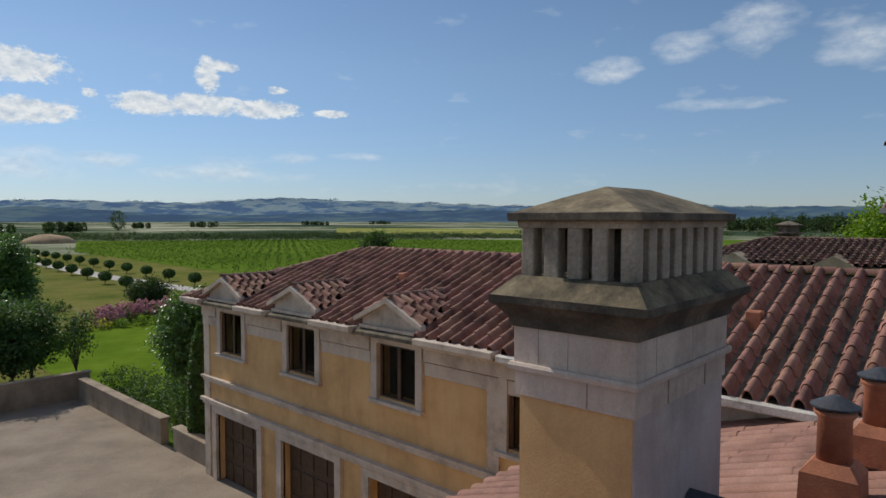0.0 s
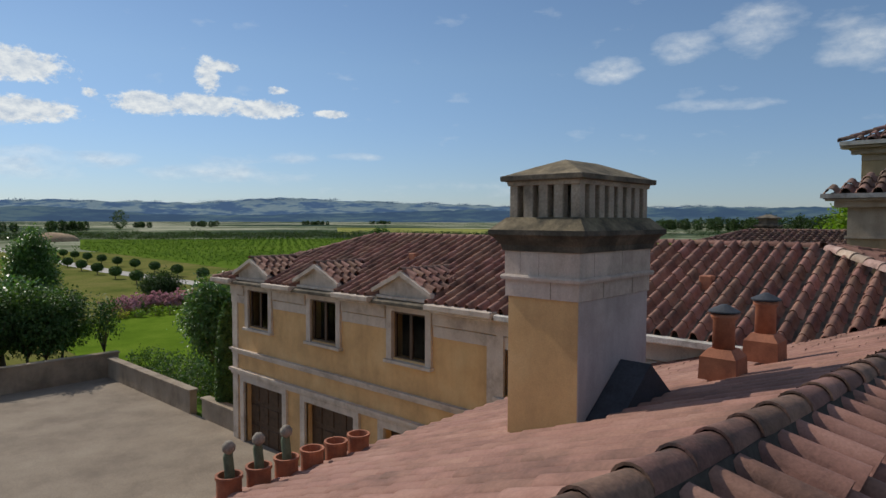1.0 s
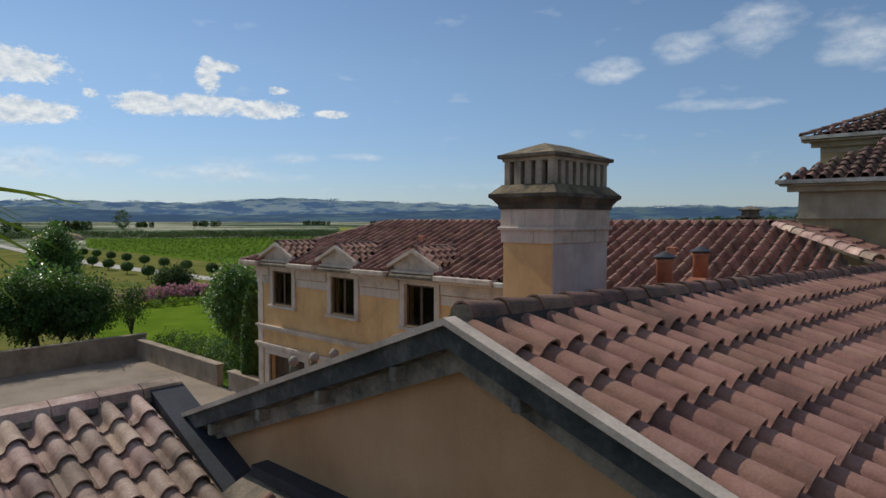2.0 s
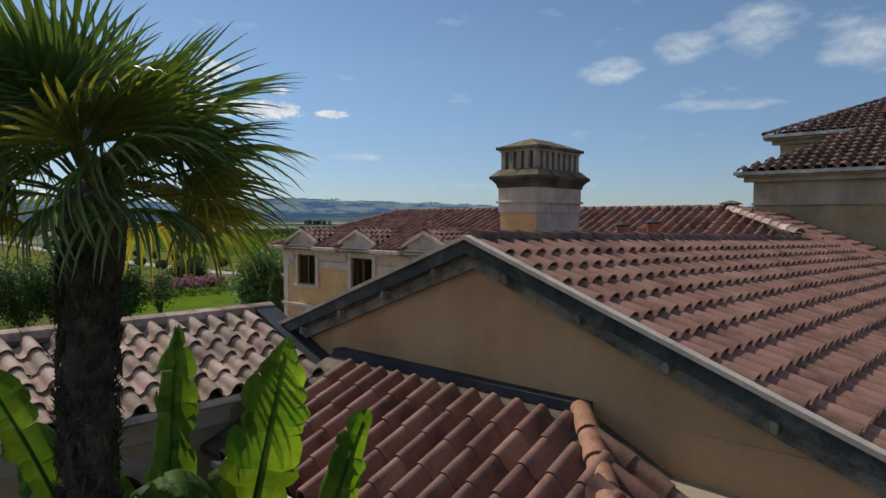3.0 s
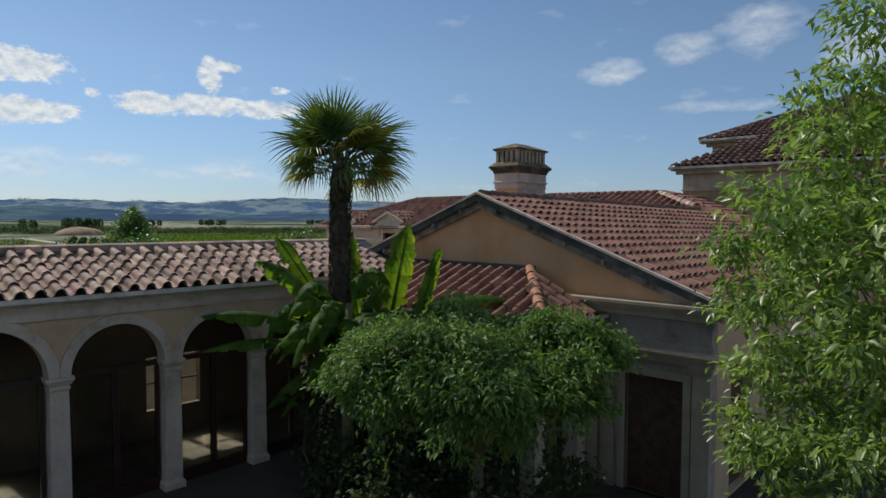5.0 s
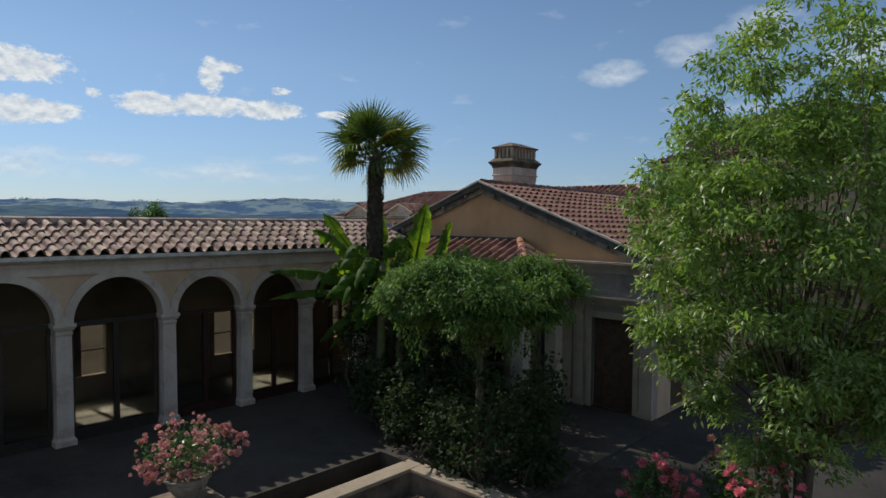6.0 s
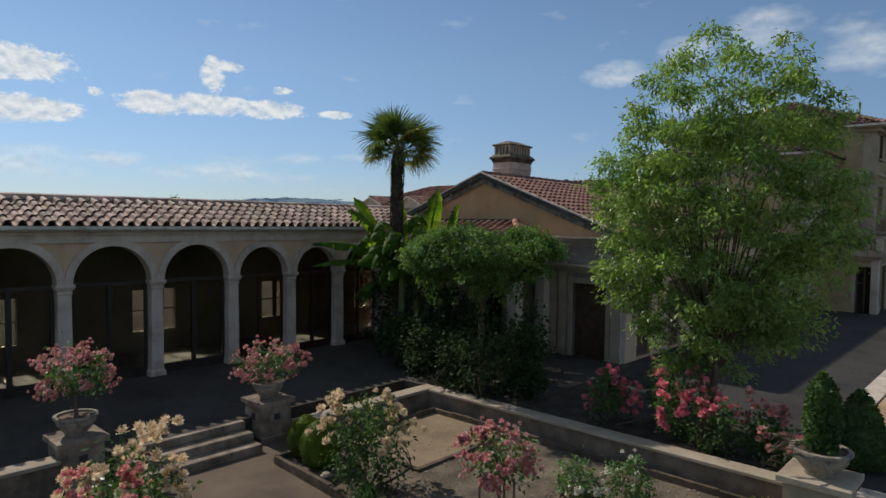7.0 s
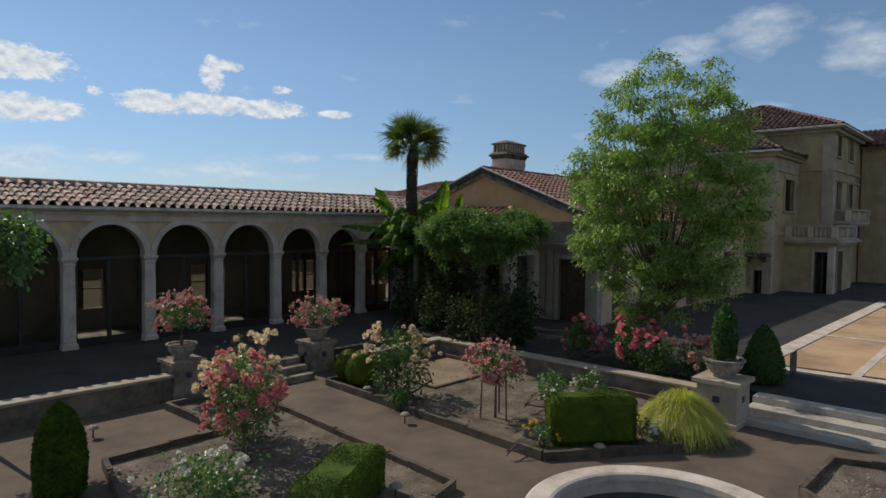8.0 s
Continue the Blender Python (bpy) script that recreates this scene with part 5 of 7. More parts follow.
def branches(base, centres, rng, trunk_r, fork, stems=1, bm=None):
    bm = bm or bmesh.new()
    base = Vector(base)
    top = Vector(np.mean(centres, axis=0))
    forks = []
    for s in range(stems):
        off = Vector((rng.normal(0, 0.3), rng.normal(0, 0.3), 0)) * (0 if stems == 1 else 1)
        f = base.lerp(Vector((top.x, top.y, base.z)), 0.6) + off * 1.2
        f.z = base.z + fork * rng.uniform(0.85, 1.15)
        tube(bm, [base + off * 0.2, base.lerp(f, 0.5) + off * 0.15, f], [trunk_r * 1.25, trunk_r, trunk_r * 0.75], 8)
        forks.append(f)
    for i, c in enumerate(centres):
        f = forks[i % len(forks)]
        e = Vector(c)
        mid = f.lerp(e, 0.5) + Vector((rng.normal(0, 0.12), rng.normal(0, 0.12), 0.15)) * (e - f).length * 0.3
        q = f.lerp(mid, 0.5) + Vector((0, 0, 0.05))
        tube(bm, [f - Vector((0, 0, 0.1)), q, mid, e], [trunk_r * 0.45, trunk_r * 0.34, trunk_r * 0.22, trunk_r * 0.05], 5)
    return bm


def tree(name, label, at, centre, radii, clumps, per, size, spread, seed, leaf=None, trunk_r=0.12, fork=1.0, limbs=40, droop=0.35, stems=1, group="", inner=0.35, lump=0.3, wide=1.0):
    rng = np.random.default_rng(seed)
    t = thing(name, label, "tree", at, group=group)
    local = np.array(centre) - np.array(at)
    c, o = crown_centres(local, radii, clumps, rng, lump=lump, seed=seed, inner=inner)
    part("trunk", branches((0, 0, 0), c[rng.choice(len(c), min(limbs, len(c)), replace=False)], rng, trunk_r, fork, stems), BARK, t, smooth=True)
    p, d = clump_leaves(c, o, per, spread, rng, droop)
    leaves("crown", p, d, size, leaf or LEAF, t, rng, wide=wide)
    return t


def lobed_tree(name, label, at, centre, radii, lobes, per, size, seed, leaf, trunk_r, fork, stems=1, lobe_r=(0.5, 0.85), wide=0.8, limbs=60, low=0.55, hang=0.0):
    """A tree whose crown is built of many leafy boughs of uneven size, with gaps between them."""
    rng = np.random.default_rng(seed)
    t = thing(name, label, "tree", at)
    local = np.array(centre) - np.array(at)
    d = rng.normal(0, 1, (lobes, 3))
    d /= np.linalg.norm(d, axis=1, keepdims=True)
    fr = rng.uniform(0.15, 1.0, lobes) ** 0.45
    c = d * fr[:, None]
    flat = np.linalg.norm(d[:, :2], axis=1)
    c[:, :2] *= (np.interp(c[:, 2], (-1, -0.3, 0.5, 1), (low, 0.95, 1.0, 0.9)) * np.clip(flat, 0.3, 1) ** -0.4)[:, None]
    lr = rng.uniform(*lobe_r, lobes)
    c = local + c * (np.array(radii) - lr.mean() * 0.75)
    ends = c[rng.choice(lobes, min(limbs, lobes), replace=False)]
    part("trunk", branches((0, 0, 0), ends[ends[:, 2] > fork * 1.1], rng, trunk_r, fork, stems), BARK, t, smooth=True)
    pts, dirs = [], []
    for k in range(lobes):
        tw = rng.normal(0, 1, (26, 3))
        tw /= np.linalg.norm(tw, axis=1, keepdims=True)
        tw[:, 2] = np.abs(tw[:, 2]) * 0.9 - 0.25
        ends = c[k] + tw * lr[k] * rng.uniform(0.55, 1.12, (26, 1)) * np.array((1, 1, 0.8))
        n = max(4, int(per * lr[k] ** 2 / 26))
        q = rng.uniform(0.15, 1.0, (26 * n, 1)) ** 0.6
        p = c[k] + (np.repeat(ends, n, axis=0) - c[k]) * q + rng.normal(0, 0.075, (26 * n, 3))
        pts.append(p)
        dirs.append(np.repeat(tw, n, axis=0) * 0.8 + rng.normal(0, 0.55, (26 * n, 3)) + np.array((0, 0, -0.55)))
    if hang:                                 # shoots trailing from the skirt
        rim = c[c[:, 2] < np.median(c[:, 2])]
        for p0 in rim[rng.choice(len(rim), 90)]:
            q = rng.uniform(0, 1, (26, 1))
            pts.append(p0 + rng.normal(0, 0.16, 3) + np.array((0, 0, -1.0)) * q * rng.uniform(0.5, 1.6) * hang * 1.6 + rng.normal(0, 0.05, (26, 3)))
            dirs.append(rng.normal(0, 0.6, (26, 3)) + np.array((0, 0, -1.0)))
    leaves("crown", np.concatenate(pts), np.concatenate(dirs), size, leaf, t, rng, wide=wide)
    return t


def bush(name, label, at, radii, n, size, seed, leaf=None, category="bush", group="", flowers=None, flower_n=0, flower_size=0.08, flower_top=-0.3):
    """A rounded bush with a stem, leaves and, where it blooms, single blossoms."""
    rng = np.random.default_rng(seed)
    t = thing(name, label, category, at, group=group)
    c, o = crown_centres((0, 0, radii[2] * 0.95), radii, max(n // 14, 8), rng, lump=0.35, seed=seed, inner=0.2)
    part("stem", branches((0, 0, 0), c[:14], rng, 0.03 * max(radii[0], 0.6), radii[2] * 0.5, 3), BARK, t)["kind"] = "stuff"
    p, d = clump_leaves(c, o, 14, radii[0] * 0.14, rng, 0.2)
    p[:, 2] = np.maximum(p[:, 2], 0.03)
    leaves("foliage", p, d, size, leaf or LEAF_DARK, t, rng)
    if flowers:
        bloom(t, (0, 0, radii[2] * 0.95), radii, flowers, flower_n, flower_size, rng, seed, top=flower_top)
    return t


def blossom_shape(rng):
    v, f = [], []
    for ring, (k, r, z, lift) in enumerate(((6, 0.98, -0.1, 0.25), (6, 0.85, 0.05, 0.6), (5, 0.6, 0.25, 0.75), (4, 0.35, 0.45, 0.65))):
        for i in range(k):
            a = 2 * math.pi * (i + 0.4 * ring) / k
            w = math.pi / k * 1.25
            s = len(v)
            for rr, aa, zz in ((0.1, a, z * 0.5), (r * 0.7, a - w, z + lift * 0.5), (r, a, z + lift), (r * 0.7, a + w, z + lift * 0.5)):
                v.append((rr * math.cos(aa), rr * math.sin(aa), zz + rng.uniform(-0.05, 0.05)))
            f.append((s, s + 1, s + 2, s + 3))
    return v, f


BLOSSOM = blossom_shape(random.Random(4))
BLOOM_MESH = {}


def bloom(parent, centre, radii, material, n, size, rng, seed, top=-0.3, clusters=0):
    """Single blossoms, each a part of its plant, crowded in loose clusters."""
    if material.name not in BLOOM_MESH:
        BLOOM_MESH[material.name] = shape_mesh("blossom", BLOSSOM, material, False)
    me = BLOOM_MESH[material.name]
    k = clusters or max(3, n // 5)
    c, o = crown_centres(centre, [q * 1.07 for q in radii], k * 4, rng, lump=0.35, seed=seed, inner=0.93)
    keep = [i for i in range(len(c)) if o[i][2] > top][:k]
    for j in range(n):
        i = keep[j % len(keep)]
        p = c[i] + rng.normal(0, size * 1.15, 3)
        d = Vector(o[i]) + Vector(rng.normal(0, 0.35, 3)) + Vector((0, 0, 0.4))
        ob = new("blossom", me)
        ob.parent = parent
        ob.matrix_basis = Matrix.Translation(p) @ d.to_track_quat("Z", "Y").to_matrix().to_4x4() @ Matrix.Scale(size * rng.uniform(0.7, 1.2), 4)


def clipped(name, label, shape_pts, at, turn, n, seed, category="hedge", size=0.021, leaf=None, group=""):
    """Clipped greenery: a solid heart with a skin of small leaves. shape_pts(rng, n) gives places and outward ways; its heart a bmesh."""
    rng = np.random.default_rng(seed)
    t = thing(name, label, category, at, turn, group=group)
    heart, place = shape_pts
    part("heart", heart(), leaf or BOXLEAF, t)
    p, d = place(rng, n)
    p = p + d * rng.normal(-0.005, 0.008, n)[:, None]
    leaves("foliage", p, d + rng.normal(0, 0.6, d.shape), size, leaf or BOXLEAF, t, rng, wide=1.4)
    return t


def block(lx, ly, h):
    def heart():
        return boxes((-lx / 2, lx / 2, -ly / 2, ly / 2, 0, h), bevel=0.13)

    def place(rng, n):
        a = np.array([lx * ly, lx * h, lx * h, ly * h, ly * h])
        f = rng.choice(5, n, p=a / a.sum())
        u, v = rng.uniform(-0.5, 0.5, n), rng.uniform(-0.5, 0.5, n)
        p, d = np.zeros((n, 3)), np.zeros((n, 3))
        for k in range(5):
            s = f == k
            if k == 0:
                p[s] = np.stack((u[s] * lx, v[s] * ly, np.full(s.sum(), h)), 1)
                d[s] = (0, 0, 1)
            elif k < 3:
                g = 1 if k == 1 else -1
                p[s] = np.stack((u[s] * lx, np.full(s.sum(), g * ly / 2), (v[s] + 0.5) * h), 1)
                d[s] = (0, g, 0)
            else:
                g = 1 if k == 3 else -1
                p[s] = np.stack((np.full(s.sum(), g * lx / 2), u[s] * ly, (v[s] + 0.5) * h), 1)
                d[s] = (g, 0, 0)
        lim = np.array((lx / 2 - 0.13, ly / 2 - 0.13, h - 0.13))
        q = np.stack((np.clip(p[:, 0], -lim[0], lim[0]), np.clip(p[:, 1], -lim[1], lim[1]), np.minimum(p[:, 2], lim[2])), 1)
        away_ = p - q
        d = away_ / np.linalg.norm(away_, axis=1)[:, None]
        p = q + d * 0.13                     # shears leave rounded shoulders
        p[:, 2] += 0.02 * np.sin(p[:, 0] * 5) * (p[:, 2] > h * 0.9)
        return p, d
    return heart, place


def turned(profile):
    """Clipped round a standing axis: (radius, height) pairs."""
    def heart():
        return lathe([(r * 0.96, z) for r, z in profile], 14)

    def place(rng, n):
        zs = np.array([z for r, z in profile])
        rs = np.array([r for r, z in profile])
        w = np.maximum((rs[1:] + rs[:-1]) / 2 * np.hypot(np.diff(zs), np.diff(rs)), 1e-5)
        seg = rng.choice(len(w), n, p=w / w.sum())
        q = rng.uniform(0, 1, n)
        r, z = rs[seg] + q * (rs[seg + 1] - rs[seg]), zs[seg] + q * (zs[seg + 1] - zs[seg])
        a = rng.uniform(0, 2 * np.pi, n)
        nz = -(rs[seg + 1] - rs[seg]) / np.maximum(np.hypot(zs[seg + 1] - zs[seg], rs[seg + 1] - rs[seg]), 1e-5)
        return np.stack((r * np.cos(a), r * np.sin(a), z), 1), np.stack((np.cos(a), np.sin(a), nz), 1)
    return heart, place


EGG = [(0.08, 0.0), (0.28, 0.12), (0.36, 0.34), (0.33, 0.56), (0.22, 0.74), (0.08, 0.83), (0.01, 0.84)]
BALL = [(0.02, 0.50), (0.44, 0.58), (0.68, 0.80), (0.76, 1.05), (0.68, 1.34), (0.42, 1.56), (0.02, 1.64)]

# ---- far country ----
HILL = mat("hazed_far_hill", (0.05, 0.075, 0.055), 1.0, dark=(0.006, 0.014, 0.02), light=(0.145, 0.165, 0.095), scale=0.006, fine=0.03, bump=0, sharp=0.25, spec=0.0, steep=4.0)
WOODHILL = mat("hazed_wooded_hill", (0.022, 0.04, 0.036), 1.0, dark=(0.010, 0.02, 0.022), light=(0.06, 0.085, 0.05), scale=0.006, fine=0.05, bump=0, sharp=0.4, spec=0.0, steep=4.0)
# Blue emission stands in for the haze over the far hills.
for m_, haze_glow in ((HILL, 0.33), (WOODHILL, 0.22)):
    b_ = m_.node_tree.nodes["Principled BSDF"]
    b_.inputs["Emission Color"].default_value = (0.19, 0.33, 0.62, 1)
    b_.inputs["Emission Strength"].default_value = haze_glow
FIELD = mat("vineyard_green", (0.10, 0.165, 0.022), 0.95, dark=(0.075, 0.13, 0.018), light=(0.13, 0.19, 0.03), scale=0.03, fine=1.2, bump=0.5, bump_dist=0.3, spec=0.0)
FIELD_PALE = mat("pale_hay_field", (0.26, 0.27, 0.08), 0.95, scale=0.02, fine=1.0, bump=0.3, bump_dist=0.3, spec=0.0)
DRYGRASS = mat("dry_meadow", (0.155, 0.16, 0.045), 0.95, dark=(0.09, 0.115, 0.028), light=(0.21, 0.185, 0.07), scale=0.12, fine=6, bump=0.5, bump_dist=0.05, spec=0.0)
LAWN = mat("watered_lawn", (0.11, 0.18, 0.018), 0.95, dark=(0.08, 0.14, 0.014), light=(0.145, 0.215, 0.025), scale=0.35, fine=18, bump=0.5, bump_dist=0.03, spec=0.0)
EARTH = mat("bare_earth_mound", (0.36, 0.25, 0.15), 0.95, scale=0.2, fine=3, bump=0.5, bump_dist=0.1)
# Pale patches stand in for mist lying over the far fields.
FAR_FIELD = mat("misted_far_fields", (0.12, 0.15, 0.085), 0.95, dark=(0.045, 0.07, 0.05), light=(0.40, 0.39, 0.29), scale=0.005, fine=0.3, bump=0, sharp=0.4, spec=0.0)
TRACK = mat("pale_gravel_track", (0.42, 0.39, 0.35), 0.95, scale=0.3, fine=14, bump=0.3)


def away(az, dist):
    return (8.8 + dist * math.sin(radians(az)), -2.7 + dist * math.cos(radians(az)))


def hills(name, dist, heights, material, label, seed):
    """A ridge of hills: (bearing, height) pairs, with depth, rising from the plain."""
    bm = bmesh.new()
    rows = []
    azs = np.arange(-12, 112, 0.5)
    hs = np.interp(azs, [a for a, h in heights], [h for a, h in heights])
    for k, (dd, f) in enumerate(((-0.13, 0.0), (-0.09, 0.25), (-0.04, 0.64), (0.0, 1.0), (0.05, 0.9))):
        row = []
        for a, h_ in zip(azs, hs):
            x, y = away(a, dist * (1 + dd))
            w = 1 + 0.10 * noise.noise(Vector((a * 0.25, k * 1.3, seed))) + 0.05 * noise.noise(Vector((a * 1.3, k, seed)))
            row.append(bm.verts.new((x, y, -1 + max(h_, 0) * f * w + (0.35 * noise.noise(Vector((a * 6, k, seed))) * 0.004 * dist if f > 0.5 else 0))))
        rows.append(row)
    for p, q in zip(rows, rows[1:]):
        for i in range(len(p) - 1):
            bm.faces.new((p[i], p[i + 1], q[i + 1], q[i]))
    return tagged(link(name, bm, material, smooth=True), label, "hills", kind="structure")


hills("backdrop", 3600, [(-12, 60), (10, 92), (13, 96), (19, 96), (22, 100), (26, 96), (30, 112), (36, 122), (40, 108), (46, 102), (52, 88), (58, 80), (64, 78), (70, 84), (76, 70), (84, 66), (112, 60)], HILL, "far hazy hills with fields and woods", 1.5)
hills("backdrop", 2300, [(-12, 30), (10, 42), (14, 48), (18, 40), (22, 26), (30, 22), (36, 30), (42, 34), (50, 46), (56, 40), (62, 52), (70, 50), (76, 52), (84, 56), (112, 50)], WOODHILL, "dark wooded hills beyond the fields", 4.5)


def sheet(name, outline, material, label, z, category="field"):
    bm = bmesh.new()
    lo = [bm.verts.new((x, y, z - 0.1)) for x, y in outline]
    hi = [bm.verts.new((x, y, z)) for x, y in outline]
    bm.faces.new(hi)
    for i in range(len(lo)):
        j = (i + 1) % len(lo)
        bm.faces.new((lo[i], lo[j], hi[j], hi[i]))
    bmesh.ops.recalc_face_normals(bm, faces=bm.faces)
    return tagged(link(name, bm, material), label, category, kind="structure")


G = GROUND_Z
sheet("meadow", [(-60, 31), (20, 31), (35, 45), (60, 40), (130, -20), (300, -60), (300, 330), (-60, 330)], DRYGRASS, "drying meadow grass round the avenue", G + 0.010)
sheet("lawn", [(19.2, 30.5), (21, 17.5), (30, 22), (45, 38), (42, 60), (30, 53), (20, 46)], LAWN, "bright watered lawn", G + 0.020, "lawn")
sheet("vineyard_ground", [(58, 78), (200, -70), (330, 40), (190, 195), (92, 262), (64, 175)], FIELD, "green vineyard floor", G + 0.022)
sheet("hay_field", [away(38, 330), away(66, 300), away(66, 560), away(38, 620)], FIELD_PALE, "pale green hay field", G + 0.022)
sheet("far_fields", [away(-12, 300), away(112, 330), away(112, 2400), away(70, 2400), away(30, 2400), away(-12, 2400)], FAR_FIELD, "muted far fields below the hills with mist-pale patches", G + 0.016)
sheet("track", [(82, 25), (51.3, 51.9), (42.6, 68.1), (41.8, 98.7), (45, 152.7), (51.3, 216), (54, 216), (47.7, 152.7), (44.9, 98.7), (45.2, 70), (53, 56.4), (84, 29.4)], TRACK, "pale gravel track through the avenue", G + 0.028, "track")

# rows of vines
rng = np.random.default_rng(5)
vp_, vd_ = [], []
for i in range(-64, 56):
    for j in range(82):
        a = np.array((62.0, 84.0)) + i * np.array((1.55, -1.62)) + j * np.array((1.15, 1.75))
        if a[0] > 200 or a[1] > 232 or a[1] < 24 or rng.random() < 0.06 or a[0] < 60 + max(0, a[1] - 170) * 0.4 or a[0] < 60 + max(0, 80 - a[1]) * 0.95:
            continue
        vp_.append((a[0] + rng.normal(0, 0.35), a[1] + rng.normal(0, 0.35), G + 0.45))
vp_ = np.array(vp_)
pts = np.repeat(vp_, 7, axis=0) + rng.normal(0, 1, (len(vp_) * 7, 3)) * np.array((0.28, 0.28, 0.22))
tagged(leaves("vines", pts, rng.normal(0, 1, pts.shape), 0.36, VINE, None, rng, kind="stuff"), "rows of young green vines", "vines")
# orchard belt behind the vineyard
oc = []
for i in range(420):
    u = i / 420
    az, dist = 2 + 56 * u, 268 + 8 * math.sin(u * 9) + rng.uniform(0, 26)
    x, y = away(az, dist)
    oc.append((x, y, G + rng.uniform(0.5, 2.4 - 0.8 * max(0, u - 0.6) / 0.4)))
for i in range(140):
    x, y = away(rng.uniform(54, 92), rng.uniform(330, 420))
    oc.append((x, y, G + rng.uniform(0.6, 2.4)))
oc = np.array(oc)
pts = np.repeat(oc, 90, axis=0) + rng.normal(0, 1, (len(oc) * 90, 3)) * np.array((1.5, 1.5, 0.5))
pts[:, 2] = np.maximum(pts[:, 2], G)
tagged(leaves("orchard", pts, rng.normal(0, 1, pts.shape), 0.6, LEAF_FAR, None, rng, kind="stuff"), "dark belt of orchard trees behind the vineyard", "orchard")
# woods further off
wc = []
for az, dist, n, w, h_ in ((15.9, 470, 9, 9, 6.5), (17.4, 480, 7, 7, 6), (20.3, 520, 3, 1.6, 15), (22, 640, 6, 9, 5), (27, 700, 9, 14, 6), (36, 900, 14, 18, 6), (42, 1100, 12, 16, 6), (8, 420, 22, 30, 6), (66, 620, 50, 60, 9), (73, 560, 60, 60, 11), (80, 520, 60, 50, 13), (88, 480, 40, 50, 13)):
    for i in range(n):
        x, y = away(az + rng.normal(0, w / dist * 30), dist + rng.normal(0, 12))
        wc.append((x, y, h_ * rng.uniform(0.7, 1.05)))
wc = np.array(wc)
d = rng.normal(0, 1, (len(wc) * 240, 3))
d /= np.linalg.norm(d, axis=1, keepdims=True)
tall = np.repeat(wc[:, 2], 240)[:, None]
pts = np.repeat(wc * np.array((1, 1, 0)), 240, axis=0) + d * rng.uniform(0.55, 1.0, (len(d), 1)) * tall * np.array((0.38, 0.38, 0.5)) + tall * np.array((0, 0, 0.5)) + np.array((0, 0, G))
tagged(leaves("far_woods", pts, d + rng.normal(0, 0.6, d.shape), 1.25, LEAF_FAR, None, rng, kind="stuff"), "dark clumps of far woodland", "woods")
crest = [(-12, 60), (10, 92), (13, 96), (19, 96), (22, 100), (26, 96), (30, 112), (36, 122), (40, 108), (46, 102), (52, 88), (58, 80), (64, 78), (70, 84), (76, 70), (84, 66), (112, 60)]
cc = []
for i in range(330):
    az = rng.uniform(2, 95)
    if noise.noise(Vector((az * 0.9, 2.0, 7.0))) < -0.1:
        continue
    x, y = away(az, 3560)
    cc.append((x, y, np.interp(az, [q[0] for q in crest], [q[1] for q in crest]) * rng.uniform(0.96, 1.02)))
cc = np.array(cc)
pts = np.repeat(cc, 24, axis=0) + rng.normal(0, 1, (len(cc) * 24, 3)) * np.array((16, 16, 2.2))
# Shares the wooded hills' blue haze emission.
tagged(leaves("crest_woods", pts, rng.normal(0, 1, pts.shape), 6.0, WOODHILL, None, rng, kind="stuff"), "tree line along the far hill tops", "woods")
# earth mound
bm = bmesh.new()
bmesh.ops.create_uvsphere(bm, u_segments=28, v_segments=10, radius=1.0, matrix=Matrix.Translation((78, 246, G - 0.5)) @ Matrix.Diagonal((8.5, 8.5, 3.6, 1)))
for v in bm.verts:
    v.co += Vector((0, 0, 0.5 * noise.noise(v.co * 0.15)))
tagged(link("earth_mound", bm, EARTH, smooth=True), "bare brown earth mound beside the avenue", "mound")

# avenue of clipped balls
ball = clipped("topiary_tree", "clipped ball tree on a short stem along the avenue", turned(BALL), (38.5, 75.3, G), 0, 900, 3, "tree", size=0.14, leaf=LEAF_DARK, group="avenue trees")
part("trunk", tube(bmesh.new(), [(0, 0, 0), (0, 0, 0.7)], [0.06, 0.05], 7), BARK, ball)
for i in range(1, 9):
    copy_thing(ball, pose(38.5 + 0.085 * 8.64 * i, 75.3 + 8.64 * i, G, 0, 0, 40 * i))
for i in range(13):
    copy_thing(ball, pose(45.7 + 0.055 * 8.3 * i, 65.4 + 8.3 * i, G, 0, 0, 70 * i + 15))

# beds beyond the lawn
bush("shrub", "large dark rounded evergreen shrub beyond the lawn", (34.8, 60.0, G), (1.95, 1.95, 1.25), 9000, 0.2, 11, LEAF_FAR)
for i, (x, y) in enumerate(((27.2, 50.6), (28.6, 51.5), (30.0, 52.0), (31.3, 52.2), (32.6, 52.0), (33.8, 51.2))):
    bush("flowering_shrub", "mauve-pink flowering shrub in a long bed", (x, y, G), (1.15, 1.0, 0.62), 420, 0.18, 20 + i, LEAF_DARK, group="flower bed", flowers=MAUVE, flower_n=110, flower_size=0.17)
for i in range(6):
    bush("low_shrub", "low yellow-green rounded shrub", (25.4 + i * 1.25, 48.6 - 0.12 * i, G), (0.55, 0.55, 0.38), 360, 0.13, 40 + i, GOLDGRASS if i < 2 else LEAF_BRIGHT, group="bed edging")
for i in range(7):
    bush("shrub", "small dark shrub at the lawn's edge", (21.5 + i * 1.0, 58 + 0.6 * i, G), (0.7, 0.7, 0.5), 260, 0.2, 60 + i, LEAF_DARK, group="far shrubs")

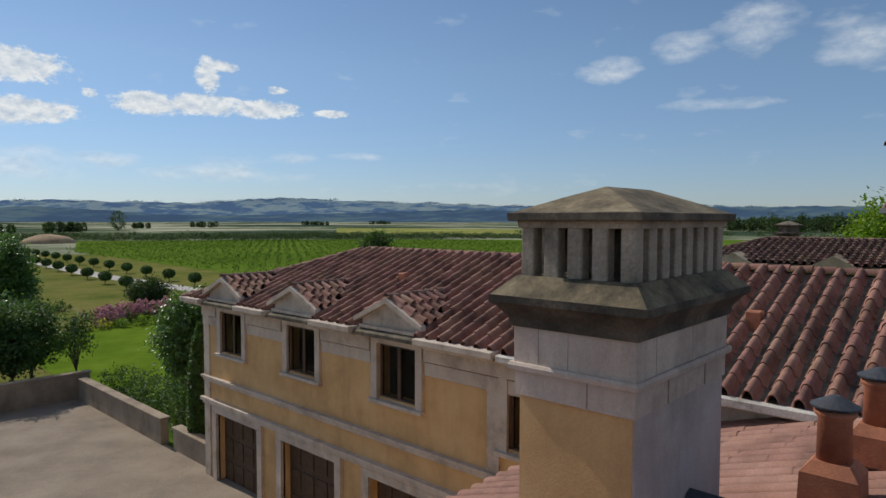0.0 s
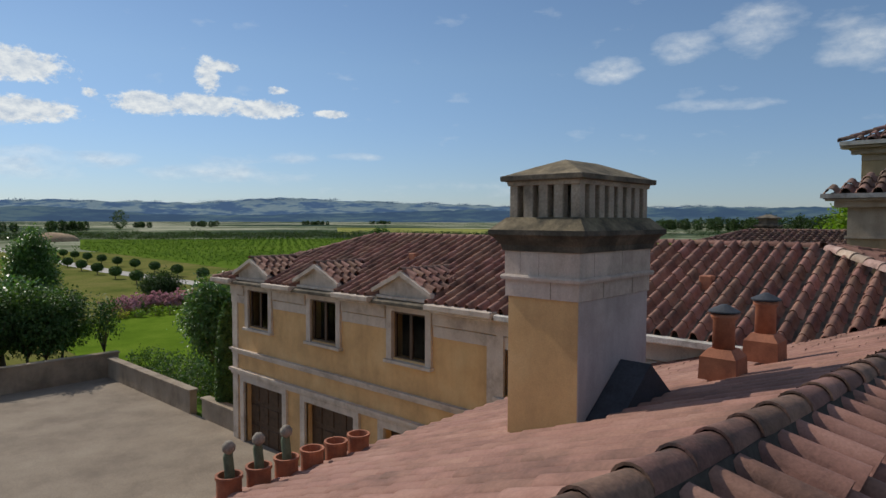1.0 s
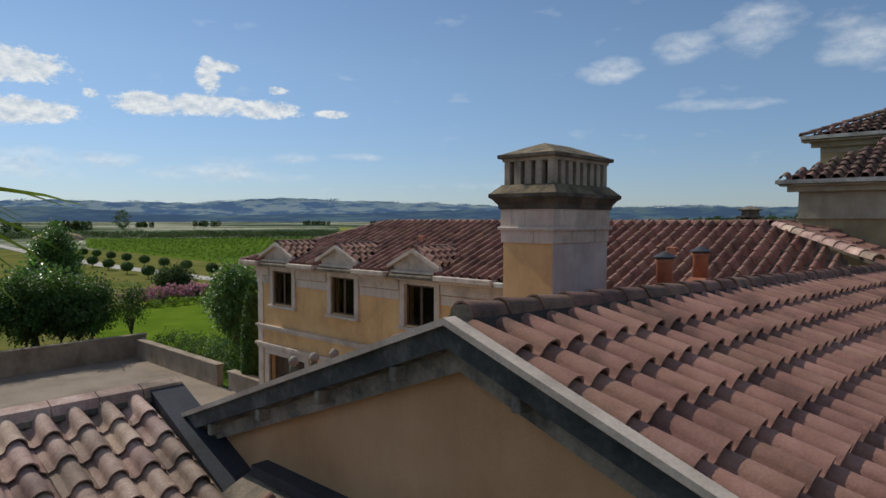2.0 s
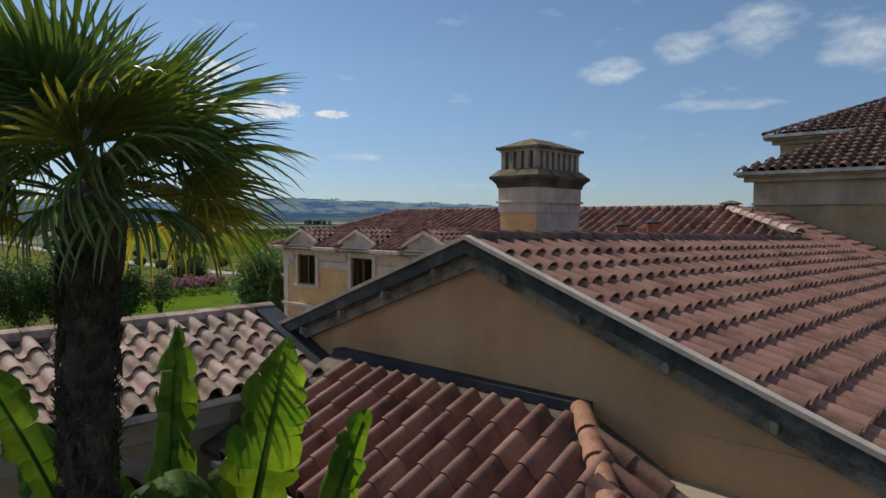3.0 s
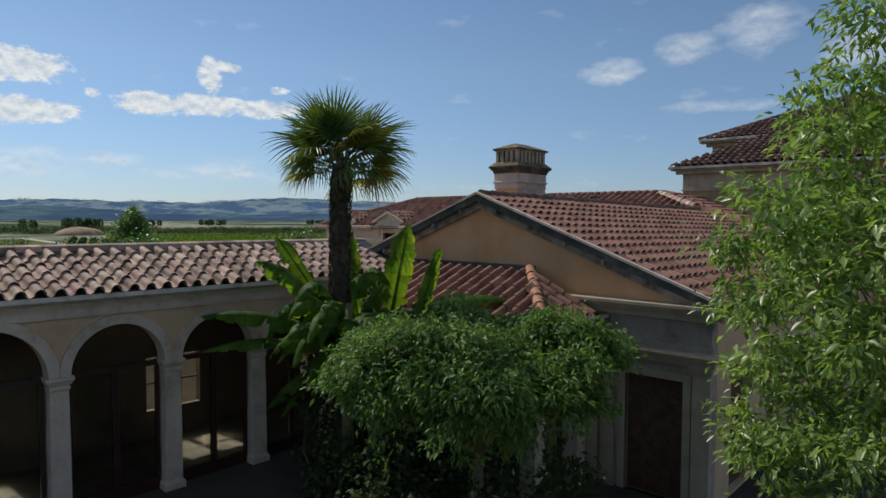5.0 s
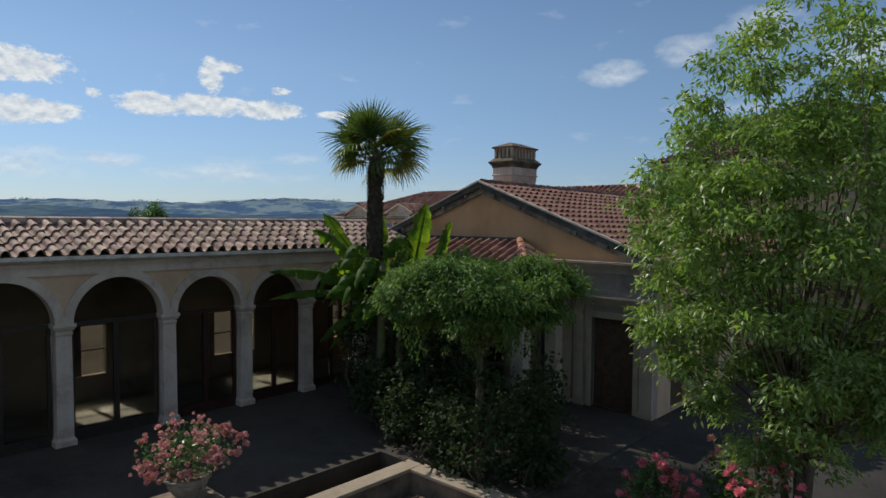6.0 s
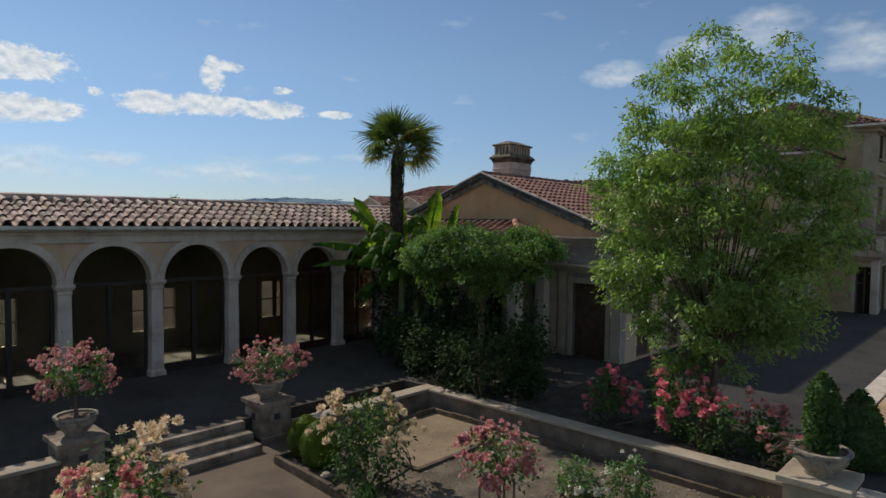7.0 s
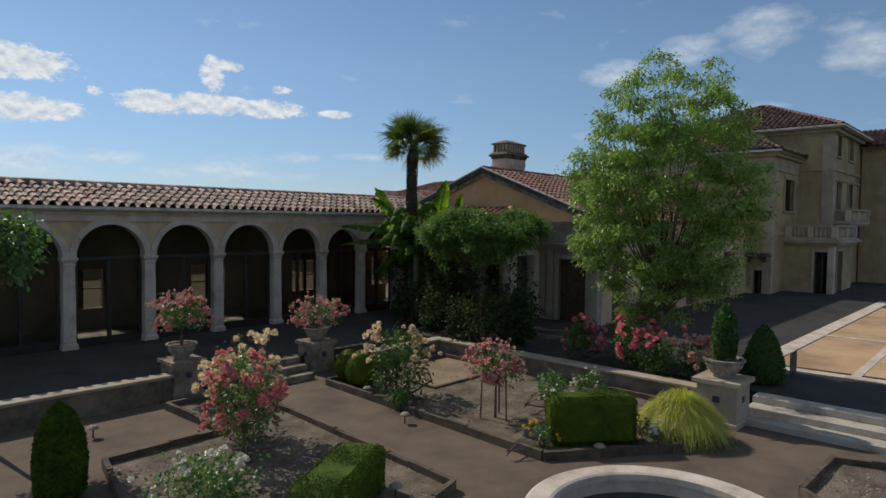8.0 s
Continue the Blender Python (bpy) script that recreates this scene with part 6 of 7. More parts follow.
# trees round the yard
tree("tree", "dense dark tree with a pointed top", (21.2, 51.0, G), (21.2, 51.0, 3.3), (1.75, 1.75, 3.45), 900, 16, 0.24, 0.24, 71, LEAF, 0.18, 1.2, lump=0.16)
tree("tree", "broad dark tree behind the yard wall", (15.6, 35.2, G), (15.6, 35.2, 2.6), (2.4, 2.2, 1.8), 460, 14, 0.26, 0.28, 72, LEAF, 0.2, 1.2, lump=0.2)
for i, (x, y, h_) in enumerate(((18.0, 33.6, 3.9), (16.9, 32.4, 4.0), (14.6, 33.2, 4.3), (16.2, 33.0, 4.1), (12.4, 33.2, 4.4), (10.0, 33.6, 4.2), (7.5, 34.0, 4.3))):
    tree("tree", "glossy green tree planted behind the yard wall", (x, y, G), (x, y, h_ * 0.60), (1.4, 1.35, h_ * 0.42), 420, 14, 0.17, 0.19, 80 + i, LEAF_DARK, 0.07, 0.9, group="wall trees")
tree("sapling", "young leafy tree on a thin stem", (19.4, 31.5, G), (19.45, 31.6, 2.35), (0.85, 0.85, 1.15), 130, 12, 0.15, 0.15, 91, LEAF_DARK, 0.05, 1.0, limbs=20)
tree("tree", "rounded leafy tree beside the house corner", (21.2, 22.6, G), (20.9, 22.4, 3.35), (1.35, 1.35, 1.85), 760, 15, 0.16, 0.16, 92, LEAF, 0.09, 1.0)
clipped("cypress", "narrow dark cypress against the house corner", turned([(0.05, 0), (0.36, 0.3), (0.42, 1.4), (0.36, 3.0), (0.2, 4.2), (0.02, 4.7)]), (19.4, 18.65, G), 0, 5200, 93, "tree", size=0.10, leaf=LEAF_DARK)
for i, (x, y, r, h_) in enumerate(((20.4, 19.9, 0.8, 0.75), (20.3, 21.6, 0.9, 0.8), (20.5, 23.4, 0.95, 0.75), (20.4, 25.2, 1.0, 0.7), (20.6, 27.0, 0.9, 0.75), (20.4, 28.6, 0.9, 0.7), (22.3, 24.6, 1.0, 0.8), (22.2, 27.0, 0.9, 0.6))):
    bush("shrub", "loose green shrub behind the low yard wall", (x, y, G), (r, r, h_), 900, 0.12, 100 + i, LEAF_DARK, group="border shrubs")
tree("tree", "bright green broadleaf tree beyond the roofs", (56, 2.6, G), (56, 2.6, 5.6), (4.2, 3.6, 3.6), 1500, 14, 0.3, 0.34, 131, LEAF_BRIGHT, 0.3, 2.0)
tree("tree", "lone dark tree at the field's edge", (*away(41.6, 92), G), (*away(41.6, 92), 4.6), (2.0, 2.0, 1.7), 200, 12, 0.4, 0.35, 132, LEAF_DARK, 0.12, 1.6)

# yard walls
for n_, dims in (("wall_yard_1", ((-12, 19.3, 29.3, 29.6, G, 0.95), (-12, 19.35, 29.25, 29.65, 0.95, 1.03))), ("wall_yard_2", ((18.75, 19.05, 20.5, 29.25, G, 0.72), (18.7, 19.1, 20.45, 29.25, 0.72, 0.8))), ("wall_yard_3", ((18.85, 19.15, 16.8, 19.7, G, 0.55), (18.8, 19.2, 16.8, 19.75, 0.55, 0.63)))):
    tagged(link(n_, boxes(*dims, bevel=0.012), YARD_WALL), "low rendered yard wall with a flat coping", "wall", kind="structure")

# neighbour's roof
nb = thing("outbuilding", "far ochre building with a hipped tile roof and pediments", "house")
part("wall", boxes((40.4, 48, -8, 9.5, G, 6.02)), STUCCO_PALE, nb)
part("cornice", boxes((40.0, 48.4, -8.4, 9.9, 6.02, 6.14)), GUTTER, nb)
deck("roof_deck", [(40.0, 10.0, 6.16), (40.0, -8, 6.16), (44.2, -8, 7.16), (44.2, 6.9, 7.16)], nb, STONE_DARK)
deck("roof_deck", [(40.0, 10.0, 6.16), (44.2, 6.9, 7.16), (48.4, 10.0, 6.16)], nb, STONE_DARK)
slope(nb, (40.0, 0, 6.18), (0, 1, 0), (4.2, 0, 1.0), lambda u, v: u < 10 - v * 0.72 and v < 4.25, -8, 10, 4.4, TILE_DARK)
caps(nb, (44.2, -8, 7.18), (44.2, 6.9, 7.18), TILE_DARK)
caps(nb, (40.0, 10.0, 6.2), (44.2, 6.9, 7.2), TILE_DARK)
for c in (7.3, 3.2, -0.9):
    part("pediment", prism([(c - 0.95, 6.1), (c + 0.95, 6.1), (c, 6.62)], "x", 39.85, 41.4), VILLA_STONE, nb)
part("chimney", lathe([(0.42, 6.6), (0.42, 7.35), (0.60, 7.42), (0.60, 7.5), (0.40, 7.52), (0.38, 7.82), (0.55, 7.85), (0.55, 7.9), (0.1, 8.08)], square=True, at=(45.0, 6.2, 0)), STONE_DARK, nb)

# ---- palm ----
PALM_X, PALM_Y = 4.09, -2.94
palm = thing("palm_tree", "fan palm with a shaggy dark trunk and green fronds", "palm", (PALM_X, PALM_Y, 0.45))
bm = tube(bmesh.new(), [(0.03 * math.sin(i * 0.35), 0.03 * i / 6, i * 0.321) for i in range(21)], [0.172 if i % 2 else 0.156 for i in range(21)], 14)
for v in bm.verts:
    v.co += Vector((noise.noise(v.co * 9), noise.noise(v.co * 9 + Vector((5, 5, 5))), 0)) * 0.05
part("trunk", bm, PALMBARK, palm, "shaggy fibrous dark brown trunk", True)
part("crown_heart", lathe([(0.16, 5.8), (0.20, 6.05), (0.215, 6.3), (0.17, 6.5), (0.05, 6.66)], 14, at=(0.05, 0.1, 0)), PALMBARK, palm, "fibrous brown heart of the crown", True)
rng = np.random.default_rng(8)
n = 2600
a, z = rng.uniform(0, 6.283, n), rng.uniform(0.1, 6.2, n)
pts = np.stack((0.17 * np.cos(a) + 0.03 * np.sin(z / 0.31 * 0.35), 0.17 * np.sin(a) + 0.1 * z / 6.2, z), 1)
leaves("fibre", pts, np.stack((np.cos(a) * 0.35, np.sin(a) * 0.35, rng.choice((-1, 0.7), n)), 1), 0.13, PALMBARK, palm, rng, wide=0.35, kind="stuff")


def frond_mesh(seed, material, droop):
    """A pleated fan on a bare stalk: blades joined near the stalk, free, tapering and hanging outside."""
    rnd = random.Random(seed)
    bm = bmesh.new()
    pet = rnd.uniform(0.5, 0.68)
    tube(bm, [(0, 0, 0), (0, pet * 0.5, 0.05), (0, pet, 0.03)], [0.018, 0.012, 0.010], 5)
    k = 30
    step = radians(205) / (k - 1)
    for i in range(k):
        a = radians(-107.5) + step * i
        length = (0.88 - 0.26 * (abs(i / (k - 1) - 0.5) * 2) ** 2) * rnd.uniform(0.9, 1.05)
        bend = droop * rnd.uniform(0.7, 1.35)
        off = rnd.uniform(-0.05, 0.05)
        prev, run, fall, last = None, 0.0, 0.0, 0.0
        for q, w in ((0.03, 1.0), (0.30, 1.0), (0.42, 0.98), (0.55, 0.76), (0.70, 0.54), (0.85, 0.32), (1.0, 0.03)):
            phi = min(1.9, bend * max(0.0, q - 0.32) * 1.9)
            run += (q - last) * length * math.cos(phi)
            fall += (q - last) * length * math.sin(phi)
            last = q
            aa = a + off * max(0, q - 0.4) * 2
            d, s = Vector((math.sin(aa), math.cos(aa), 0)), Vector((math.cos(aa), -math.sin(aa), 0))
            half = length * math.tan(step / 2) * min(q, 0.46) * w
            c = Vector((0, pet, 0.03)) + d * run + Vector((0, 0, 0.05 * q - fall - 0.16 * abs(math.sin(a)) * q * q))
            lift = Vector((0, 0, min(0.022, half * 0.8)))
            row = [bm.verts.new(c - s * half + lift), bm.verts.new(c), bm.verts.new(c + s * half + lift)]
            if prev:
                bm.faces.new((prev[0], prev[1], row[1], row[0]))
                bm.faces.new((prev[1], prev[2], row[2], row[1]))
            prev = row
    me = bpy.data.meshes.new("frond")
    bm.to_mesh(me)
    bm.free()
    me.materials.append(material)
    return me


PALM_GOLD = mat("golden_palm_frond", (0.24, 0.22, 0.045), 0.45, scale=1.5, fine=20, bump=0, spread=0.3, through_tint=(1.4, 1.4, 0.7), translucent=0.5)
FRONDS = [frond_mesh(3 + i, PALM, q) for i, q in enumerate((0.1, 0.2, 0.4, 0.65, 0.9, 1.15))]
GOLD = [frond_mesh(12, PALM_GOLD, 0.3), frond_mesh(13, PALM_GOLD, 0.6)]
DRY = [frond_mesh(9, PALM_DRY, 0.8)]
rnd = random.Random(21)
N_FROND = 40
for i in range(N_FROND):
    u = i / (N_FROND - 1)
    el = 82 - 88 * u ** 0.95 + rnd.uniform(-8, 8)
    az = i * 137.5 + rnd.uniform(-22, 22)
    kind_ = DRY[0] if u > 0.9 and i % 3 == 0 else GOLD[i % 2] if (i % 9 == 4 and u > 0.3) or (i % 4 == 1 and u > 0.8) else FRONDS[min(5, int(u * 5) + i % 2)]
    fr = new("frond", kind_)
    fr.parent = palm
    fr.matrix_basis = pose(0.08, 0.12, 6.36 + 0.26 * (1 - u), 0, 0, az) @ pose(0, 0.05, 0, el, rnd.uniform(-28, 28), 0) @ Matrix.Scale(rnd.uniform(0.9, 1.14), 4)

# ---- banana plant ----
ban = thing("banana_plant", "banana plant with broad torn sunlit leaves", "banana plant", (4.55, -2.9, 0.45))
bm = bmesh.new()
for dx, dy, h_ in ((0, 0, 3.2), (-0.65, -0.4, 3.9), (0.35, -0.5, 3.0), (-0.2, -0.6, 2.5)):
    tube(bm, [(dx, dy, 0), (dx, dy, h_ * 0.5), (dx * 0.9, dy * 0.9, h_)], [0.14, 0.11, 0.07], 9)
part("pseudostem", bm, mat("banana_stem", (0.12, 0.13, 0.05), 0.7, scale=4, fine=20), ban, "green-brown banana stems", True)


def banana_leaf(base, tip, arch, width, seed, face=(0.15, 0.1, 1), torn=1.0):
    rnd = random.Random(seed)
    base, tip = Vector(base) - ban.location, Vector(tip) - ban.location
    mid = (base + tip) / 2 + Vector((0, 0, arch))
    length = (mid - base).length + (tip - mid).length
    bm = bmesh.new()
    k = 26

    def at(t):
        return base * (1 - t) ** 2 + mid * 2 * t * (1 - t) + tip * t * t
    pts = []
    for i in range(k + 1):
        t = i / k
        p = at(t)
        d = (at(min(t + 0.02, 1)) - at(max(t - 0.02, 0))).normalized()
        side = d.cross(Vector(face)).normalized()
        up = side.cross(d)
        w = width * 0.5 * min(1, (t / 0.16) ** 0.7 if t > 0 else 0) * (1 - max(0, (t - 0.62) / 0.38) ** 2.2)
        pts.append((p, side, up, max(w, 0.012)))
    for s in (-1, 1):
        i = 1
        while i < k:
            n = min(k - i, rnd.choice((1, 2, 2, 3, 4) if torn else (5, 7, 9)))
            sag = rnd.uniform(0.15, 0.95) * torn + 0.12
            slip = rnd.uniform(-0.05, 0.10) * torn
            keep = rnd.uniform(0.75, 1.04)
            prev = None
            for j in range(i, i + n + 1):
                p, side, up, w = pts[j]
                edge = 0.86 if (j in (i, i + n) and torn) else 1.0
                fwd = (pts[min(j + 1, k)][0] - pts[max(j - 1, 0)][0]) * slip
                row = [p, p + side * s * w * 0.5 + up * (0.10 - sag * 0.18) * w, p + side * s * w * edge * keep * (1 - 0.28 * sag) + up * (-sag * w) + fwd * 6]
                verts = [bm.verts.new(q) for q in row]
                if prev:
                    bm.faces.new((prev[0], verts[0], verts[1], prev[1]))
                    bm.faces.new((prev[1], verts[1], verts[2], prev[2]))
                prev = verts
            i += n
    tube(bm, [p - up * 0.012 for p, side, up, w in pts[::3]], [0.026 - 0.018 * i / 9 for i in range(len(pts[::3]))], 5)
    part("leaf", bm, BANANA, ban, smooth=True)


UPRIGHT = (-0.55, -0.8, 0.25)
FLAT = (0.1, -0.25, 1)
for i, (b_, t_, ar, w, face, torn) in enumerate((
        ((4.95, -3.35, 4.05), (5.3, -3.5, 5.86), 0.05, 0.66, UPRIGHT, 0.3),
        ((5.2, -3.8, 3.7), (5.6, -4.1, 5.35), 0.2, 0.42, UPRIGHT, 1.0), ((5.0, -3.6, 3.9), (6.75, -5.05, 4.3), 0.5, 0.50, FLAT, 0.35),
        ((4.2, -2.5, 3.5), (2.2, -0.95, 4.05), 0.55, 0.46, FLAT, 0.8), ((4.1, -2.4, 3.3), (2.3, -0.75, 3.3), 0.45, 0.46, FLAT, 0.4),
        ((4.3, -2.3, 3.8), (3.73, -1.16, 5.56), 0.25, 0.52, (-0.5, -0.6, 0.6), 1.0), ((4.1, -2.5, 3.85), (2.82, -1.96, 5.12), 0.55, 0.50, (-0.3, -0.4, 0.85), 1.0),
        ((4.15, -2.6, 3.85), (3.1, -1.75, 3.5), 1.0, 0.46, (-0.3, -0.85, 0.3), 1.0),
        ((4.8, -3.6, 3.4), (5.9, -5.1, 3.2), 0.8, 0.42, FLAT, 1.0),
        ((4.6, -2.6, 3.8), (4.0, -1.2, 4.7), 0.5, 0.44, FLAT, 1.0), ((4.9, -2.8, 3.8), (5.8, -2.3, 4.6), 0.6, 0.44, FLAT, 1.0),
        ((4.5, -2.9, 3.7), (4.3, -2.3, 4.8), 0.5, 0.50, FLAT, 1.0), ((4.75, -2.5, 3.8), (5.26, -1.66, 5.72), 0.2, 0.50, UPRIGHT, 1.0),
        ((4.2, -2.8, 3.0), (3.0, -2.0, 2.3), 0.6, 0.40, FLAT, 1.0),
        ((4.15, -2.5, 3.1), (3.35, -1.9, 2.0), 0.3, 0.30, FLAT, 0.3))):
    banana_leaf(b_, t_, ar, w * (1.2 if face == FLAT else 1.0), 30 + i, face, torn)

rnd = random.Random(55)                    # the thicket before the palm's trunk
for i in range(24):
    a = i * 2.4 + rnd.uniform(-0.4, 0.4)
    b_ = (3.85 + 0.25 * math.cos(a), -3.3 + 0.25 * math.sin(a), rnd.uniform(3.5, 4.6))
    reach = rnd.uniform(0.6, 1.2)
    banana_leaf(b_, (b_[0] + reach * math.cos(a), b_[1] + reach * math.sin(a), b_[2] + rnd.uniform(-0.6, 0.3)), rnd.uniform(0.45, 0.85), rnd.uniform(0.44, 0.6), 130 + i, FLAT, 1.0)
rnd = random.Random(77)
for i in range(20):
    a = i * 2.4 + rnd.uniform(-0.3, 0.3)
    b_ = (4.55 + 0.35 * math.cos(a), -3.05 + 0.45 * math.sin(a), rnd.uniform(2.7, 3.8))
    reach = rnd.uniform(0.8, 1.5)
    banana_leaf(b_, (b_[0] + reach * math.cos(a), b_[1] + reach * math.sin(a), b_[2] + rnd.uniform(-0.7, 0.35)), rnd.uniform(0.5, 0.9), rnd.uniform(0.44, 0.6), 90 + i, FLAT, 1.0)

# ---- trees of the court ----
lobed_tree("weeping_tree", "umbrella-shaped tree with dense drooping leaves", (3.2, -7.1, 0.45), (3.15, -7.1, 3.92), (2.1, 2.1, 1.04), 78, 5200, 0.098, 140, LEAF_GLOSSY, 0.09, 2.2, lobe_r=(0.32, 0.72), wide=0.62, limbs=50, low=0.9, hang=0.3)
lobed_tree("tree", "tall airy many-stemmed tree with light green leaves", (3.75, -12.75, 0.45), (3.72, -12.72, 5.0), (1.95, 2.9, 3.9), 400, 1050, 0.12, 141, LEAF_TREE, 0.06, 1.6, stems=6, lobe_r=(0.24, 0.5), wide=0.62, limbs=90, low=0.55)
tree("tree", "small leafy standard tree on the terrace", (-9.95, -6.0, 0.0), (-9.95, -6.0, 3.75), (0.95, 0.95, 0.6), 260, 16, 0.12, 0.11, 142, LEAF, 0.05, 2.4, droop=0.8)
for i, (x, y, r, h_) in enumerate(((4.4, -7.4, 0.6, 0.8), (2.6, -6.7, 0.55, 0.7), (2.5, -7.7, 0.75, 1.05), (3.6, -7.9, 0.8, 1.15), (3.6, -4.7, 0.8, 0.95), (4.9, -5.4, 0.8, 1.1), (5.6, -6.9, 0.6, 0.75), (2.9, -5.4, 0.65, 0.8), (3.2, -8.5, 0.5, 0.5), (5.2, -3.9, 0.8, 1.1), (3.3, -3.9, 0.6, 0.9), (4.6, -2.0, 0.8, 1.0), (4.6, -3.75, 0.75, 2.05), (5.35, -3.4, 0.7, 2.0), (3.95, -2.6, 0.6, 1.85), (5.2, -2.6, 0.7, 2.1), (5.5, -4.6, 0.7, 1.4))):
    bush("shrub", "shrub with leaves darkened for the shaded corner bed", (x, y, 0.45), (r, r, h_), 1200, 0.12, 150 + i, LEAF_SHADE, group="corner shrubs")

# ---- garden beds ----
EDGE = mat("bed_edging_stone", (0.105, 0.08, 0.058), 0.95, dark=(0.05, 0.042, 0.03), light=(0.17, 0.13, 0.095), scale=2.2, fine=40, bump=0.5, spread=0.15)


def inside_of(outline, x, y):
    hit = False
    for (ax, ay), (bx, by) in zip(outline, outline[1:] + outline[:1]):
        if (ay > y) != (by > y) and x < ax + (y - ay) / (by - ay) * (bx - ax):
            hit = not hit
    return hit


CHIP_SHAPE = ([(-0.5, -0.35, 0), (0.5, -0.3, 0), (0.4, 0.4, 0), (-0.4, 0.3, 0), (0.05, 0, 0.35)], [(0, 1, 4), (1, 2, 4), (2, 3, 4), (3, 0, 4)])
CHIP = mat("bark_and_stone_chips", (0.17, 0.14, 0.11), 0.95, dark=(0.08, 0.065, 0.05), light=(0.33, 0.28, 0.22), scale=30, fine=80, bump=0.2, spread=0.5)


def litter(outline, n, seed, parent):
    """Chips, clods and dropped petals lying on a bed."""
    rng = np.random.default_rng(seed)
    xs, ys = [p[0] for p in outline], [p[1] for p in outline]
    rows = []
    while len(rows) < n:
        x, y = rng.uniform(min(xs), max(xs)), rng.uniform(min(ys), max(ys))
        if inside_of(outline, x, y) and noise.noise(Vector((x * 0.9, y * 0.9, seed))) > rng.uniform(-0.5, 0.5):
            rows.append(pose(x, y, 0.05, rng.uniform(-15, 15), rng.uniform(-15, 15), rng.uniform(0, 360)) @ Matrix.Scale(rng.uniform(0.02, 0.07), 4))
    joined("litter", CHIP_SHAPE, rows, CHIP, parent, smooth=False)


def bed(outline, label, h_=0.17):
    t = thing("flower_bed", label, "flower bed")
    bm = bmesh.new()
    prism(outline, "z", -0.02, 0.05, bm)
    soil = part("soil", bm, SOIL, t)
    litter(outline, 1600, len(outline) + 3, t)
    k = len(outline)
    for i in range(k):
        a, b = Vector(outline[i]), Vector(outline[(i + 1) % k])
        n = max(1, round((b - a).length / 0.62))
        d = (b - a) / n
        s = Vector((-d.y, d.x)).normalized() * 0.045
        for j in range(n):
            p, q = a + d * (j + 0.006), a + d * (j + 0.994)
            hh = h_ + 0.012 * math.sin(i * 5 + j * 2.3)
            part("edging_stone", prism([p - s, q - s, q + s, p + s], "z", -0.05, hh), EDGE, t)
    return t


bed([(-2.75, -6.75), (1.75, -6.75), (1.75, -14.9), (-0.9, -15.4), (-3.2, -13.7)], "raked garden bed with a low stone edging")
bed([(-6.58, -6.0), (-5.0, -6.0), (-4.87, -8.3), (-5.1, -11.2), (-5.25, -13.4), (-7.2, -13.9), (-9.4, -11.6), (-8.75, -8.5), (-6.5, -8.45)], "raked rose bed with a low stone edging")
bed([(-1.6, -17.5), (0.3, -17.55), (0.9, -19.2), (0.6, -23.0), (-2.4, -23.0), (-2.9, -19.0)], "stone-edged garden bed by the steps")
tagged(link("sand_panel", boxes((-1.11, 1.7, -9.06, -6.8, 0.03, 0.058)), BED_SAND), "pale raked sand inside the wall's corner", "sand", kind="structure")
tagged(link("bed_divider", boxes((-1.2, 1.7, -9.15, -9.06, 0.04, 0.10), (-1.2, -1.11, -9.06, -6.9, 0.04, 0.10)), EDGE), "thin edging strip across the bed", "edging", kind="structure")

# steps to the terrace and the court
for i in range(3):
    tagged(link("step", boxes((-5.2, -2.6, -6.02 + 0.34 * i, -5.0, -0.02 if i == 0 else 0.165 * i, 0.165 * (i + 1)), bevel=0.015), OLD_STONE), "worn stone step up to the terrace", "step", group="terrace steps", kind="structure")
for i in range(3):
    tagged(link("step", boxes((1.55 + 0.44 * i, 2.85, -24.0, -15.55, -0.02 if i == 0 else 0.15 * i, 0.15 * (i + 1)), bevel=0.015), PALE_STONE), "broad pale stone step up to the court", "step", group="court steps", kind="structure")


def pedestal(at, h_, w, label, stone=OLD_STONE):
    t = thing("pedestal", label, "pedestal", at)
    part("base", lathe([(w * 1.06, 0), (w * 1.06, 0.10), (w, 0.12)], square=True), stone, t)
    part("die", lathe([(w, 0.12), (w * 0.98, h_ - 0.1), (w, h_ - 0.1)], square=True), stone, t)
    part("coping", lathe([(w * 1.18, h_ - 0.1), (w * 1.18, h_ - 0.01), (w * 1.1, h_)], square=True), stone, t)
    for s in (-1, 1):
        part("lamp_recess", boxes((-0.07, 0.07, s * w - 0.012 * (s < 0), s * w + 0.012 * (s > 0), h_ * 0.52, h_ * 0.52 + 0.13)), LEAD, t)
        part("lamp_recess", boxes((s * w - 0.012 * (s < 0), s * w + 0.012 * (s > 0), -0.07, 0.07, h_ * 0.52, h_ * 0.52 + 0.13)), LEAD, t)
    return t


POT = mat("weathered_cast_pot", (0.29, 0.25, 0.20), 0.85, dark=(0.13, 0.115, 0.095), scale=5, fine=40)


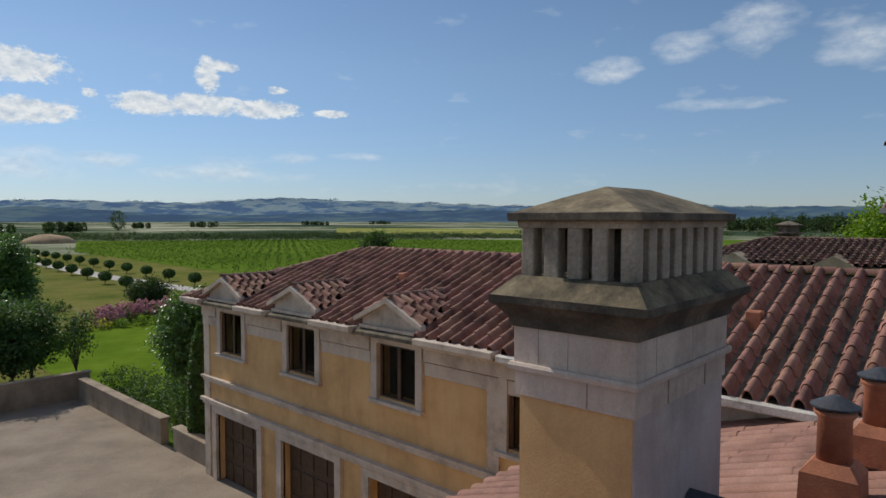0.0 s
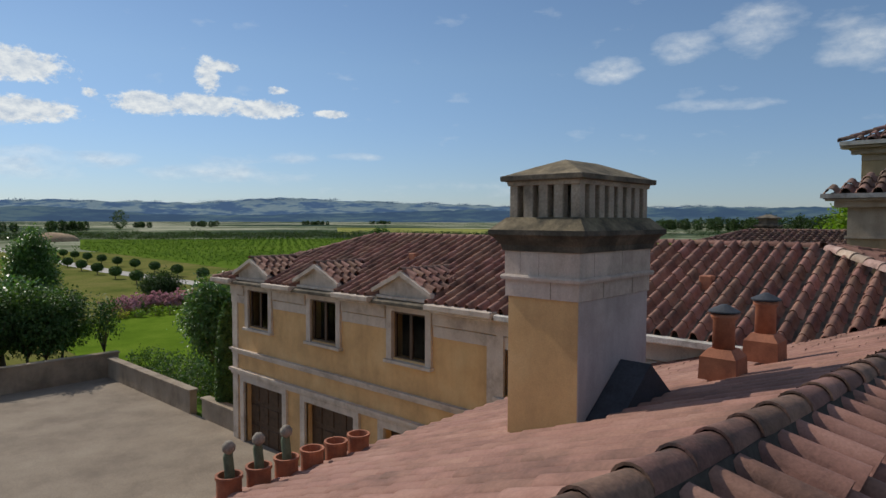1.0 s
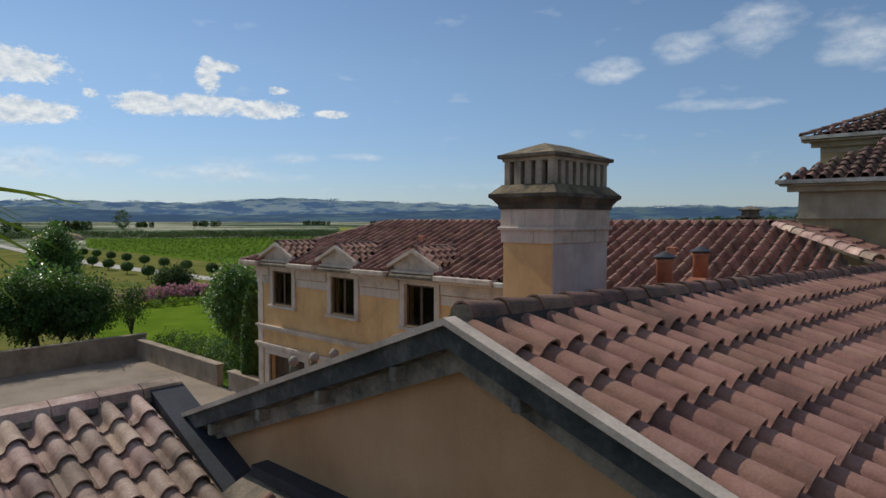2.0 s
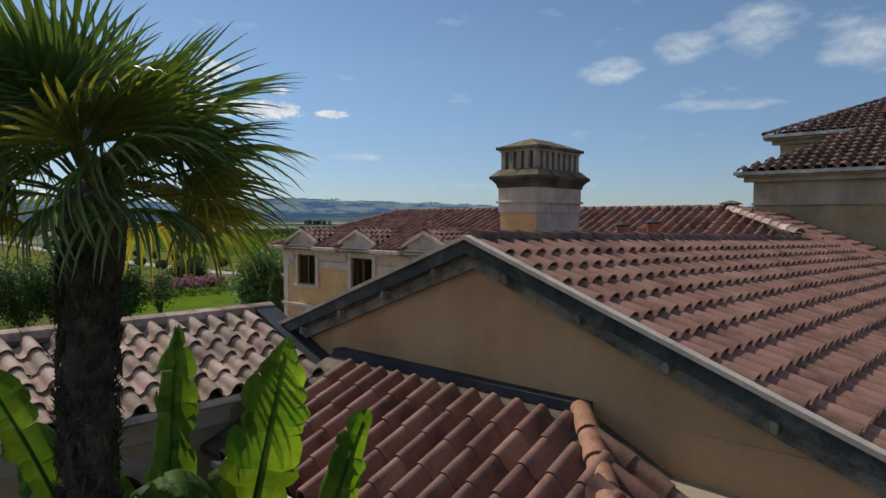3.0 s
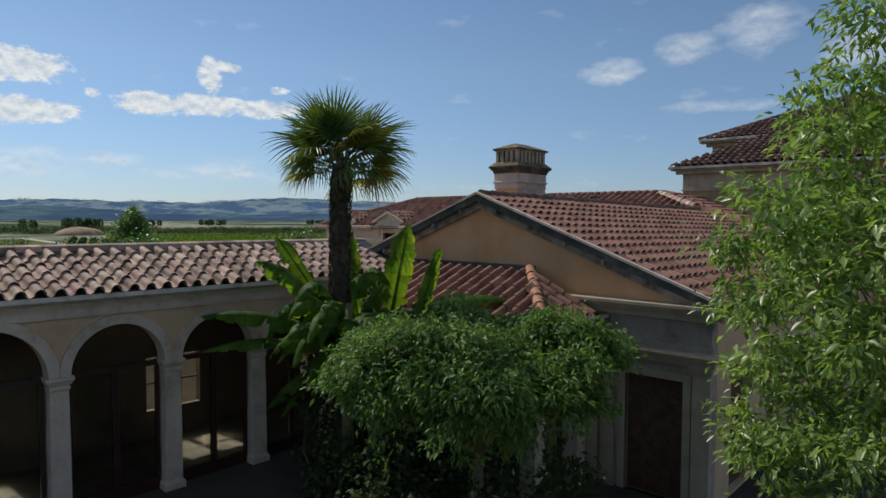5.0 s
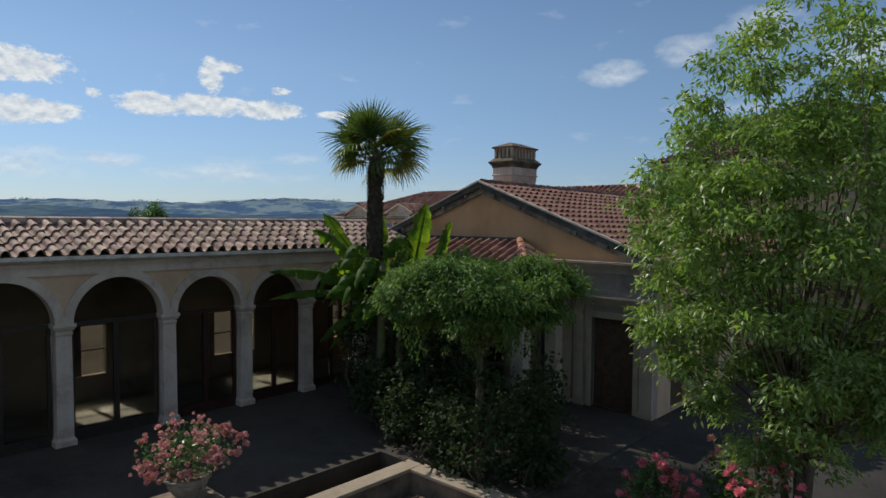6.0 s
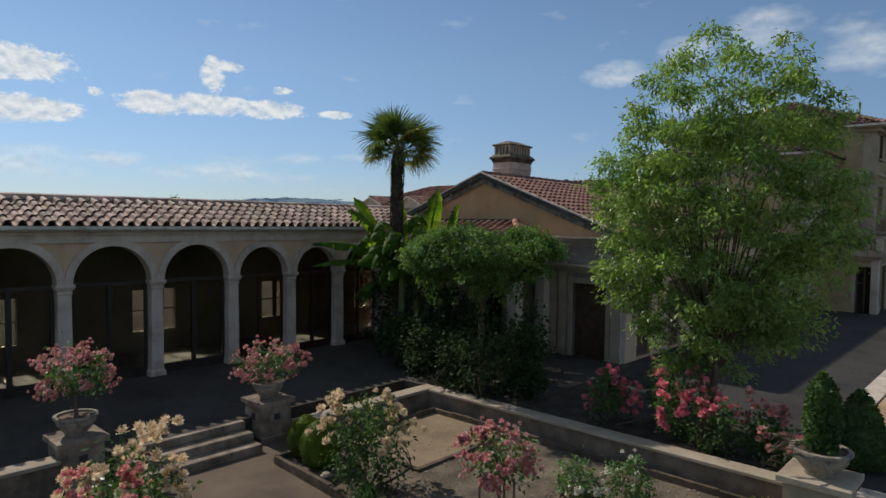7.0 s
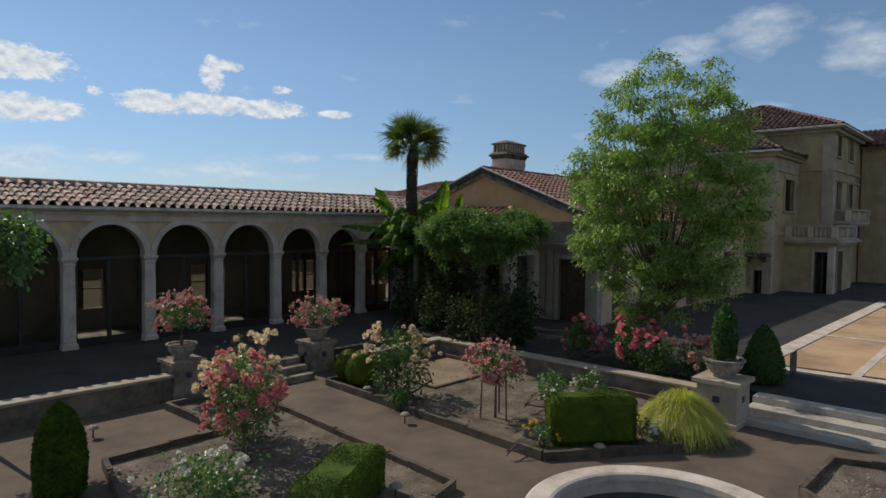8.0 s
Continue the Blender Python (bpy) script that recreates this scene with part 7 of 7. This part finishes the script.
def urn(at, r, h_, label):
    t = thing("planter_urn", label, "urn", at)
    part("bowl", lathe([(r * 0.55, 0), (r * 0.5, h_ * 0.1), (r * 0.62, h_ * 0.2), (r * 0.92, h_ * 0.6), (r * 0.98, h_ * 0.85), (r * 0.86, h_ * 0.86), (r * 0.8, h_ * 0.8)], 28), POT, t, smooth=True)
    part("rim", lathe([(r * 0.98, h_ * 0.85), (r * 1.08, h_ * 0.9), (r * 1.08, h_), (r * 0.9, h_), (r * 0.86, h_ * 0.86)], 28), POT, t)
    part("soil", lathe([(r * 0.8, h_ * 0.8), (r * 0.86, h_ * 0.9)], 20), SOIL, t)
    return t


def standard_rose(at, stem, r, seed, petals, blooms, label, size=0.075, flat=0.75, stakes=0, n=900):
    """A rose grown on a bare stem with a rounded head."""
    rng = np.random.default_rng(seed)
    t = thing("standard_rose", label, "rose", at)
    c, o = crown_centres((0, 0, stem + r * flat * 0.7), (r, r, r * flat), 90, rng, lump=0.35, seed=seed, inner=0.2)
    part("stem", branches((0, 0, 0), c[:16], rng, 0.028, stem, 1), BARK, t)["kind"] = "stuff"
    p, d = clump_leaves(c, o, n // 90, r * 0.13, rng, 0.4)
    leaves("foliage", p, d, 0.075, LEAF, t, rng)
    bloom(t, (0, 0, stem + r * flat * 0.7), (r, r, r * flat), petals, blooms, size, rng, seed, top=-0.7, clusters=max(8, blooms // 8))
    for i in range(stakes):
        a = i * 2.1 + 0.4
        part("stake", tube(bmesh.new(), [(0.33 * math.cos(a), 0.33 * math.sin(a), -0.02), (0.30 * math.cos(a), 0.30 * math.sin(a), stem * 1.1)], [0.022, 0.02], 6), STAKE, t)
    return t


for (x, y), s in (((-5.75, -4.95), 1), ((-2.0, -5.25), 2)):
    pedestal((x, y, 0.0), 0.88, 0.36, "square stone pedestal beside the terrace steps")
    urn((x, y, 0.88), 0.34, 0.36, "round stone planter with a rose")
standard_rose((-5.75, -4.95, 1.2), 0.45, 0.64, 201, PINK, 290, "pink standard rose growing in a stone planter", 0.055, 0.7)
standard_rose((-2.0, -5.25, 1.2), 0.15, 0.66, 202, PINK, 290, "pink rose mounded over a stone planter", 0.055, 0.6)
# Lighter stone than its fellows: this pedestal's sunlight is in the colour.
pedestal((1.42, -15.25, 0.0), 1.0, 0.42, "square stone pedestal at the court steps", VILLA_STONE)
urn((1.42, -15.25, 1.0), 0.40, 0.40, "wide pale stone bowl planted with a thuja")
clipped("thuja", "narrow green thuja in a stone bowl", turned([(0.05, 0), (0.20, 0.1), (0.24, 0.5), (0.18, 0.95), (0.02, 1.2)]), (1.42, -15.25, 1.36), 0, 2200, 203, "shrub", size=0.06, leaf=LEAF_DARK)
bush("trailing_flowers", "small white flowers over the bowl's rim", (1.42, -15.25, 1.34), (0.36, 0.36, 0.08), 160, 0.06, 204, LEAF_DARK, "flowers", flowers=WHITE, flower_n=14, flower_size=0.035)
clipped("cone_topiary", "dark clipped cone beside the steps", turned([(0.1, 0), (0.46, 0.12), (0.44, 0.5), (0.28, 1.0), (0.1, 1.32), (0.01, 1.38)]), (3.9, -15.35, 0.45), 0, 4200, 205, "topiary", size=0.06, leaf=LEAF_DARK)
post = thing("low_fence", "low dark metal fence at the bed's end", "fence", (4.9, -15.7, 0.45))
for i in range(6):
    part("bar", tube(bmesh.new(), [(0.11 * i, 0, 0), (0.11 * i, 0, 0.6)], [0.012, 0.012], 6), LEAD, post)
part("rail", boxes((0, 0.56, -0.012, 0.012, 0.52, 0.55), (0, 0.56, -0.012, 0.012, 0.08, 0.11)), LEAD, post)

bush("rose_bush", "apricot rose bush in full bloom", (-6.35, -8.95, 0.04), (0.72, 0.72, 0.92), 2300, 0.085, 211, LEAF_DARK, "rose", flowers=APRICOT, flower_n=90, flower_size=0.10, flower_top=0.15)
bush("rose_bush", "cream and apricot rose bush in bloom", (-2.35, -9.0, 0.04), (0.74, 0.74, 0.84), 2300, 0.085, 212, LEAF_DARK, "rose", flowers=APRICOT, flower_n=90, flower_size=0.095, flower_top=0.15)
standard_rose((-7.0, -10.0, 0.04), 0.55, 0.60, 213, CORAL, 295, "coral pink weeping standard rose", 0.062, 1.25, 0, 1300)
standard_rose((-1.95, -11.65, 0.04), 0.85, 0.56, 214, PINK, 280, "pink standard rose tied to wooden stakes", 0.055, 0.8, 3, 900)
bush("rose_bush", "low white rose bush", (-8.3, -11.3, 0.04), (0.72, 0.7, 0.42), 1500, 0.08, 215, LEAF, "rose", flowers=WHITE, flower_n=32, flower_size=0.06)
bush("rose_bush", "small white rose bush", (-0.3, -12.1, 0.04), (0.42, 0.42, 0.42), 800, 0.08, 216, LEAF, "rose", flowers=WHITE, flower_n=14, flower_size=0.05)
bush("rose_bush", "small white rose bush", (0.45, -12.6, 0.04), (0.36, 0.36, 0.42), 600, 0.08, 217, LEAF, "rose", flowers=WHITE, flower_n=14, flower_size=0.05)
bush("rose_bush", "small yellow rose bush in flower", (-2.72, -13.38, 0.04), (0.24, 0.24, 0.25), 300, 0.06, 218, LEAF, "rose", flowers=YELLOW, flower_n=9, flower_size=0.06)
bush("rose_bush", "small white rose beside the clipped hedge", (-1.2, -14.75, 0.04), (0.28, 0.28, 0.3), 300, 0.06, 219, LEAF, "rose", flowers=WHITE, flower_n=12, flower_size=0.045)
for i, (x, y, r, h_, fl, nfl) in enumerate(((2.9, -10.9, 0.5, 0.62, ROSE_RED, 40), (3.0, -12.4, 0.55, 0.72, ROSE_RED, 40), (2.75, -13.2, 0.5, 0.55, ROSE_RED, 34), (3.1, -14.1, 0.5, 0.5, PINK, 24), (2.8, -14.7, 0.4, 0.34, ROSE_RED, 14), (3.9, -11.8, 0.5, 0.7, PINK, 18))):
    bush("rose_bush", "coral red rose bush behind the low wall", (x, y, 0.45), (r, r, h_), 1100, 0.085, 221 + i, LEAF_DARK, "rose", "court roses", flowers=fl, flower_n=int(nfl * 1.15), flower_size=0.095)
tagged(link("raised_bed", boxes((2.26, 5.0, -15.0, -6.4, 0.0, 0.465)), SOIL_SHADED), "dark raised bed behind the low wall", "bed", kind="structure")

clipped("box_ball", "egg-shaped clipped box plant", turned(EGG), (-2.2, -6.95, 0.04), 0, 5000, 231, "topiary", group="box eggs")
clipped("box_ball", "egg-shaped clipped box plant", turned([(r * 1.12, z * 1.1) for r, z in EGG]), (-2.3, -7.6, 0.04), 0, 5000, 232, "topiary", group="box eggs")
clipped("clipped_hedge", "square clipped box hedge in the bed", block(1.7, 0.60, 0.95), (-1.82, -13.88, 0.03), -40, 16000, 233)
clipped("clipped_hedge", "square clipped box hedge by the fountain", block(1.9, 0.8, 0.72), (-6.98, -12.72, 0.03), 30, 17000, 234)
clipped("cypress_column", "rounded clipped column of cypress", turned([(0.2, 0), (0.33, 0.1), (0.36, 0.6), (0.32, 0.95), (0.22, 1.24), (0.10, 1.42), (0.01, 1.48)]), (-9.65, -9.3, 0.0), 0, 13000, 235, "topiary", size=0.032)


def grass_clump(at, r, h_, n, seed, material, label, name="ornamental_grass"):
    rng = np.random.default_rng(seed)
    t = thing(name, label, "grass", at)
    a, tip = rng.uniform(0, 6.283, n), rng.uniform(0.02, 1.0, n) ** 0.5
    v, f = [], []
    for i in range(n):
        bend = a[i] + rng.normal(0, 0.35)
        d, d2 = np.array((math.cos(a[i]), math.sin(a[i]), 0)), np.array((math.cos(bend), math.sin(bend), 0))
        s = np.array((-math.sin(a[i]), math.cos(a[i]), 0)) * 0.011
        rt, tz = r * tip[i] * rng.uniform(0.7, 1.15), h_ * (1 - tip[i] ** 2.4) * rng.uniform(0.7, 1.12)
        p0, p1 = d * (0.14 * tip[i]), d * (rt * 0.62) + np.array((0, 0, tz * 0.35 + h_ * 0.92 * rng.uniform(0.9, 1.12)))
        p2 = d2 * rt + np.array((0, 0, max(tz * 0.92, 0.02)))
        b = len(v)
        for q in (0, 0.3, 0.55, 0.8, 1.0):
            p = p0 * (1 - q) ** 2 + p1 * 2 * q * (1 - q) + p2 * q * q
            w = 1 - q * 0.85
            v += [tuple(p - s * w), tuple(p + s * w)]
        f += [(b + 2 * k, b + 2 * k + 1, b + 2 * k + 3, b + 2 * k + 2) for k in range(4)]
    me = bpy.data.meshes.new("foliage")
    me.from_pydata(v, [], f)
    me.materials.append(material)
    ob = new("foliage", me)
    ob.parent, ob["kind"] = t, "stuff"
    return t


grass_clump((-0.2, -15.0, 0.03), 0.98, 0.9, 5200, 241, GOLDGRASS, "golden mound of arching ornamental grass")
grass_clump((-2.9, -9.65, 0.03), 0.40, 0.5, 260, 242, LEAF, "small clump of green lily leaves", "lily_clump")

# fountain
ft = thing("fountain_basin", "round stone fountain basin with dark water", "fountain", (-4.75, -16.6, 0.0))
part("wall", lathe([(1.72, -0.05), (1.72, 0.33), (1.5, 0.33), (1.5, 0.02), (0.3, 0.02)], 56), STONE, ft)
part("rim", lathe([(1.80, 0.33), (1.82, 0.36), (1.82, 0.43), (1.78, 0.45), (1.50, 0.45), (1.46, 0.43), (1.46, 0.33)], 56, ring=True), STONE, ft)
wm = mat("dark_pool_water", (0.014, 0.03, 0.034), 0.04, scale=1, fine=6, bump=0.12, spec=0.5)
part("water", lathe([(1.49, 0.10), (1.49, 0.14)], 40), wm, ft)
part("jet", tube(bmesh.new(), [(0, 0, 0.02), (0, 0, 0.42)], [0.04, 0.03], 8), LEAD, ft)

# small path lights
for i, (x, y, z) in enumerate(((-8.36, -6.79, 0.0), (-6.1, -12.95, 0.0), (-3.5, -10.45, 0.0), (-2.3, -14.35, 0.0), (-2.7, -8.3, 0.0))):
    t = thing("path_light", "small pale mushroom-shaped path light", "lamp", (x, y, z), group="path lights")
    part("post", tube(bmesh.new(), [(0, 0, 0), (0, 0, 0.2)], [0.015, 0.015], 6), LEAD, t)
    part("cap", lathe([(0.10, 0.18), (0.11, 0.2), (0.07, 0.235), (0.01, 0.25)], 14), POT, t)

# court surface fields
sheet("court_field", [(6.3, -14.9), (23, -15.1), (27, -24), (7.0, -24)], BRICKPAVE, "sunlit warm gravel panel of the court", 0.458, "paving")
for x0, y0, x1, y1, w in ((5.6, -14.6, 26, -14.8, 0.5), (6.0, -16.9, 26, -16.9, 0.22), (12.5, -14.9, 12.5, -24, 0.25), (5.8, -14.8, 6.4, -24, 0.4)):
    d = Vector((x1 - x0, y1 - y0)).normalized()
    s = Vector((-d.y, d.x)) * w / 2
    sheet("paving_band", [(x0 - s.x, y0 - s.y), (x1 - s.x, y1 - s.y), (x1 + s.x, y1 + s.y), (x0 + s.x, y0 + s.y)], STONE, "pale stone band in the court paving", 0.464 + 0.004 * len([q for q in bpy.data.objects if q.name.startswith("paving_band")]), "paving")

# roof pots and vents
for i in range(6):
    x = 10.72 + 0.40 * i
    t = thing("chimney_pot", "short clay flue pot at the eave", "flue pot", (x, 2.72, 4.36), group="eave pots")
    part("pot", lathe([(0.15, 0), (0.15, 0.26), (0.165, 0.27), (0.165, 0.31), (0.135, 0.31), (0.12, 0.1), (0.02, 0.1)], 18), CLAY, t, smooth=False)
    if i < 3:
        part("cactus", tube(bmesh.new(), [(0, 0, 0.08), (0.01, 0, 0.3), (0.0, 0.02, 0.52), (0.02, 0.03, 0.62)], [0.055, 0.06, 0.06, 0.045], 10), CACTUS, t, "grey-green upright cactus", True)
        part("cactus_head", lathe([(0.03, 0.56), (0.075, 0.6), (0.08, 0.66), (0.04, 0.71), (0.01, 0.72)], 12), POT, t, smooth=True)
for x, y, k in ((14.5, -1.68, 1.0), (15.6, -1.82, 1.05)):
    z = RIDGE_Z - PITCH * (y - RY)
    t = thing("vent_pot", "terracotta vent pot with a dark cap", "vent", (x, y, z - 0.02), group="roof vents")
    part("foot", lathe([(0.21, -0.1), (0.20, 0.16), (0.13, 0.25)], square=True), CLAY, t)
    part("pipe", lathe([(0.125, 0.2), (0.12, 0.58), (0.148, 0.61), (0.15, 0.65), (0.12, 0.655)], 18), CLAY, t, smooth=True)
    part("cap", lathe([(0.10, 0.65), (0.175, 0.67), (0.175, 0.685), (0.03, 0.76)], 18), LEAD, t)
for x, y in ((20.6, 9.5), (20.4, 4.6), (20.3, 0.6)):
    z = HEZ + HP * (x - HE)
    t = thing("vent_tile", "small clay vent standing on the roof", "vent", (x, y, z), group="small vents")
    part("box", boxes((-0.12, 0.12, -0.13, 0.13, -0.08, 0.26), bevel=0.02), CLAY, t)


lay_tiles()
